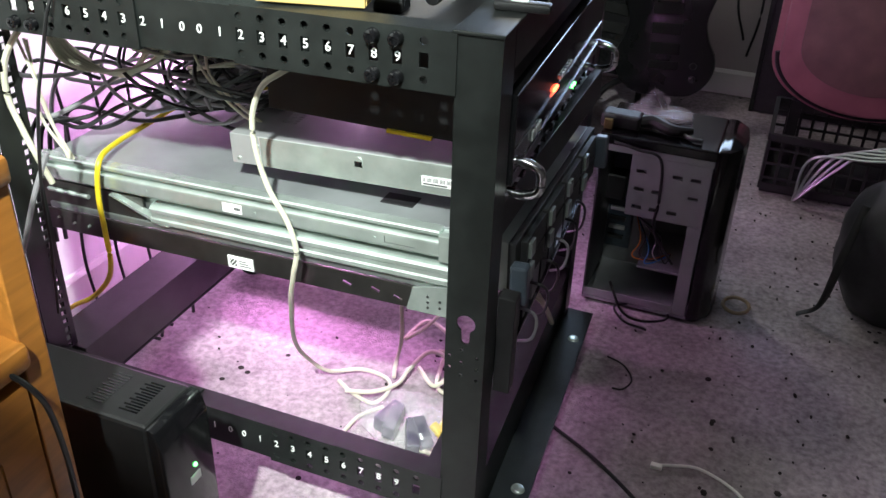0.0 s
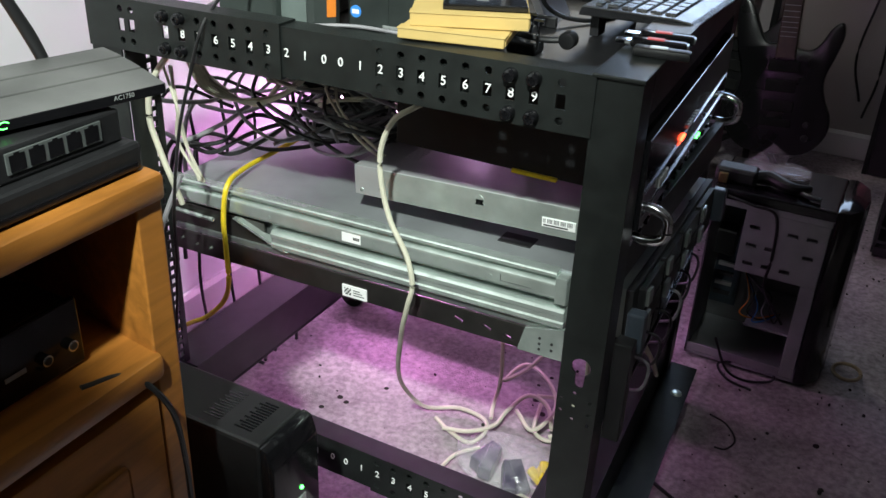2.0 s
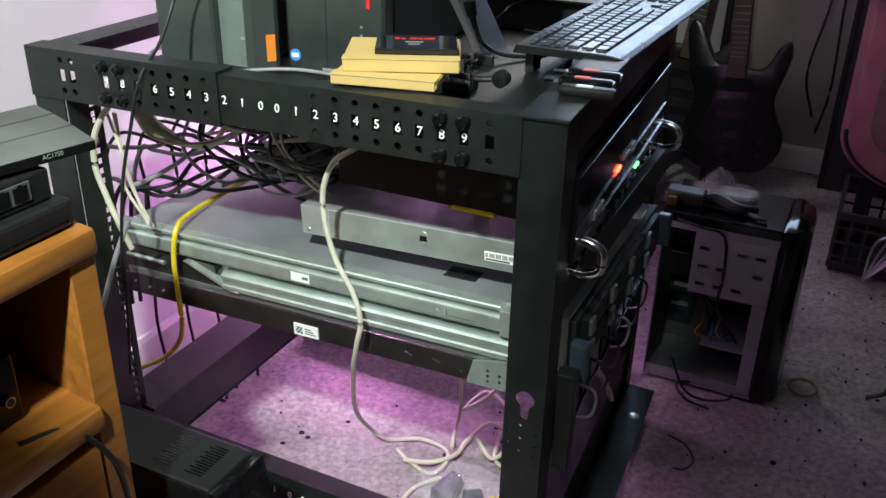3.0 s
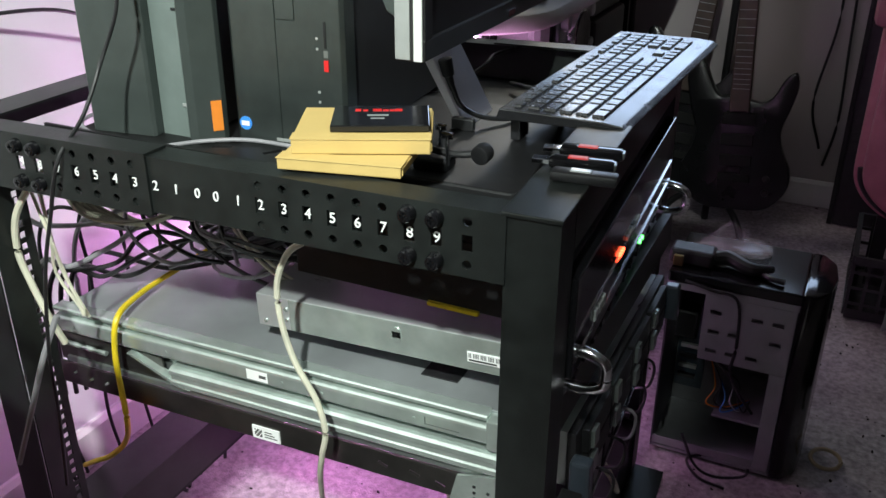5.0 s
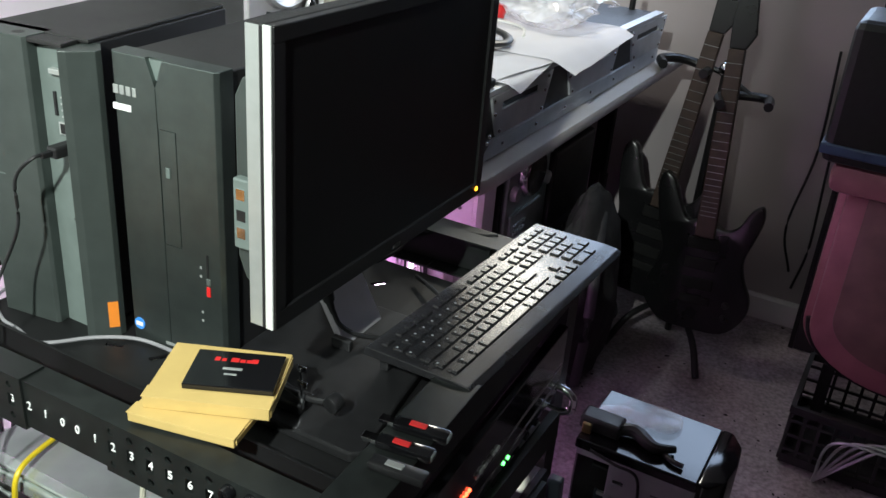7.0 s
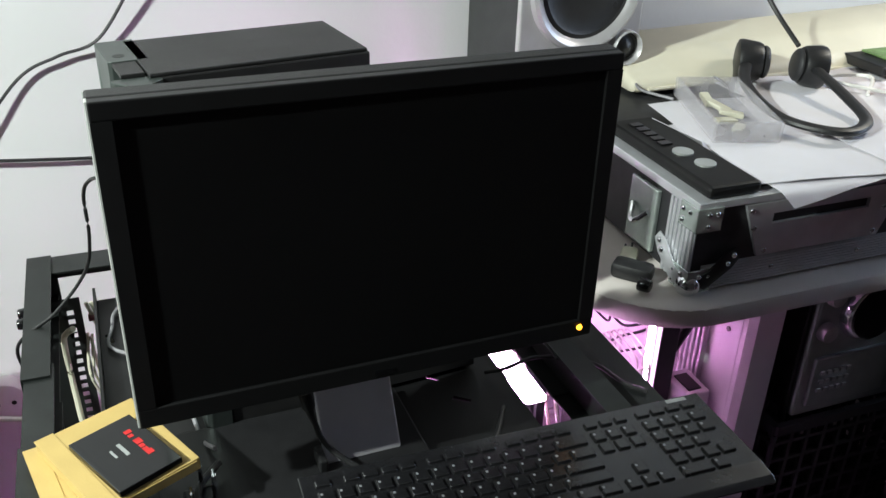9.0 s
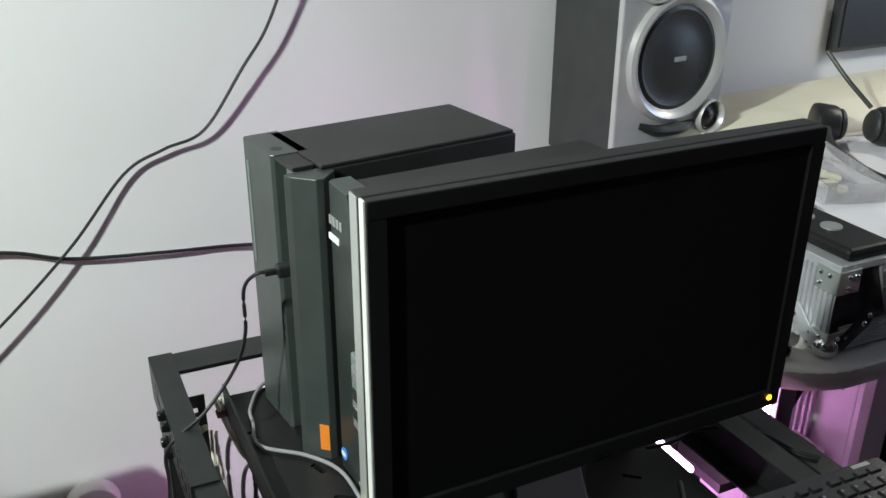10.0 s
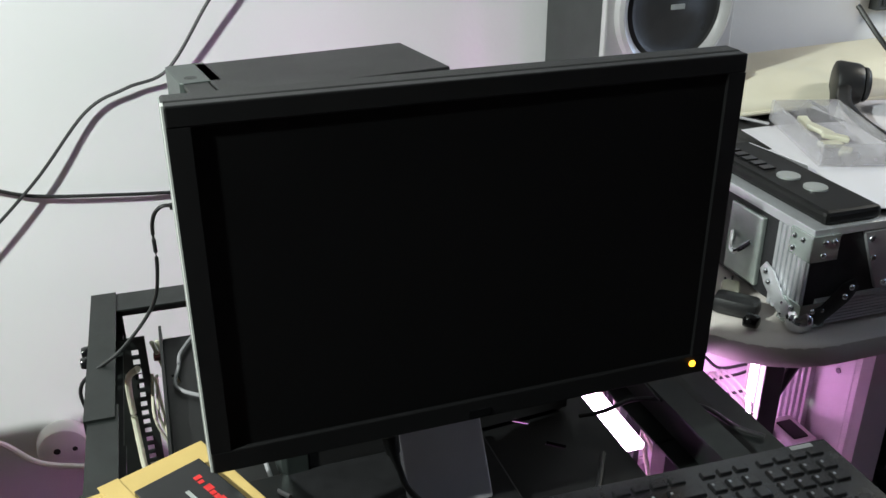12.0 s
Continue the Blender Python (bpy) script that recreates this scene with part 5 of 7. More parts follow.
def build_router():
    s = thing("modem_box", (-0.45, -0.46, 0.746), "flat dusty black modem box lying on the cabinet", "modem", rz=0)
    md = box("body", -0.60, -0.40, -0.60, -0.306, 0.746, 0.774, "black", s, 0.005)
    box("front_lip", -0.40, -0.397, -0.59, -0.316, 0.750, 0.757, "gloss", s, 0.001)
    for k in range(9):
        box("vent_slot", -0.56, -0.50, -0.56 + k * 0.024, -0.554 + k * 0.024, 0.774, 0.7748, "gloss", md)
    m = pose(-0.391, -0.281, 0.7742, 0, 0, -1)
    s = thing("network_switch", None, "black network switch with five open ports under the router", "network switch", m=m)
    part("body", bm_box(bmesh.new(), -0.14, -0.022, -0.24, -0.036, 0.0, 0.032, 0.003), "black", s, local=True)
    fr = part("port_frame", bm_box(bmesh.new(), -0.023, -0.0205, -0.160, -0.060, 0.008, 0.027, 0.0005), "steel_dark", s, local=True)
    for k in range(5):
        part("port", bm_box(bmesh.new(), -0.022, -0.0198, -0.157 + k * 0.0195, -0.142 + k * 0.0195, 0.010, 0.0245), "gloss", fr, local=True)
        part("port_key", bm_box(bmesh.new(), -0.022, -0.0198, -0.152 + k * 0.0195, -0.147 + k * 0.0195, 0.0245, 0.0262), "gloss", fr, local=True)
    m = pose(-0.404, -0.267, 0.8065, 0, 0, -13.5)
    s = thing("wifi_router", None, "dusty black wifi router with green lights and antennas on the cabinet", "router", m=m)
    b = bmesh.new()
    bm_prism(b, [(0.004, 0.004), (0.004, 0.014), (-0.034, 0.020), (-0.0345, 0.0178), (-0.036, 0.0178), (-0.0365, 0.0205), (-0.068, 0.024), (-0.0685, 0.0218), (-0.070, 0.0218), (-0.0705, 0.0245), (-0.105, 0.026), (-0.105, 0.0), (-0.02, 0.0)], "y", -0.243, 0.0, 0.0008)
    body = part("shell", b, "dusty", s, local=True)
    part("front_strip", bm_box(bmesh.new(), 0.0035, 0.0052, -0.241, -0.002, 0.0045, 0.0137, 0.0005), "gloss", s, local=True)
    for y in (-0.175, -0.157, -0.193):
        b = bmesh.new()
        bm_tube(b, [(0.0054, y + 0.005 * math.cos(a), 0.0095 + 0.003 * math.sin(a)) for a in np.linspace(0.5, 5.2, 7)], 0.0005, 5, 3)
        part("green_light", b, "led_g", s, "small lit green symbol", local=True)
    turn = Matrix(((0, 0, 1), (1, 0, 0), (0, 1, 0))).to_4x4()
    part("model_print", text_bm("AC1750", 0.0062, Matrix.Translation((0.0053, -0.045, 0.0102)) @ turn, 0.0003), "silver", s, "pale model print", local=True)
    for y, lean in ((-0.06, -0.035), (-0.16, -0.02), (-0.22, -0.05)):
        b = bmesh.new()
        bm_tube(b, [(-0.108, y, 0.016), (-0.113, y + lean * 0.3, 0.05), (-0.117, y + lean, 0.11), (-0.121, y + lean * 1.5, 0.17)], [0.006, 0.0065, 0.0055, 0.0045], 12)
        part("antenna", b, "black", s, "", True, local=True)


M["dusty"] = mat("dusty_black_plastic", (0.085, 0.085, 0.082), 0.5, 0, 0.5, 7, 0.1, 500)
build_router()


def build_ups():
    s = thing("battery_unit", (-0.48, -0.175, 0.0), "black battery backup unit with a green light on the carpet", "power supply", rz=0)
    x0, x1, y0, y1, h = -0.64, -0.338, -0.219, -0.128, 0.356
    body = box("body", x0, x1 - 0.022, y0, y1, 0.0, h, "black", s, 0.005)
    b = bmesh.new()
    bm_prism(b, [(x1 - 0.0215, 0.0), (x1 - 0.004, 0.0), (x1, 0.02), (x1, h - 0.03), (x1 - 0.008, h - 0.004), (x1 - 0.0215, h)], "y", y0 - 0.001, y1 + 0.001, 0.003)
    f = part("front_bezel", b, "gloss", s, "gloss black front", True)
    for k in range(2):
        for j in range(12):
            box("vent_slot", x1 - 0.075 - k * 0.05 + (j % 2) * 0.006, x1 - 0.048 - k * 0.05, y0 + 0.018 + j * 0.005, y0 + 0.0205 + j * 0.005, h, h + 0.0006, "gloss", body)
    b = bmesh.new()
    bm_sphere(b, (x1 + 0.0006, y0 + 0.052, 0.262), 0.003)
    part("green_light", b, "led_g", f, "lit green light")
    box("button", x1 - 0.001, x1 + 0.002, y0 + 0.04, y0 + 0.06, 0.235, 0.248, "silver", f, 0.001)


build_ups()
cable("black_lead", [(-0.40, -0.42, 0.558), (-0.384, -0.375, 0.55), (-0.366, -0.345, 0.50), (-0.368, -0.33, 0.42), (-0.372, -0.325, 0.32), (-0.374, -0.32, 0.2), (-0.36, -0.30, 0.05), (-0.34, -0.28, 0.006)], 0.0032, "black", "black lead hanging down the front of the cabinet")


def build_socket():
    s = thing("wall_socket", (-1.02, -0.115, 0.42), "round pale wall socket with two dark holes", "socket")
    b = bmesh.new()
    bm_cyl(b, (-1.02, -0.115, 0.42), (-0.985, -0.115, 0.42), 0.048, 0.044, 32, 0.008)
    p = part("plate", b, "paint", s, "", True)
    for y, r in ((-0.126, 0.006), (-0.096, 0.0045)):
        b = bmesh.new()
        bm_cyl(b, (-0.987, y, 0.422), (-0.9838, y, 0.422), r, seg=14)
        part("hole", b, "black", p)


build_socket()


# ---- the desk and what stands on it ----
def build_desk():
    s = thing("desk", (-0.66, 1.5, 0.0), "cream topped desk with a rounded corner and black legs", "desk")
    out = [(-1.01, 0.735), (-0.48, 0.735)]
    for a in np.linspace(-90, 0, 12):
        out.append((-0.48 + 0.165 * math.cos(radians(a)), 0.90 + 0.165 * math.sin(radians(a))))
    out += [(-0.315, 2.20), (-1.01, 2.20)]
    b = bmesh.new()
    bm_prism(b, out, "z", 0.796, 0.830, 0.009)
    part("top", b, "desk", s, "cream laminate top", True)
    for x in (-0.50, -0.95):
        for y in (0.955, 2.1):
            box("leg", x - 0.02, x + 0.02, y - 0.018, y + 0.018, 0.0, 0.795, "rack", s, 0.002)
    b = bmesh.new()
    bm_tube(b, [(-0.50, 0.98, 0.62), (-0.50, 1.08, 0.790)], 0.008, 8, 2)
    part("brace", b, "rack", s)
    for x, y in ((-0.435, 0.812), (-0.52, 0.78)):
        b = bmesh.new()
        bm_cyl(b, (x, y, 0.8295), (x, y, 0.8306), 0.007, seg=16)
        part("screw_cap", b, "black", s)


build_desk()


def build_flight_case():
    s = thing("flight_case", (-0.62, 1.4, 0.830), "black and aluminium flight case with riveted edges, on the desk", "case")
    x0, x1, y0, y1, z0, z1 = -0.93, -0.360, 0.870, 2.02, 0.842, 0.972
    box("shell", x0, x1 - 0.002, y0 + 0.002, y1, z0, z1 - 0.004, "case_black", s, 0.002, "ridged black shell")
    b = bmesh.new()
    prof = [(x1 - 0.002, z0 - 0.006)]
    for k in range(8):
        zz = z0 - 0.006 + k * 0.0045
        prof += [(x1 + 0.004, zz + 0.0003), (x1 + 0.004, zz + 0.0030), (x1 + 0.0015, zz + 0.0034), (x1 + 0.0015, zz + 0.0043)]
    prof += [(x1 - 0.002, z0 + 0.0305)]
    bm_prism(b, prof, "y", y0 + 0.02, y1)
    part("front_extrusion", b, "alu", s, "ridged aluminium edge strip")
    b = bmesh.new()
    bm_box(b, x0, x1 + 0.003, y0 - 0.003, y0 + 0.022, z1 - 0.012, z1 + 0.001, 0.001)
    bm_box(b, x1 - 0.022, x1 + 0.003, y0 + 0.022, y1, z1 - 0.010, z1 + 0.001, 0.001)
    part("top_edging", b, "alu", s)
    b = bmesh.new()
    prof = [(x1 - 0.062, y0 + 0.003)]
    for k in range(7):
        xx = x1 - 0.062 + k * 0.009
        prof += [(xx + 0.0004, y0 - 0.004), (xx + 0.006, y0 - 0.004), (xx + 0.0064, y0 - 0.0005), (xx + 0.0086, y0 - 0.0005)]
    prof += [(x1 - 0.002, y0 + 0.003)]
    bm_prism(b, prof, "z", z0, z1 - 0.012)
    part("end_extrusion", b, "alu", s)
    ys = [y0 + 0.075, y0 + 0.33, y0 + 0.45, y0 + 0.76, y0 + 0.88, y0 + 1.15]
    for ya, yb in ((ys[0], ys[1]), (ys[2], ys[3]), (ys[4], ys[5])):
        b = bmesh.new()
        sl = 0.035
        bm_prism(b, [(ya, z1 - 0.012), (yb + sl, z1 - 0.012), (yb, z0 + 0.034), (ya + sl, z0 + 0.034)], "x", x1 - 0.0015, x1 + 0.004)
        p = part("front_plate", b, "alu", s, "riveted aluminium plate")
        c = bmesh.new()
        bm_box(c, x1 - 0.01, x1 + 0.01, ya + 0.05, yb - 0.03, z1 - 0.046, z1 - 0.030)
        cut(p, _shift(c, s))
        for y, z in ((ya + 0.012, z1 - 0.022), (ya + 0.045, z0 + 0.042), (yb + 0.012, z1 - 0.022), (yb - 0.01, z0 + 0.042), (ya + 0.02, z1 - 0.05), (yb, z1 - 0.05)):
            b = bmesh.new()
            bm_sphere(b, (x1 + 0.004, y, z), 0.0048, 10, (0.6, 1, 1))
            part("rivet", b, "chrome", p, "", True)
    for k in range(7):
        b = bmesh.new()
        bm_sphere(b, (x1 + 0.0045, y0 + 0.14 + k * 0.16, z0 + 0.012), 0.0045, 10, (0.6, 1, 1))
        part("rivet", b, "chrome", s, "", True)
    # corner fittings
    for z, hgt in ((z1 - 0.042, 0.036), (z0 - 0.008, 0.036)):
        b = bmesh.new()
        bm_box(b, x1 - 0.035, x1 + 0.0065, y0 - 0.0065, y0 - 0.0042, z, z + hgt, 0.0008)
        bm_box(b, x1 + 0.0042, x1 + 0.0065, y0 - 0.0065, y0 + 0.035, z, z + hgt, 0.0008)
        cf = part("corner_plate", b, "steel", s)
        for dx, dy, dz in ((-0.026, -0.0065, 0.026), (-0.026, -0.0065, 0.009), (-0.010, -0.0065, 0.026), (0.0065, 0.012, 0.026), (0.0065, 0.026, 0.026), (0.0065, 0.012, 0.009)):
            b = bmesh.new()
            bm_sphere(b, (x1 + dx, y0 + dy, z + dz), 0.0042, 10)
            part("rivet", b, "chrome", cf, "", True)
    b = bmesh.new()
    bm_sphere(b, (x1 - 0.004, y0 + 0.004, z0 + 0.002), 0.018, 18)
    ball = part("ball_corner", b, "chrome", s, "polished ball corner", True)
    # Both flanges are bright metal; the side one's shade is coloured in as black.
    for arm, mname in (("end", "alu"), ("side", "rack")):
        b = bmesh.new()
        line = [(0.006, 0.004), (0.020, -0.004), (0.062, 0.026), (0.074, 0.044), (0.064, 0.058), (0.048, 0.052), (0.020, 0.024), (0.006, 0.020)]
        if arm == "end":
            bm_prism(b, [(x1 - 0.004 - u, z0 + v) for u, v in line], "y", y0 - 0.0095, y0 - 0.0068, 0.0006)
        else:
            bm_prism(b, [(y0 + 0.004 + u, z0 + v) for u, v in line], "x", x1 + 0.0068, x1 + 0.0095, 0.0006)
        fl = part("corner_flange", b, mname, ball, "curved metal corner flange", True)
        for u, v in ((0.052, 0.034), (0.060, 0.046)):
            b = bmesh.new()
            bm_sphere(b, (x1 - 0.004 - u, y0 - 0.0095, z0 + v) if arm == "end" else (x1 + 0.0095, y0 + 0.004 + u, z0 + v), 0.0045, 10)
            part("flange_rivet", b, "chrome", ball, "", True)
    for y in (y0 + 0.1, y1 - 0.1):
        for x in (x0 + 0.08, x1 - 0.08):
            box("rubber_foot", x - 0.015, x + 0.015, y - 0.015, y + 0.015, 0.830, 0.8425, "black", s)
    # latch on the end
    b = bmesh.new()
    bm_box(b, x1 - 0.16, x1 - 0.09, y0 - 0.006, y0 + 0.002, z0 + 0.01, z1 - 0.02, 0.002)
    lp = part("latch_plate", b, "steel", s)
    b = bmesh.new()
    bm_tube(b, [(x1 - 0.145, y0 - 0.008, z0 + 0.07), (x1 - 0.125, y0 - 0.02, z0 + 0.05), (x1 - 0.105, y0 - 0.008, z0 + 0.07)], 0.004, 8)
    part("latch_wire", b, "chrome", lp, "", True)


M["alu"] = mat("aluminium", (0.62, 0.63, 0.66), 0.36, 0.55, 0.1, 20, 0.05, 300)
M["case_black"] = mat("case_black", (0.02, 0.02, 0.022), 0.5, 0, 0.2, 60, 0.2, 400)
build_flight_case()


def build_desk_things():
    # loose black clip and a two-pin plug in front of the case
    s = thing("black_clip", (-0.42, 0.80, 0.830), "black plastic clip lying on the desk by the flight case", "clip")
    b = bmesh.new()
    bm_box(b, -0.030, 0.030, -0.017, 0.017, 0.0, 0.026, 0.008, pose(-0.425, 0.822, 0.8305, 0, 0, 42))
    part("body", b, "black", s, "", True)
    b = bmesh.new()
    bm_cyl(b, (-0.392, 0.812, 0.842), (-0.376, 0.822, 0.842), 0.011, 0.009, 16, 0.003)
    part("knob", b, "gloss", s, "", True)
    s = thing("mains_plug", (-0.47, 0.845, 0.830), "pale two-pin mains plug lying on the desk", "plug")
    b = bmesh.new()
    bm_box(b, -0.026, 0.022, -0.013, 0.013, 0, 0.016, 0.006, pose(-0.468, 0.842, 0.8305, 0, 0, -38))
    part("grip", b, "ivory", s, "", True)
    for k in (-1, 1):
        b = bmesh.new()
        bm_cyl(b, (-0.486, 0.852 + 0.006 * k, 0.838), (-0.506, 0.866 + 0.006 * k, 0.838), 0.0022, seg=8)
        part("pin", b, "chrome", s, "", True)
    # black player with two discs
    s = thing("control_deck", (-0.49, 0.90, 0.973), "black slab with two silver dials, lying on the flight case", "control deck")
    m = pose(-0.483, 0.905, 0.9735, 0, 0, 0)
    body = part("body", bm_box(bmesh.new(), -0.635, -0.362, 0.884, 0.97, 0.9735, 0.992, 0.006), "deck_black", s)
    for x, y in ((-0.485, 0.922), (-0.438, 0.928)):
        b = bmesh.new()
        bm_cyl(b, (x, y, 0.992), (x, y, 0.9945), 0.0155, seg=28)
        part("dial", b, "silver", body, "flat silver dial", True)
    for k in range(5):
        box("key", -0.61 + k * 0.02, -0.595 + k * 0.02, 0.905, 0.925, 0.992, 0.9945, "gloss", body, 0.001)
    # sheets of paper, sagging over the case's edge
    for k, (x, y, rz, w, d) in enumerate(((-0.50, 1.175, 8, 0.40, 0.30), (-0.52, 1.22, -6, 0.46, 0.34), (-0.56, 1.42, 3, 0.44, 0.5))):
        b = bmesh.new()
        bmesh.ops.create_grid(b, x_segments=24, y_segments=18, size=0.5)
        t = pose(x, y, 0, 0, 0, rz)
        for v in b.verts:
            v.co = t @ Vector((v.co.x * d, v.co.y * w, 0))
            z = 0.9765 + 0.004 * k + 0.006 * noise.noise(v.co * 9 + Vector((k, 0, 0)))
            if v.co.x > -0.352:
                z -= (v.co.x + 0.352) * 0.45
            v.co.z = z if v.co.y > 0.972 else max(z, 0.994)
        bmesh.ops.solidify(b, geom=b.faces[:], thickness=0.0006)
        tagged(part("paper_sheet", b, "paper", None, "", True), "creased white paper sheet lying on the flight case", "paper", "papers on the flight case")
    # clear tray
    m = pose(-0.605, 1.085, 0.986, 0, 3, -16)
    s = thing("plastic_tray", None, "shallow clear plastic tray with loose bits on the papers", "tray", m=m)
    b = bmesh.new()
    bm_box(b, -0.10, 0.10, -0.055, 0.055, 0, 0.034, 0.003)
    c = bmesh.new()
    bm_box(c, -0.096, 0.096, -0.051, 0.051, 0.003, 0.05)
    cut(part("shell", b, "cloudy", s, local=True), c)
    for k in range(5):
        part("bit", bm_box(bmesh.new(), -0.02, 0.02, -0.008, 0.008, 0, 0.008, 0.002, pose(-0.06 + 0.03 * k, 0.01 * (k % 3) - 0.01, 0.004, 0, 8, 37 * k)), "ivory", s, local=True)
    # headphones
    s = thing("headphones", (-0.63, 1.24, 0.985), "black headset with a thin microphone arm on the papers", "headphones")
    b = bmesh.new()
    bm_tube(b, [(-0.77, 1.25, 1.03), (-0.68, 1.18, 1.012), (-0.55, 1.15, 1.0), (-0.47, 1.20, 0.998), (-0.49, 1.27, 1.0), (-0.58, 1.31, 1.008), (-0.70, 1.33, 1.03)], 0.011, 10, 8, 0.6)
    part("band", b, "black", s, "", True)
    for c, d in (((-0.765, 1.25, 1.022), (0.012, 0.02, 0.0)), ((-0.705, 1.34, 1.022), (-0.008, -0.02, 0.002))):
        b = bmesh.new()
        a = Vector(c)
        bm_cyl(b, a - Vector(d), a + Vector(d), 0.040, 0.034, 24, 0.008)
        cup = part("ear_cup", b, "black", s, "", True)
        b = bmesh.new()
        bm_cyl(b, a + Vector(d), a + Vector(d) * 1.5, 0.032, 0.026, 20, 0.006)
        part("ear_pad", b, "case_black", cup, "", True)
    b = bmesh.new()
    bm_tube(b, [(-0.74, 1.335, 1.05), (-0.80, 1.33, 1.09), (-0.85, 1.32, 1.135)], 0.0045, 8)
    part("microphone_arm", b, "black", s, "", True)
    cable("black_lead", [(-0.70, 1.05, 0.99), (-0.76, 1.02, 0.992), (-0.82, 1.06, 0.992), (-0.84, 1.14, 0.992), (-0.79, 1.19, 0.992), (-0.72, 1.18, 0.992)], 0.0026, "grey_cable", "thin grey lead curled on the papers")
    cable("white_lead", [(-0.62, 1.40, 0.99), (-0.68, 1.46, 1.0), (-0.73, 1.40, 0.99), (-0.66, 1.38, 1.0), (-0.60, 1.45, 0.99), (-0.52, 1.42, 0.99), (-0.48, 1.34, 0.988)], 0.0035, "white_cable", "thin white lead coiled on the papers")
    # cream padded cover along the wall
    s = thing("padded_cover", (-0.88, 1.5, 0.97), "cream moulded cover lying along the wall behind the papers", "cover")
    b = bmesh.new()
    bm_prism(b, [(-0.985, 0.9735), (-0.79, 0.9735), (-0.775, 0.985), (-0.785, 1.015), (-0.86, 1.05), (-0.985, 1.06)], "y", 1.02, 2.1, 0.012)
    for v in b.verts:
        k = min(1, max(0, (v.co.y - 1.02) / 0.25))
        v.co.z = 0.9735 + (v.co.z - 0.9735) * (0.62 + 0.38 * k)
    part("shell", b, "cream", s, "", True)
    b = bmesh.new()
    bm_tube(b, [(-0.777, 1.05, 0.982), (-0.776, 1.4, 0.986), (-0.776, 2.08, 0.986)], 0.004, 8, 4)
    part("edge_piping", b, "cream", s, "", True)
    # bags and small things at the far end
    s = thing("carrier_bag", (-0.55, 1.62, 0.975), "crumpled translucent white carrier bag on the papers", "bag")
    b = bmesh.new()
    bmesh.ops.create_icosphere(b, subdivisions=4, radius=1)
    for v in b.verts:
        d = v.co.copy()
        k = 1 + 0.3 * noise.noise(d * 1.6) + 0.12 * noise.noise(d * 4)
        v.co = Vector((-0.52 + d.x * 0.13 * k, 1.58 + d.y * 0.15 * k, 1.028 + d.z * 0.05 * k))
    part("film", b, "film2", s, "", True)
    for y in (1.50, 1.64):
        b = bmesh.new()
        bm_tube(b, [(-0.43, y, 1.03), (-0.40, y + 0.01, 1.045), (-0.385, y + 0.04, 1.03), (-0.41, y + 0.06, 1.02)], 0.008, 8, 6, 0.3)
        part("handle", b, "film2", s, "", True)
    tagged(part("red_cap", bm_cyl(bmesh.new(), (-0.62, 1.48, 0.992), (-0.615, 1.485, 1.022), 0.02, seg=20, bev=0.003), "red"), "small red plastic cap lying on the papers", "cap")
    s = thing("circuit_board", (-0.74, 1.6, 0.992), "green circuit board in a black frame on the papers", "circuit board")
    box("frame", -0.80, -0.69, 1.50, 1.74, 0.992, 1.010, "black", s, 0.003)
    box("board", -0.79, -0.70, 1.54, 1.73, 1.011, 1.015, "pcb", s, 0.001, "green board")
    box("blue_part", -0.76, -0.70, 1.70, 1.80, 1.016, 1.028, "blue2", s, 0.002, "pale blue block")


M["cloudy"] = film(0.28, 0.42, (0.55, 0.53, 0.56))
M["film2"] = film(0.3, 0.7)
M["deck_black"] = mat("deck_black", (0.008, 0.008, 0.008), 0.5, 0, 0.2, 40, spec=0.25)
M["cream"] = mat("cream_cover", (0.66, 0.62, 0.50), 0.55, 0, 0.06, 6, 0.2, 40)
M["pcb"] = mat("green_board", (0.16, 0.26, 0.10), 0.4, 0, 0.3, 60)
M["blue2"] = mat("pale_blue", (0.16, 0.38, 0.55), 0.4)
build_desk_things()


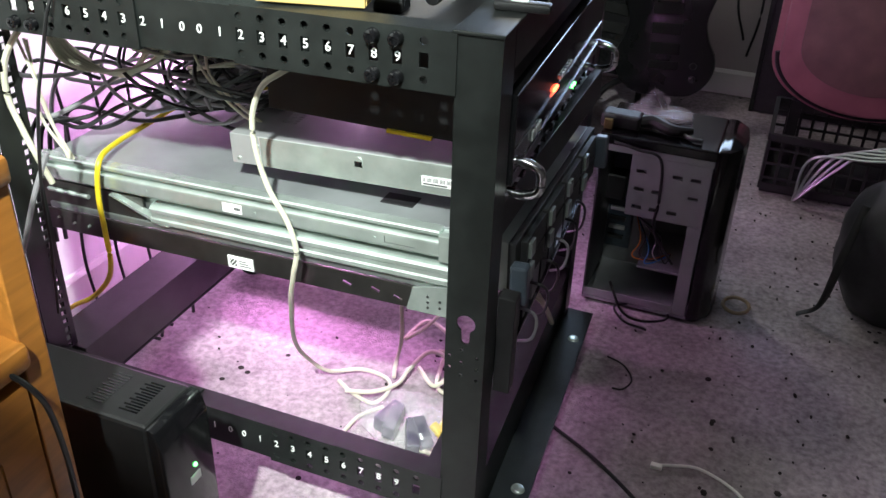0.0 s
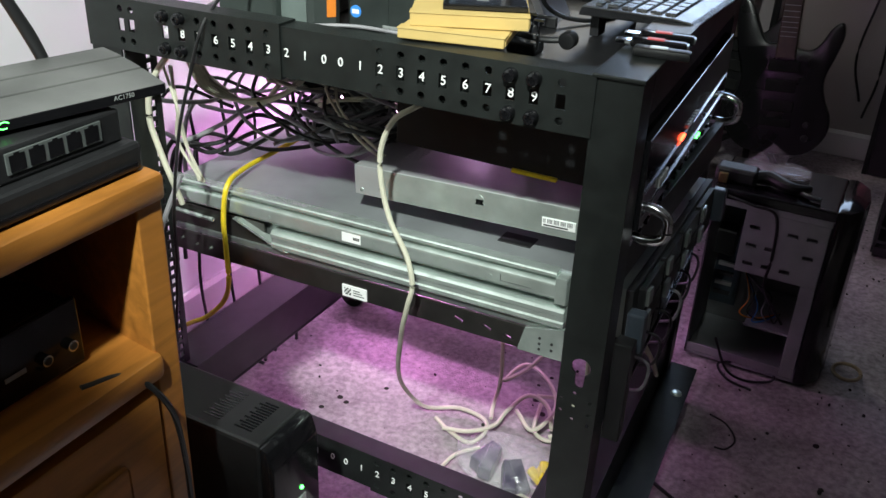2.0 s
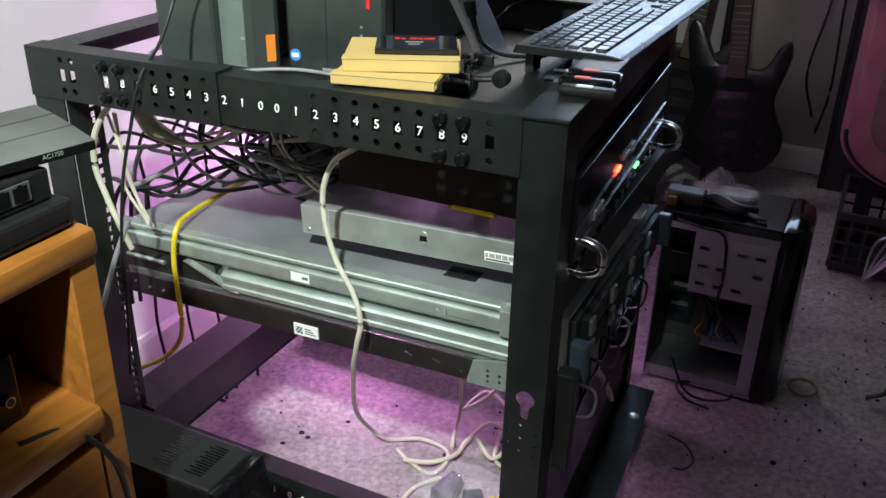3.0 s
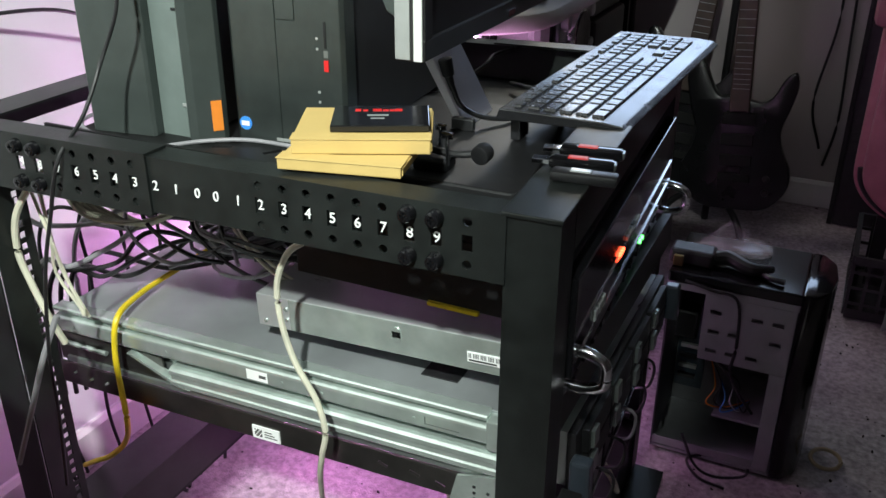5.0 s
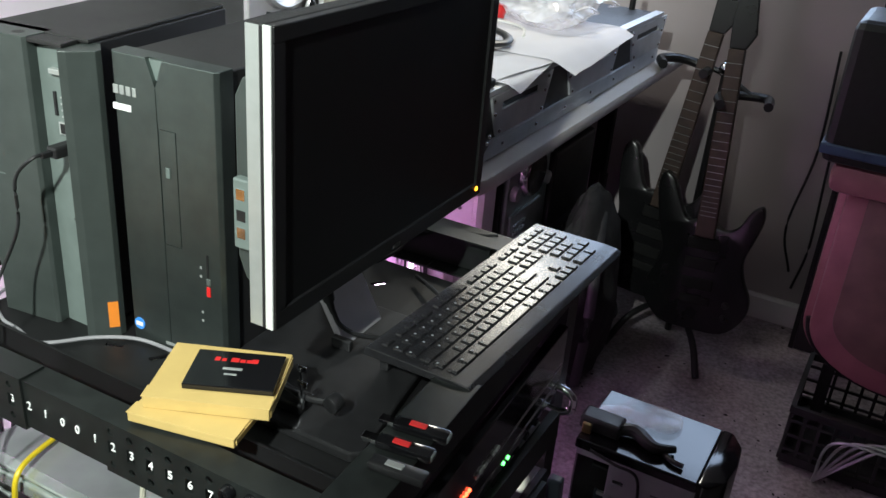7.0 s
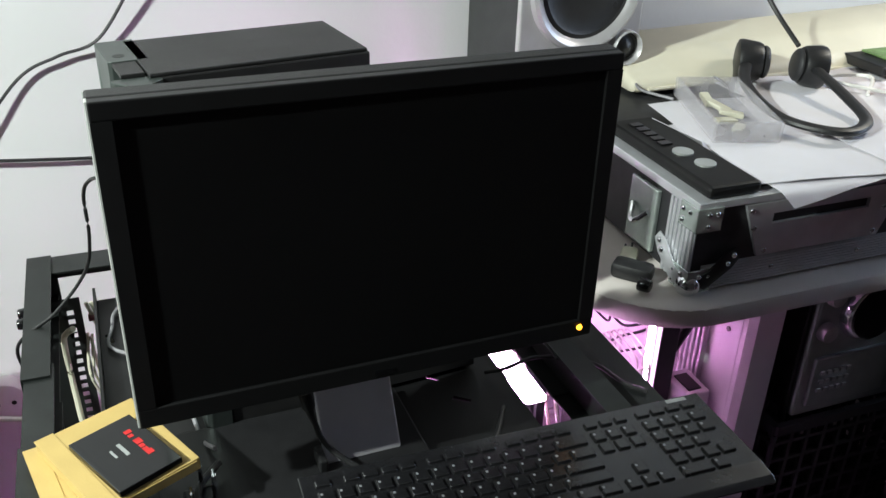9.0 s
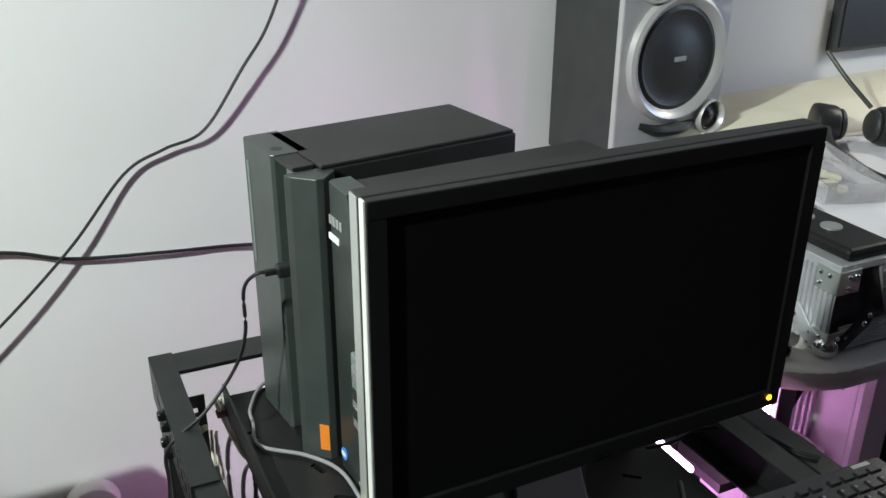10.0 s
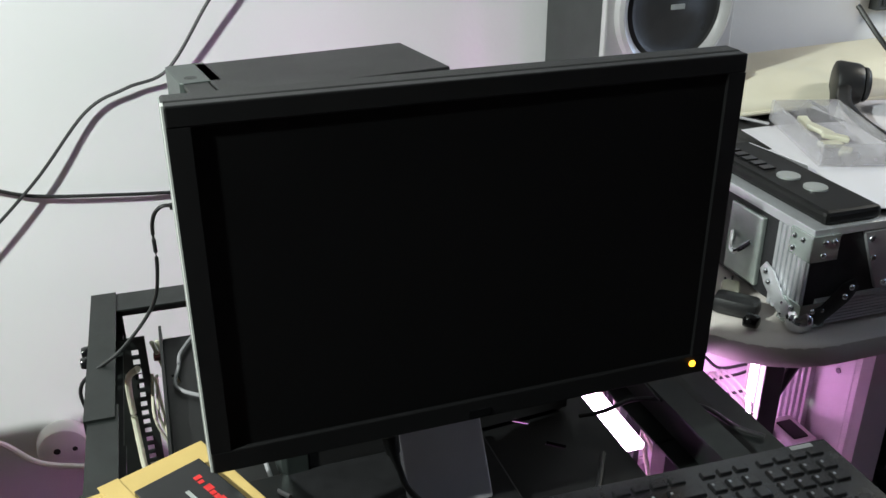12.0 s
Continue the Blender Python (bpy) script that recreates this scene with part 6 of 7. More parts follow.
def build_speaker():
    m = pose(-0.846, 0.934, 0.972, 0, 0, 6)
    s = thing("loudspeaker", None, "tall silver and black loudspeaker with a large woofer", "loudspeaker", m=m)

    def P(name, b, material, parent=s, label="", smooth=False):
        return part(name, b, material, parent, label, smooth, local=True)
    P("cabinet", bm_box(bmesh.new(), -0.17, 0.0, -0.126, 0.126, 0.0, 0.50, 0.003), "speaker_black", s, "black cabinet sides")
    b = bmesh.new()
    bm_box(b, 0.0, 0.014, -0.128, 0.128, 0.0, 0.502, 0.004)
    baf = P("front_baffle", b, "speaker_silver", s, "silver front")
    for y, z, r, dark in ((0.0, 0.188, 0.113, True), (-0.062, 0.335, 0.050, True), (0.058, 0.345, 0.056, True), (0.095, 0.072, 0.032, True), (0.0, 0.43, 0.04, True)):
        b = bmesh.new()
        n = 40
        prof = [(0.014, r), (0.026, r * 0.985), (0.030, r * 0.93), (0.026, r * 0.86), (0.020, r * 0.82), (0.018, r * 0.80)]
        rings = []
        for x, rr in prof:
            rings.append([b.verts.new((x, y + rr * math.cos(a), z + rr * math.sin(a))) for a in np.linspace(0, 2 * math.pi, n, endpoint=False)])
        for p, q in zip(rings, rings[1:]):
            for k in range(n):
                b.faces.new((p[k], p[(k + 1) % n], q[(k + 1) % n], q[k]))
        ring = P("ring", b, "speaker_silver", baf, "", True)
        b = bmesh.new()
        rings = []
        for x, rr in ((0.0185, r * 0.81), (0.021, r * 0.74), (0.0175, r * 0.66), (0.019, r * 0.45), (0.024, r * 0.22), (0.026, 0.001)):
            rings.append([b.verts.new((x, y + rr * math.cos(a), z + rr * math.sin(a))) for a in np.linspace(0, 2 * math.pi, n, endpoint=False)])
        for p, q in zip(rings, rings[1:]):
            for k in range(n):
                b.faces.new((p[k], p[(k + 1) % n], q[(k + 1) % n], q[k]))
        P("cone", b, "cone", ring, "black cone", True)
        if r < 0.06 and z > 0.3:
            for a in range(3):
                P("spoke", bm_box(bmesh.new(), 0.022, 0.027, -r * 0.8, r * 0.8, -0.002, 0.002, 0.0005, Matrix.Translation((0, y, z)) @ pose(0, 0, 0, 20 + 60 * a, 0, 0)), "speaker_silver", ring)
        elif r > 0.08:
            P("badge", bm_box(bmesh.new(), 0.0245, 0.0275, -0.013, 0.013, z - 0.004, z + 0.004, 0.0005), "silver", ring, "small silver badge")
    b = bmesh.new()
    bm_tube(b, [(0.012, -0.07, 0.075), (0.02, -0.03, 0.062), (0.02, 0.03, 0.060), (0.012, 0.06, 0.064)], [0.006, 0.011, 0.011, 0.006], 10)
    P("port_slot", b, "cone", baf, "", True)


M["speaker_black"] = mat("speaker_black", (0.03, 0.032, 0.032), 0.5, 0, 0.15, 30, 0.2, 600)
M["speaker_silver"] = mat("speaker_silver", (0.55, 0.54, 0.55), 0.35, 0.4, 0.05, 30)
M["cone"] = mat("speaker_cone", (0.02, 0.02, 0.02), 0.3, 0, 0.15, 60, 0.3, 900)
build_speaker()
# a dark picture panel on the far part of the west wall
s_ = thing("wall_panel", (-1.02, 1.62, 1.25), "large black panel hung on the white wall", "panel")
box("panel", -1.019, -0.995, 1.50, 2.10, 1.09, 1.75, "speaker_black", s_, 0.002)
box("panel_edge", -0.9948, -0.992, 1.51, 2.09, 1.10, 1.74, "black", s_, 0.001)


# ---- under the desk ----
def build_under_desk():
    s = thing("desktop_computer", (-0.7, 1.1, 0.0), "pale desktop computer case washed in purple light under the desk", "computer")
    box("case", -0.93, -0.425, 1.05, 1.11, 0.02, 0.780, "pale_case", s, 0.002)
    b = bmesh.new()
    bm_prism(b, [(-0.4245, 1.05), (-0.415, 1.05), (-0.405, 1.062), (-0.402, 1.11), (-0.4245, 1.11)], "z", 0.015, 0.783)
    part("front", b, "pale_case", s, "rounded pale front")
    for k in range(9):
        box("rib", -0.605 + k * 0.0125, -0.599 + k * 0.0125, 1.039, 1.0495, 0.30, 0.772, "pale_case", s, 0.001)
    b = bmesh.new()
    bm_cyl(b, (-0.455, 1.05, 0.675), (-0.455, 1.048, 0.675), 0.0045, seg=12)
    part("screw", b, "black", s)
    for x in (-0.88, -0.47):
        box("foot", x - 0.02, x + 0.02, 1.055, 1.105, 0.0, 0.02, "black", s)
    # pale narrow box beside it
    s = thing("storage_box", (-0.47, 0.985, 0.0), "narrow pale storage box with a dark slot under the desk", "box")
    bx = box("body", -0.515, -0.445, 0.98, 1.03, 0.0, 0.56, "pale_case", s, 0.004)
    box("slot", -0.500, -0.455, 0.992, 1.018, 0.56, 0.563, "black", bx, 0.001)
    for pts in ([(-0.804, 0.888, 0.449), (-0.691, 0.956, 0.511), (-0.623, 0.956, 0.573), (-0.572, 0.956, 0.614), (-0.538, 0.956, 0.644)], [(-0.781, 0.888, 0.426), (-0.669, 0.956, 0.505), (-0.602, 0.956, 0.555), (-0.537, 0.956, 0.607)], [(-0.758, 0.933, 0.607), (-0.675, 0.956, 0.578), (-0.657, 0.956, 0.599), (-0.611, 0.956, 0.604), (-0.544, 0.961, 0.652)]):
        cable("black_lead", pts, 0.0026, "black", "thin black lead strung under the desk", group="leads under the desk")
    # small white wire cage
    s = thing("wire_cage", (-0.50, 0.88, 0.545), "small white wire cage on a shelf bracket under the desk", "cage")
    for k in range(6):
        b = bmesh.new()
        y = 0.848 + k * 0.0115
        bm_tube(b, [(-0.545, y, 0.566), (-0.545, y, 0.640), (-0.530, y, 0.656), (-0.475, y, 0.650), (-0.460, y, 0.636), (-0.455, y, 0.566)], 0.0019, 6, 4)
        part("wire", b, "white_cable", s, "", True)
    for z in (0.57, 0.602, 0.628):
        b = bmesh.new()
        bm_tube(b, [(-0.4565, 0.846, z), (-0.4565, 0.907, z)], 0.0019, 6, 2)
        part("cross_wire", b, "white_cable", s, "", True)
    box("bracket", -0.70, -0.445, 0.80, 0.918, 0.545, 0.563, "rack", s, 0.001)
    box("bracket_post", -0.62, -0.58, 0.85, 0.89, 0.0, 0.5445, "rack", s, 0.001)
    s = thing("lead_coil", (-0.60, 0.86, 0.563), "coiled pale lead lying on the bracket under the desk", "cable")
    b = bmesh.new()
    bm_tube(b, [(-0.605 + (0.042 + 0.004 * math.sin(a * 2.3)) * math.cos(a), 0.86 + 0.042 * math.sin(a), 0.569 + 0.0011 * a) for a in np.linspace(0, 26, 60)], 0.0034, 7, 3)
    part("coil", b, "ivory", s, "", True)
    # lamp bars that give the purple light
    for x0, x1, y0, y1, z0, z1, label in ((-0.68, -0.40, 0.70, 0.715, 0.30, 0.31, "glowing purple led bar behind the rack"), (-0.93, -0.70, 0.80, 0.815, 0.40, 0.415, "glowing purple led bar near the wall")):
        s = thing("led_bar", ((x0 + x1) / 2, (y0 + y1) / 2, z0), label, "lamp", "purple led bars")
        box("tube", x0, x1, y0, y1, z0, z1, "purple_glow", s, 0.003)
        for x in (x0 + 0.02, x1 - 0.02):
            box("bracket", x - 0.006, x + 0.006, y0 + 0.004, y1 - 0.004, 0.0, z0 - 0.0005, "rack", s)
    s = thing("led_bar", (-0.42, 0.655, 0.68), "glowing purple led bar under the edge of the rack shelf", "lamp", "purple led bars")
    box("tube", -0.51, -0.375, 0.640, 0.672, 0.680, 0.690, "bright_glow", s, 0.003)
    for x in (-0.50, -0.385):
        box("bracket", x - 0.004, x + 0.004, 0.660, 0.668, 0.0, 0.6795, "rack", s)
    cable("black_lead", [(-0.35, 0.56, 0.775), (-0.322, 0.575, 0.797), (-0.324, 0.616, 0.803), (-0.305, 0.657, 0.806), (-0.278, 0.685, 0.806), (-0.24, 0.70, 0.803), (-0.215, 0.72, 0.802)], 0.0028, "black", "thin black lead arching over the gap behind the rack")
    # lamp strip
    s = thing("led_strip", (-0.5, 0.92, 0.0), "glowing pinkish white led strip beside the desk leg", "lamp")
    box("strip", -0.497, -0.489, 0.925, 0.931, 0.50, 0.790, "glow", s, 0.001)
    box("backing", -0.505, -0.4975, 0.922, 0.934, 0.0, 0.793, "white_cable", s, 0.001)
    # stereo on a crate
    s = thing("stereo_unit", (-0.55, 1.28, 0.5), "silver and black stereo with a round dial, standing on a crate", "stereo")
    box("body", -0.76, -0.42, 1.18, 1.42, 0.49, 0.785, "black", s, 0.004)
    fr = box("front", -0.42, -0.405, 1.182, 1.418, 0.492, 0.783, "steel_dark", s, 0.006)
    b = bmesh.new()
    bm_cyl(b, (-0.405, 1.29, 0.70), (-0.385, 1.29, 0.70), 0.062, 0.056, 32, 0.004)
    d = part("dial_ring", b, "chrome", fr, "chrome dial ring", True)
    b = bmesh.new()
    bm_cyl(b, (-0.386, 1.29, 0.70), (-0.382, 1.29, 0.70), 0.050, seg=32)
    part("dial_face", b, "gloss", d)
    for y, z in ((1.205, 0.67), (1.205, 0.74), (1.38, 0.66), (1.38, 0.74)):
        b = bmesh.new()
        bm_cyl(b, (-0.405, y, z), (-0.388, y, z), 0.018, 0.016, 20, 0.003)
        part("knob", b, "silver", fr, "", True)
    box("cassette_panel", -0.406, -0.398, 1.20, 1.37, 0.515, 0.615, "steel_dark", fr, 0.003)
    for k in range(3):
        for j in range(5):
            box("button", -0.3985, -0.395, 1.215 + j * 0.014, 1.223 + j * 0.014, 0.545 + k * 0.018, 0.552 + k * 0.018, "silver", fr)
    s = thing("black_toolbox", (-0.55, 1.55, 0.6), "black plastic toolbox with a blue tool on it, beside the stereo", "toolbox")
    box("box", -0.74, -0.40, 1.44, 1.72, 0.49, 0.70, "black", s, 0.01)
    box("lid", -0.73, -0.41, 1.45, 1.71, 0.7005, 0.745, "black", s, 0.01)
    b = bmesh.new()
    bm_tube(b, [(-0.43, 1.46, 0.754), (-0.45, 1.52, 0.754), (-0.46, 1.57, 0.754)], [0.007, 0.009, 0.006], 10)
    part("tool_grip", b, "blue2", s, "pale blue grip", True)
    lattice_crate("storage_crate", (-0.58, 1.30, 0.0), 0.36, 0.30, 0.485, "black lattice storage crate under the stereo")
    lattice_crate("storage_crate", (-0.58, 1.60, 0.0), 0.34, 0.28, 0.485, "black lattice storage crate under the toolbox")
    # black board bridging the gap behind the rack
    s = thing("side_shelf", (-0.3, 0.69, 0.0), "narrow black shelf board standing close behind the rack", "shelf")
    b = bmesh.new()
    bm_prism(b, [(0.690, 0.775), (0.690, 0.790), (0.700, 0.798), (0.735, 0.798), (0.735, 0.775)], "x", -0.50, -0.09, 0.001)
    part("board", b, "rack", s)
    for x in (-0.48, -0.11):
        box("leg", x - 0.01, x + 0.01, 0.70, 0.725, 0.0, 0.7745, "rack", s)
    # leads heaped under the desk
    rnd = random.Random(9)
    b = bmesh.new()
    for k in range(26):
        cx, cy, cz = -0.62 + rnd.uniform(-0.2, 0.25), 0.82 + rnd.uniform(-0.06, 0.05), 0.05 + rnd.uniform(0, 0.4)
        pts = [(cx + 0.09 * math.cos(a * 1.7 + k) + rnd.uniform(-0.01, 0.01), cy + 0.05 * math.sin(a * 1.3 + k), cz + 0.04 * math.sin(a + k)) for a in range(7)]
        bm_tube(b, pts, 0.004, 6, 5)
    tagged(part("cable_tangle", b, "ivory", None, "", True), "heap of pale leads in purple light under the desk", "cables", kind="stuff")


def lattice_crate(name, at, lx, ly, h, label):
    s = thing(name, at, label, "crate")
    def P(n, b):
        return part(n, b, "case_black", s, local=True)
    P("base", bm_box(bmesh.new(), -lx / 2, lx / 2, -ly / 2, ly / 2, 0, 0.008))
    for sx, sy in ((1, 0), (-1, 0), (0, 1), (0, -1)):
        b = bmesh.new()
        ln = ly if sx else lx
        def bar(u0, u1, z0, z1, t=0.004):
            if sx:
                bm_box(b, sx * lx / 2 - t, sx * lx / 2 + t, u0, u1, z0, z1)
            else:
                bm_box(b, u0, u1, sy * ly / 2 - t, sy * ly / 2 + t, z0, z1)
        bar(-ln / 2, ln / 2, h - 0.02, h, 0.006)
        bar(-ln / 2, ln / 2, 0.008, 0.028, 0.006)
        n = max(4, int(ln / 0.035))
        for k in range(n + 1):
            u = -ln / 2 + k * ln / n
            bar(u - 0.004, u + 0.004, 0.028, h - 0.02, 0.0035)
        m = int(h / 0.04)
        for k in range(1, m):
            bar(-ln / 2, ln / 2, k * h / m - 0.0035, k * h / m + 0.0035, 0.003)
        P("lattice_side", b)
    return s


M["pale_case"] = mat("pale_case", (0.62, 0.60, 0.62), 0.45, 0, 0.05, 15)
M["bright_glow"] = mat("bright_glow", (0.9, 0.8, 0.9), 0.4, emit=(1.0, 0.55, 1.0), strength=45)
M["purple_glow"] = mat("purple_glow", (0.8, 0.5, 0.9), 0.4, emit=(0.93, 0.38, 0.92), strength=185)
M["glow"] = mat("led_strip_glow", (0.9, 0.7, 0.9), 0.4, emit=(1.0, 0.52, 0.95), strength=60)
build_under_desk()


# ---- beyond the rack: open computer, guitars, seat, crate ----
def build_open_pc():
    s = thing("open_computer", (0.08, 0.91, 0.0), "open black computer tower with bare drive bays, on the carpet", "computer")
    x0, x1, y0, y1, h = -0.048, 0.178, 0.82, 1.00, 0.375
    t = 0.003
    box("bottom_plate", x0, x1, y0, y1, 0.004, 0.010, "pc_steel", s)
    box("far_panel", x0, x1, y1 - t, y1, 0.010, h, "pc_steel_dark", s)
    box("rear_panel", x0, x0 + t, y0, y1 - t, 0.010, h, "pc_steel_dark", s)
    top = box("top_cover", x0 - 0.004, x1 + 0.002, y0 - 0.006, y1 + 0.006, h, h + 0.022, "gloss", s, 0.004)
    box("top_frame", x0, x1, y0 - 0.001, y0 + 0.012, h - 0.014, h - 0.0005, "pc_steel", s)
    b = bmesh.new()
    bm_prism(b, [(x1 + 0.0005, y0 - 0.006), (x1 + 0.022, y0 - 0.006), (x1 + 0.046, y0 + 0.03), (x1 + 0.052, y0 + 0.09), (x1 + 0.046, y1 - 0.03), (x1 + 0.022, y1 + 0.006), (x1 + 0.0005, y1 + 0.006)], "z", 0.004, h + 0.024, 0.006)
    part("front_bezel", b, "gloss", s, "curved gloss black front", True)
    bay = box("drive_cage", 0.018, x1 - 0.002, y0 + 0.001, y0 + 0.006, 0.225, h - 0.015, "pc_steel", s, 0.001)
    c = bmesh.new()
    for k in range(4):
        for j in range(3):
            if (k + j) % 4 != 3:
                bm_box(c, 0.030 + k * 0.036, 0.050 + k * 0.036, y0 - 0.01, y0 + 0.02, 0.243 + j * 0.040, 0.251 + j * 0.040)
    cut(bay, _shift(c, s))
    box("cage_side", 0.018, 0.021, y0 + 0.006, y1 - 0.006, 0.225, h - 0.015, "pc_steel", s)
    box("cage_shelf", 0.060, x1 - 0.004, y0 + 0.002, y1 - 0.006, 0.105, 0.110, "pc_steel", s, 0.001)
    box("lower_frame", x1 - 0.03, x1 - 0.002, y0, y0 + 0.006, 0.011, 0.225, "pc_steel", s, 0.001)
    box("sill", x0, x1 - 0.031, y0, y0 + 0.005, 0.011, 0.030, "pc_steel", s, 0.001)
    box("main_board", x0 + 0.006, 0.015, y1 - 0.010, y1 - 0.004, 0.05, 0.31, "pcb_dark", s)
    box("cooler", -0.05, -0.005, y1 - 0.055, y1 - 0.0105, 0.19, 0.25, "black", s, 0.004)
    for k in range(4):
        box("card_slot", x0 + 0.012, 0.0, y1 - 0.018, y1 - 0.0105, 0.075 + k * 0.024, 0.083 + k * 0.024, "silver" if k % 2 else "black", s)
    for k, (mname, dz) in enumerate((("orange", 0.0), ("black", 0.008), ("blue", -0.012), ("grey_cable", 0.014), ("black", 0.02))):
        b = bmesh.new()
        bm_tube(b, [(0.03, 0.950, 0.16), (0.055 + 0.01 * k, 0.860, 0.150 + dz), (0.045 + 0.014 * k, 0.835, 0.125 + dz), (0.075 + 0.01 * k, 0.850, 0.112), (0.12, 0.890, 0.115)], 0.0015, 6)
        part("wire", b, mname, s, "", True)
    cable("black_lead", [(-0.02, 0.810, 0.385), (0.03, 0.805, 0.378), (0.075, 0.808, 0.365), (0.085, 0.808, 0.28), (0.082, 0.810, 0.22), (0.10, 0.825, 0.17), (0.13, 0.840, 0.12)], 0.003, "black", "thin black lead hanging over the open computer")
    # loose things on its top
    z = h + 0.0225
    s = thing("clear_package", (0.0, 0.910, z), "crumpled clear blister package on the open computer", "package")
    b = bmesh.new()
    bm_prism(b, [(-0.05, 0.88), (0.04, 0.875), (0.055, 0.95), (0.0, 0.965), (-0.045, 0.94)], "z", z + 0.001, z + 0.004)
    bm_prism(b, [(-0.03, z + 0.004), (0.045, z + 0.004), (0.065, z + 0.05), (0.03, z + 0.07)], "y", 0.92, 0.924)
    bm_prism(b, [(-0.03, z + 0.004), (0.045, z + 0.004), (0.04, z + 0.05), (-0.01, z + 0.04)], "y", 0.89, 0.894)
    part("shell", b, "blue_film", s)
    s = thing("black_gadget", (0.07, 0.890, z), "black jointed gadget lying on the open computer", "gadget")
    b = bmesh.new()
    bm_tube(b, [(0.0, 0.860, z + 0.012), (0.04, 0.875, z + 0.016), (0.085, 0.855, z + 0.012), (0.12, 0.875, z + 0.01)], [0.011, 0.014, 0.012, 0.007], 10)
    part("arm", b, "black", s, "", True)
    b = bmesh.new()
    bm_tube(b, [(0.09, 0.870, z + 0.006), (0.12, 0.845, z + 0.006), (0.145, 0.840, z + 0.006)], 0.005, 8)
    part("finger", b, "black", s, "", True)
    part("body", bm_box(bmesh.new(), -0.06, 0.02, 0.845, 0.89, z + 0.0005, z + 0.03, 0.006), "black", s)
    s = thing("plastic_disc", (0.05, 0.960, z), "round clear plastic disc on the open computer", "disc")
    b = bmesh.new()
    bm_cyl(b, (0.07, 0.955, z + 0.004), (0.07, 0.955, z + 0.012), 0.042, 0.040, 32, 0.002)
    part("disc", b, "blue_film", s, "", True)
    s = thing("gold_charm", (-0.03, 0.830, z), "small brassy box on the open computer", "box")
    part("case", bm_box(bmesh.new(), -0.050, -0.032, 0.835, 0.843, z + 0.0005, z + 0.022, 0.002), "brass", s)


M["pc_steel"] = mat("pc_steel", (0.40, 0.41, 0.43), 0.4, 0.7, 0.1, 20, 0.05, 300)
M["pc_steel_dark"] = mat("pc_steel_dark", (0.16, 0.165, 0.17), 0.5, 0.6, 0.1, 20)
M["pcb_dark"] = mat("dark_board", (0.02, 0.035, 0.05), 0.4, 0, 0.3, 80)
M["brass"] = mat("brass", (0.30, 0.22, 0.10), 0.35, 0.9, 0.1)
M["blue_film"] = film(0.08, 0.2)
build_open_pc()


def guitar(x, y, z, lean, tilt, s=1.0):
    """An electric guitar standing upright; lean: sideways, tilt: back, in degrees."""
    m = pose(x, y, z, -tilt, lean, 0) @ Matrix.Scale(s, 4)
    m = Matrix.Translation((x, y, z)) @ Euler((radians(-tilt), radians(lean), 0)).to_matrix().to_4x4()
    g = thing("electric_guitar", None, "black double-horned electric guitar resting upright in a stand", "guitar", "guitars by the wall", m=m)
    right = [(0.0, 0.0), (0.09, 0.008), (0.142, 0.06), (0.15, 0.12), (0.125, 0.18), (0.115, 0.235), (0.135, 0.30), (0.15, 0.36), (0.142, 0.40), (0.115, 0.385), (0.088, 0.335), (0.06, 0.315), (0.03, 0.32)]
    left = [(-0.03, 0.33), (-0.06, 0.33), (-0.085, 0.37), (-0.115, 0.44), (-0.145, 0.455), (-0.157, 0.41), (-0.14, 0.31), (-0.118, 0.235), (-0.128, 0.18), (-0.155, 0.12), (-0.145, 0.06), (-0.09, 0.008)]
    line = [(p.x, p.y) for p in smooth_line([(a, b, 0) for a, b in right + left + [(0.0, 0.0)]], 4)][:-1]
    b = bmesh.new()
    bm_prism(b, line, "y", -0.02, 0.02, 0.006)
    body = part("body", b, "guitar_black", g, "", True, local=True)
    for zz in (0.13, 0.19, 0.25):
        part("pickup", bm_box(bmesh.new(), -0.045, 0.045, -0.028, -0.0205, zz, zz + 0.035, 0.003), "dull_black", body, local=True)
    part("bridge", bm_box(bmesh.new(), -0.045, 0.045, -0.030, -0.0205, 0.085, 0.11, 0.003), "dull_black", body, local=True)
    b = bmesh.new()
    bm_prism(b, [(-0.028, 0.29), (0.028, 0.29), (0.022, 0.82), (-0.022, 0.82)], "y", -0.036, -0.012, 0.003)
    neck = part("neck", b, "fret_wood", g, "dark fretboard neck", local=True)
    for k in range(20):
        zz = 0.82 - 0.62 * (1 - 2 ** (-(k + 1) / 12)) * 1.1
        part("fret", bm_box(bmesh.new(), -0.0225, 0.0225, -0.0370, -0.0355, zz, zz + 0.0014), "steel_dark", neck, local=True)
    b = bmesh.new()
    bm_prism(b, [(-0.022, 0.82), (0.022, 0.82), (0.045, 0.86), (0.03, 1.0), (-0.01, 1.02), (-0.025, 0.9)], "y", -0.030, -0.014, 0.003)
    part("headstock", b, "guitar_black", g, local=True)
    for zz in (0.0,):
        for k in range(2):
            b = bmesh.new()
            bm_cyl(b, (0.09, -0.02, 0.06 + 0.04 * k), (0.09, -0.032, 0.06 + 0.04 * k), 0.011, 0.009, 16, 0.002)
            part("knob", b, "black", body, "", True, local=True)
    return g


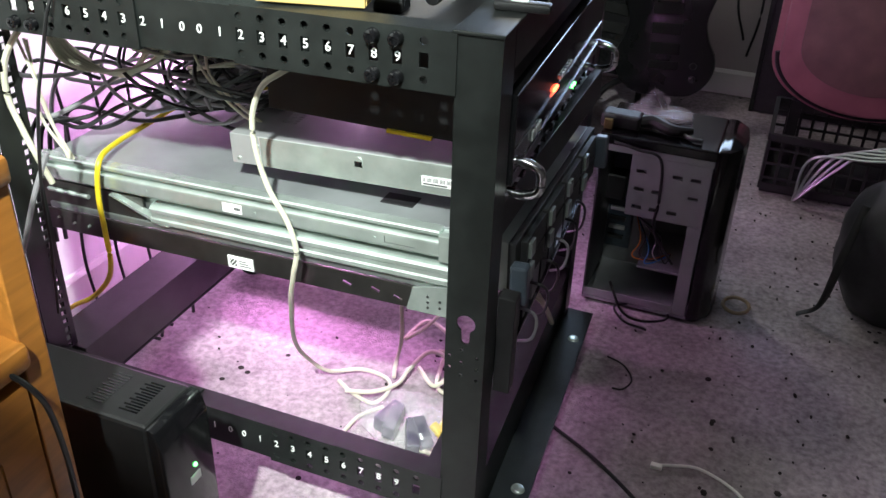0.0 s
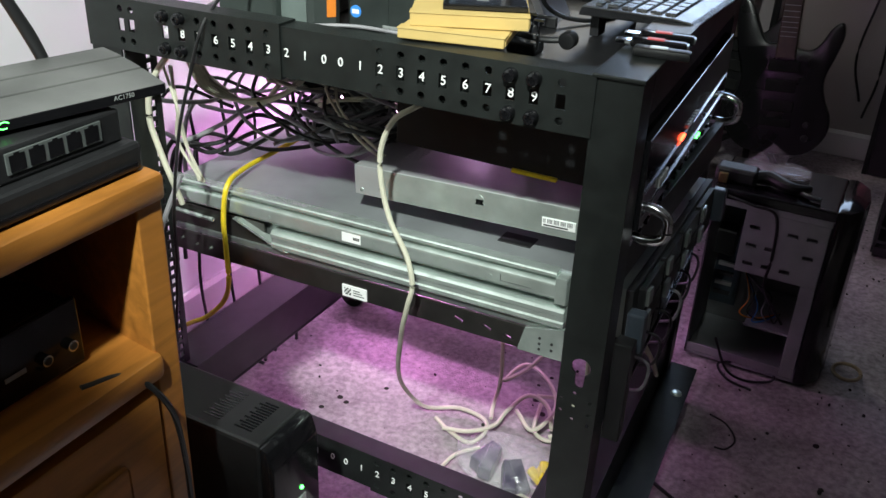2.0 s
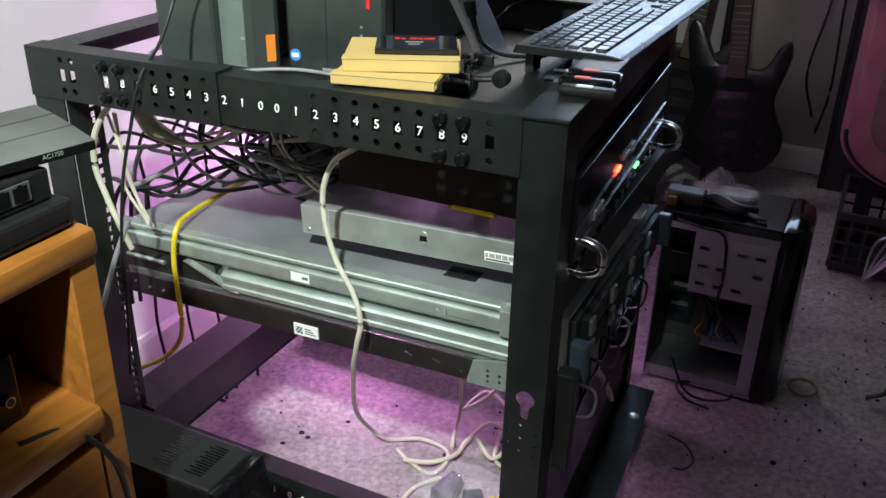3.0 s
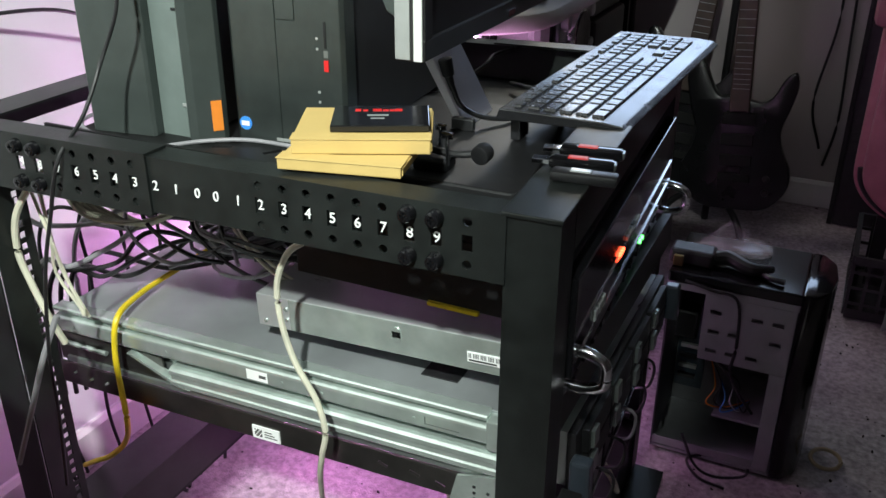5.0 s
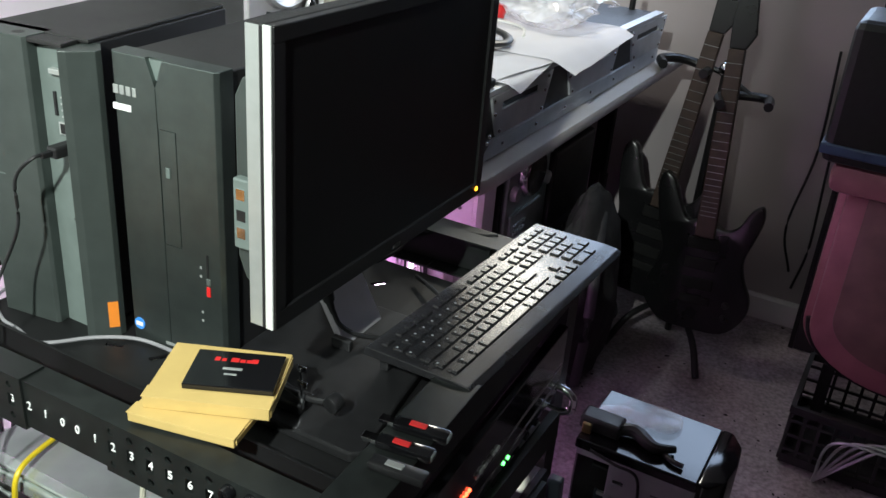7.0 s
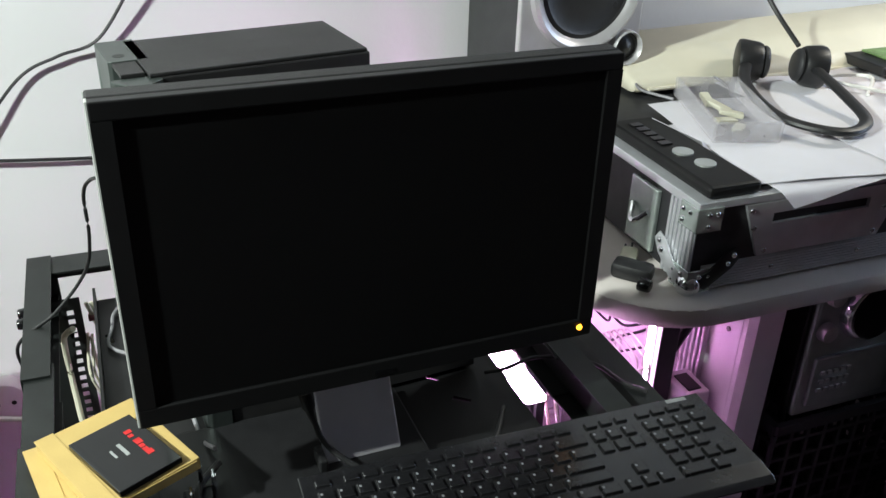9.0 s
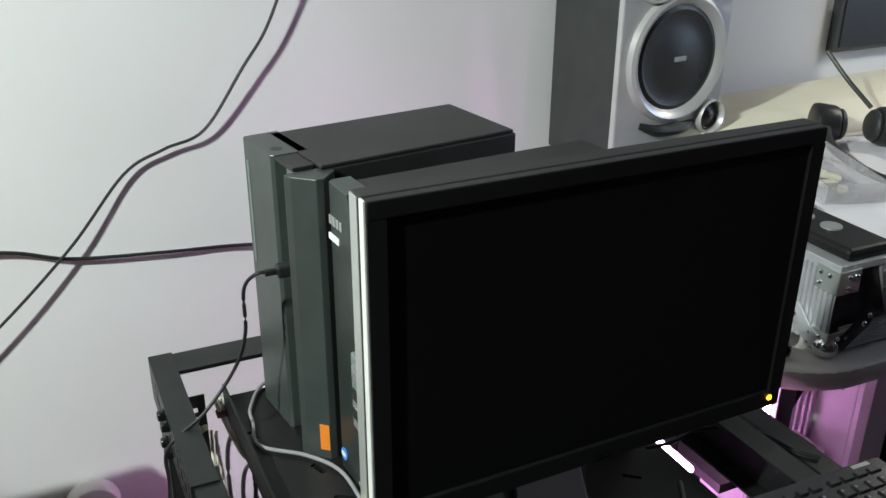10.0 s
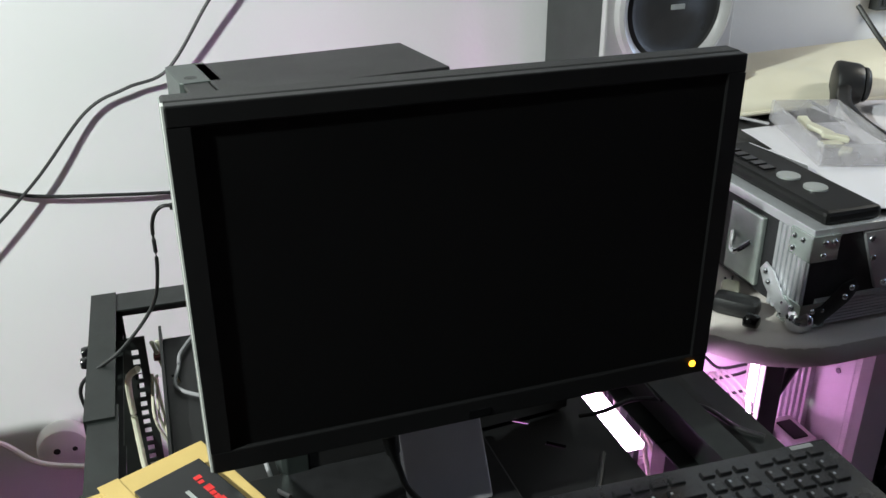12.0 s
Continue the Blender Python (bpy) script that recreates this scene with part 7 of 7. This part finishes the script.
M["dull_black"] = mat("dull_black", (0.012, 0.012, 0.012), 0.7, 0, 0.2, 30, spec=0.2)
M["guitar_black"] = mat("guitar_black", (0.010, 0.010, 0.011), 0.28, 0, 0.15, 20)
M["fret_wood"] = mat("fret_wood", (0.05, 0.03, 0.022), 0.5, 0, 0.3, 30)
guitar(-0.075, 1.90, 0.10, -4, 8)
guitar(-0.285, 1.98, 0.12, 5, 8)
s_ = thing("guitar_stand", (-0.17, 2.0, 0.0), "black tubular guitar stand with padded yokes by the wall", "guitar stand")
for nm, pts, r in (("pole", [(-0.165, 2.03, 0.0), (-0.165, 2.05, 0.45), (-0.165, 2.07, 0.86)], 0.011),
                   ("yoke", [(-0.31, 1.93, 0.85), (-0.335, 2.0, 0.85), (-0.29, 2.06, 0.845), (-0.22, 2.07, 0.83), (-0.21, 1.99, 0.83)], 0.013),
                   ("yoke", [(-0.13, 1.90, 0.78), (-0.15, 1.98, 0.78), (-0.10, 2.04, 0.78), (-0.03, 2.03, 0.785), (-0.01, 1.93, 0.79)], 0.013),
                   ("cross_arm", [(-0.25, 2.07, 0.845), (-0.165, 2.07, 0.82), (-0.08, 2.04, 0.785)], 0.008),
                   ("leg", [(-0.165, 2.03, 0.12), (-0.25, 1.88, 0.10), (-0.30, 1.80, 0.012)], 0.010),
                   ("leg", [(-0.165, 2.03, 0.12), (-0.06, 1.86, 0.09), (-0.01, 1.78, 0.012)], 0.010),
                   ("leg", [(-0.165, 2.03, 0.12), (-0.165, 2.13, 0.06), (-0.165, 2.2, 0.012)], 0.010)):
    part(nm, bm_tube(bmesh.new(), pts, r, 10), "black", s_, "", True)
b_ = bmesh.new()
bm_sphere(b_, (-0.165, 2.06, 0.84), 0.02)
part("joint", b_, "chrome", s_, "chrome joint", True)
s_ = thing("microphone_stand", (-0.45, 2.0, 0.0), "thin black microphone stand by the wall", "stand")
part("pole", bm_cyl(bmesh.new(), (-0.45, 2.0, 0.02), (-0.445, 2.0, 1.05), 0.009, seg=10), "black", s_)
part("clutch", bm_cyl(bmesh.new(), (-0.4485, 2.0, 0.40), (-0.448, 2.0, 0.47), 0.014, seg=12), "black", s_)
part("base", bm_cyl(bmesh.new(), (-0.45, 2.0, 0.0), (-0.45, 2.0, 0.02), 0.12, 0.115, 28), "black", s_)


def build_seat():
    s = thing("lounge_chair", (0.46, 1.72, 0.0), "padded lounge chair in dull pink vinyl with dark piping", "chair")
    # outline in x and z, rounded at the foot
    def ring(w, h0, h1, cx, n=10):
        out = [(cx + w, h1), (cx - w, h1)]
        for a in np.linspace(180, 360, 2 * n):
            out.append((cx + w * math.cos(radians(a)), h0 + w * 0.62 * (1 + math.sin(radians(a)))))
        return out
    for nm, w, h0, y0, y1, mname in (("back_shell", 0.255, 0.175, 1.72, 1.78, "pink_vinyl"), ("cushion", 0.235, 0.205, 1.665, 1.7195, "pink_vinyl"), ("inset_panel", 0.185, 0.27, 1.655, 1.6645, "brown_vinyl")):
        b = bmesh.new()
        bm_prism(b, ring(w, h0, 0.70, 0.48), "y", y0, y1, 0.012 if nm != "inset_panel" else 0.003)
        part(nm, b, mname, s, "", True)
    b = bmesh.new()
    bm_tube(b, [(0.48 + 0.24 * math.cos(radians(a)), 1.69, 0.200 + 0.15 * (1 + math.sin(radians(a)))) for a in np.linspace(180, 360, 14)], 0.007, 8, 4)
    part("piping", b, "black", s, "", True)
    part("upper_roll", bm_box(bmesh.new(), 0.20, 0.76, 1.62, 1.79, 0.705, 0.775, 0.02), "pink_vinyl", s, "pale pink roll", True)
    for x in (0.32, 0.64):
        box("leg", x - 0.015, x + 0.015, 1.75, 1.78, 0.0, 0.20, "black", s)
    s = thing("black_case", (0.45, 1.72, 0.777), "black soft equipment case lying on the seat", "case")
    box("case", 0.17, 0.76, 1.60, 1.85, 0.777, 1.10, "black", s, 0.02)
    box("edge", 0.165, 0.765, 1.595, 1.855, 0.80, 0.825, "navy2", s, 0.004)


M["pink_vinyl"] = mat("pink_vinyl", (0.34, 0.13, 0.16), 0.5, 0, 0.15, 14, 0.3, 120)
M["brown_vinyl"] = mat("brown_vinyl", (0.20, 0.11, 0.11), 0.6, 0, 0.2, 14, 0.3, 200)
M["navy2"] = mat("navy_edge", (0.05, 0.08, 0.16), 0.3)
build_seat()
lattice_crate("storage_crate", (0.47, 1.70, 0.0), 0.40, 0.30, 0.17, "black lattice storage crate on the carpet")
s_ = thing("wire_rack", (0.5, 1.5, 0.0), "bent chrome wire rack in front of the crate", "wire rack")
for k in range(5):
    part("wire", bm_tube(bmesh.new(), [(0.36, 1.50, 0.01), (0.38 + 0.03 * k, 1.49, 0.14 + 0.01 * k), (0.52 + 0.02 * k, 1.47, 0.17 + 0.012 * k), (0.68, 1.46, 0.20 + 0.02 * k)], 0.004, 6), "steel_dark", s_, "", True)
s_ = thing("black_bag", (0.56, 1.0, 0.0), "soft black shoulder bag standing on the carpet", "bag")
b_ = bmesh.new()
bmesh.ops.create_icosphere(b_, subdivisions=4, radius=1)
for v_ in b_.verts:
    d_ = v_.co.copy()
    k_ = 1 + 0.1 * noise.noise(d_ * 2.5)
    v_.co = Vector((0.585 + d_.x * 0.135 * k_, 1.04 + d_.y * 0.12 * k_, max(0.002, 0.15 + d_.z * 0.185 * k_)))
part("body", b_, "case_black", s_, "", True)
part("strap", bm_tube(bmesh.new(), [(0.48, 1.0, 0.26), (0.46, 0.96, 0.16), (0.44, 0.93, 0.05), (0.40, 0.93, 0.012)], 0.009, 8, 8, 0.4), "black", s_, "", True)
M["bag_cloth"] = mat("bag_cloth", (0.03, 0.029, 0.03), 0.85, 0, 0.3, 25, 0.4, 500, spec=0.2)
s_ = thing("backpack", (-0.33, 1.50, 0.0), "limp black backpack slumped against the crates under the desk", "backpack")
b_ = bmesh.new()
bmesh.ops.create_icosphere(b_, subdivisions=4, radius=1)
for v_ in b_.verts:
    d_ = v_.co.copy()
    k_ = 1 + 0.14 * noise.noise(d_ * 2.2 + Vector((5, 0, 0))) + 0.05 * noise.noise(d_ * 6)
    v_.co = Vector((-0.31 + d_.x * 0.075 * k_, 1.55 + d_.y * 0.17 * k_ - 0.05 * d_.z, max(0.002, 0.30 + d_.z * 0.31 * k_)))
part("body", b_, "bag_cloth", s_, "", True)
part("strap", bm_tube(bmesh.new(), [(-0.28, 1.50, 0.56), (-0.25, 1.42, 0.46), (-0.235, 1.38, 0.30), (-0.25, 1.40, 0.10)], 0.014, 8, 8, 0.35), "case_black", s_, "", True)
s_ = thing("door_stack", (0.2, 2.2, 0.0), "tall dark panel leaning on the far wall", "panel")
box("board", 0.20, 0.75, 2.16, 2.19, 0.0, 1.6, "case_black", s_, 0.002)
box("edge_strip", 0.185, 0.20, 2.155, 2.192, 0.0, 1.6, "rack", s_, 0.002)

# ---- leads and litter on the carpet ----
M["tan"] = mat("tan_paper", (0.30, 0.22, 0.14), 0.8)
cable("black_lead", [(-0.03, 0.40, 0.004), (0.027, 0.368, 0.006), (0.099, 0.326, 0.005), (0.18, 0.262, 0.005), (0.27, 0.17, 0.005), (0.40, 0.08, 0.005)], 0.0034, "black", "black lead lying across the carpet")
cable("white_lead", [(0.20, 0.352, 0.005), (0.225, 0.362, 0.006), (0.276, 0.373, 0.005), (0.345, 0.335, 0.005), (0.40, 0.25, 0.005), (0.42, 0.15, 0.005)], 0.0026, "white_cable", "thin white charging lead on the carpet")
tagged(part("white_plug", bm_box(bmesh.new(), 0.192, 0.212, 0.346, 0.357, 0.001, 0.009, 0.002), "white_cable"), "small white plug on the carpet", "plug")
cable("black_lead", [(0.055, 0.625, 0.004), (0.09, 0.61, 0.004), (0.115, 0.57, 0.004), (0.105, 0.535, 0.004), (0.085, 0.53, 0.004)], 0.0018, "black", "thin black lead curled on the carpet")
cable("black_lead", [(0.02, 0.75, 0.10), (0.05, 0.76, 0.03), (0.09, 0.77, 0.008), (0.14, 0.80, 0.006), (0.13, 0.84, 0.006), (0.07, 0.83, 0.008), (0.03, 0.80, 0.01), (0.06, 0.75, 0.012), (0.11, 0.745, 0.006)], 0.0028, "black", "black lead coiled on the carpet by the open computer")
cable("paper_ring", [(0.275 + 0.028 * math.cos(a), 0.917 + 0.032 * math.sin(a), 0.008) for a in np.linspace(0, 6.2, 12)], 0.004, "tan", "tan paper tape ring lying on the carpet", "tape")
cable("hanging_lead", [(0.10, 2.28, 0.9), (0.11, 2.27, 0.6), (0.08, 2.26, 0.35), (0.12, 2.27, 0.2)], 0.004, "black", "black lead hanging on the far wall", group="leads on the far wall")
cable("hanging_lead", [(0.14, 2.28, 0.85), (0.15, 2.27, 0.55), (0.16, 2.26, 0.3), (0.14, 2.26, 0.15)], 0.004, "black", "black lead hanging on the far wall", group="leads on the far wall")


def build_crumbs():
    rnd = random.Random(2)
    b = bmesh.new()
    for k in range(420):
        x, y = rnd.uniform(-0.7, 0.75), rnd.uniform(0.05, 1.6)
        if x < 0.02 and rnd.random() < 0.7:
            continue
        r = rnd.uniform(0.0012, 0.0045) * (1.8 if rnd.random() < 0.06 else 1)
        m = pose(x, y, 0.001 + r * 0.3, rnd.uniform(0, 90), rnd.uniform(0, 90), 0) @ Matrix.Diagonal((r, r * rnd.uniform(0.5, 1), r * 0.5, 1))
        bmesh.ops.create_icosphere(b, subdivisions=1, radius=1, matrix=m)
    tagged(part("crumbs", b, "crumb"), "dark crumbs and fluff strewn over the carpet", "litter", kind="stuff")


M["crumb"] = mat("dark_crumb", (0.03, 0.024, 0.024), 0.9)
build_crumbs()
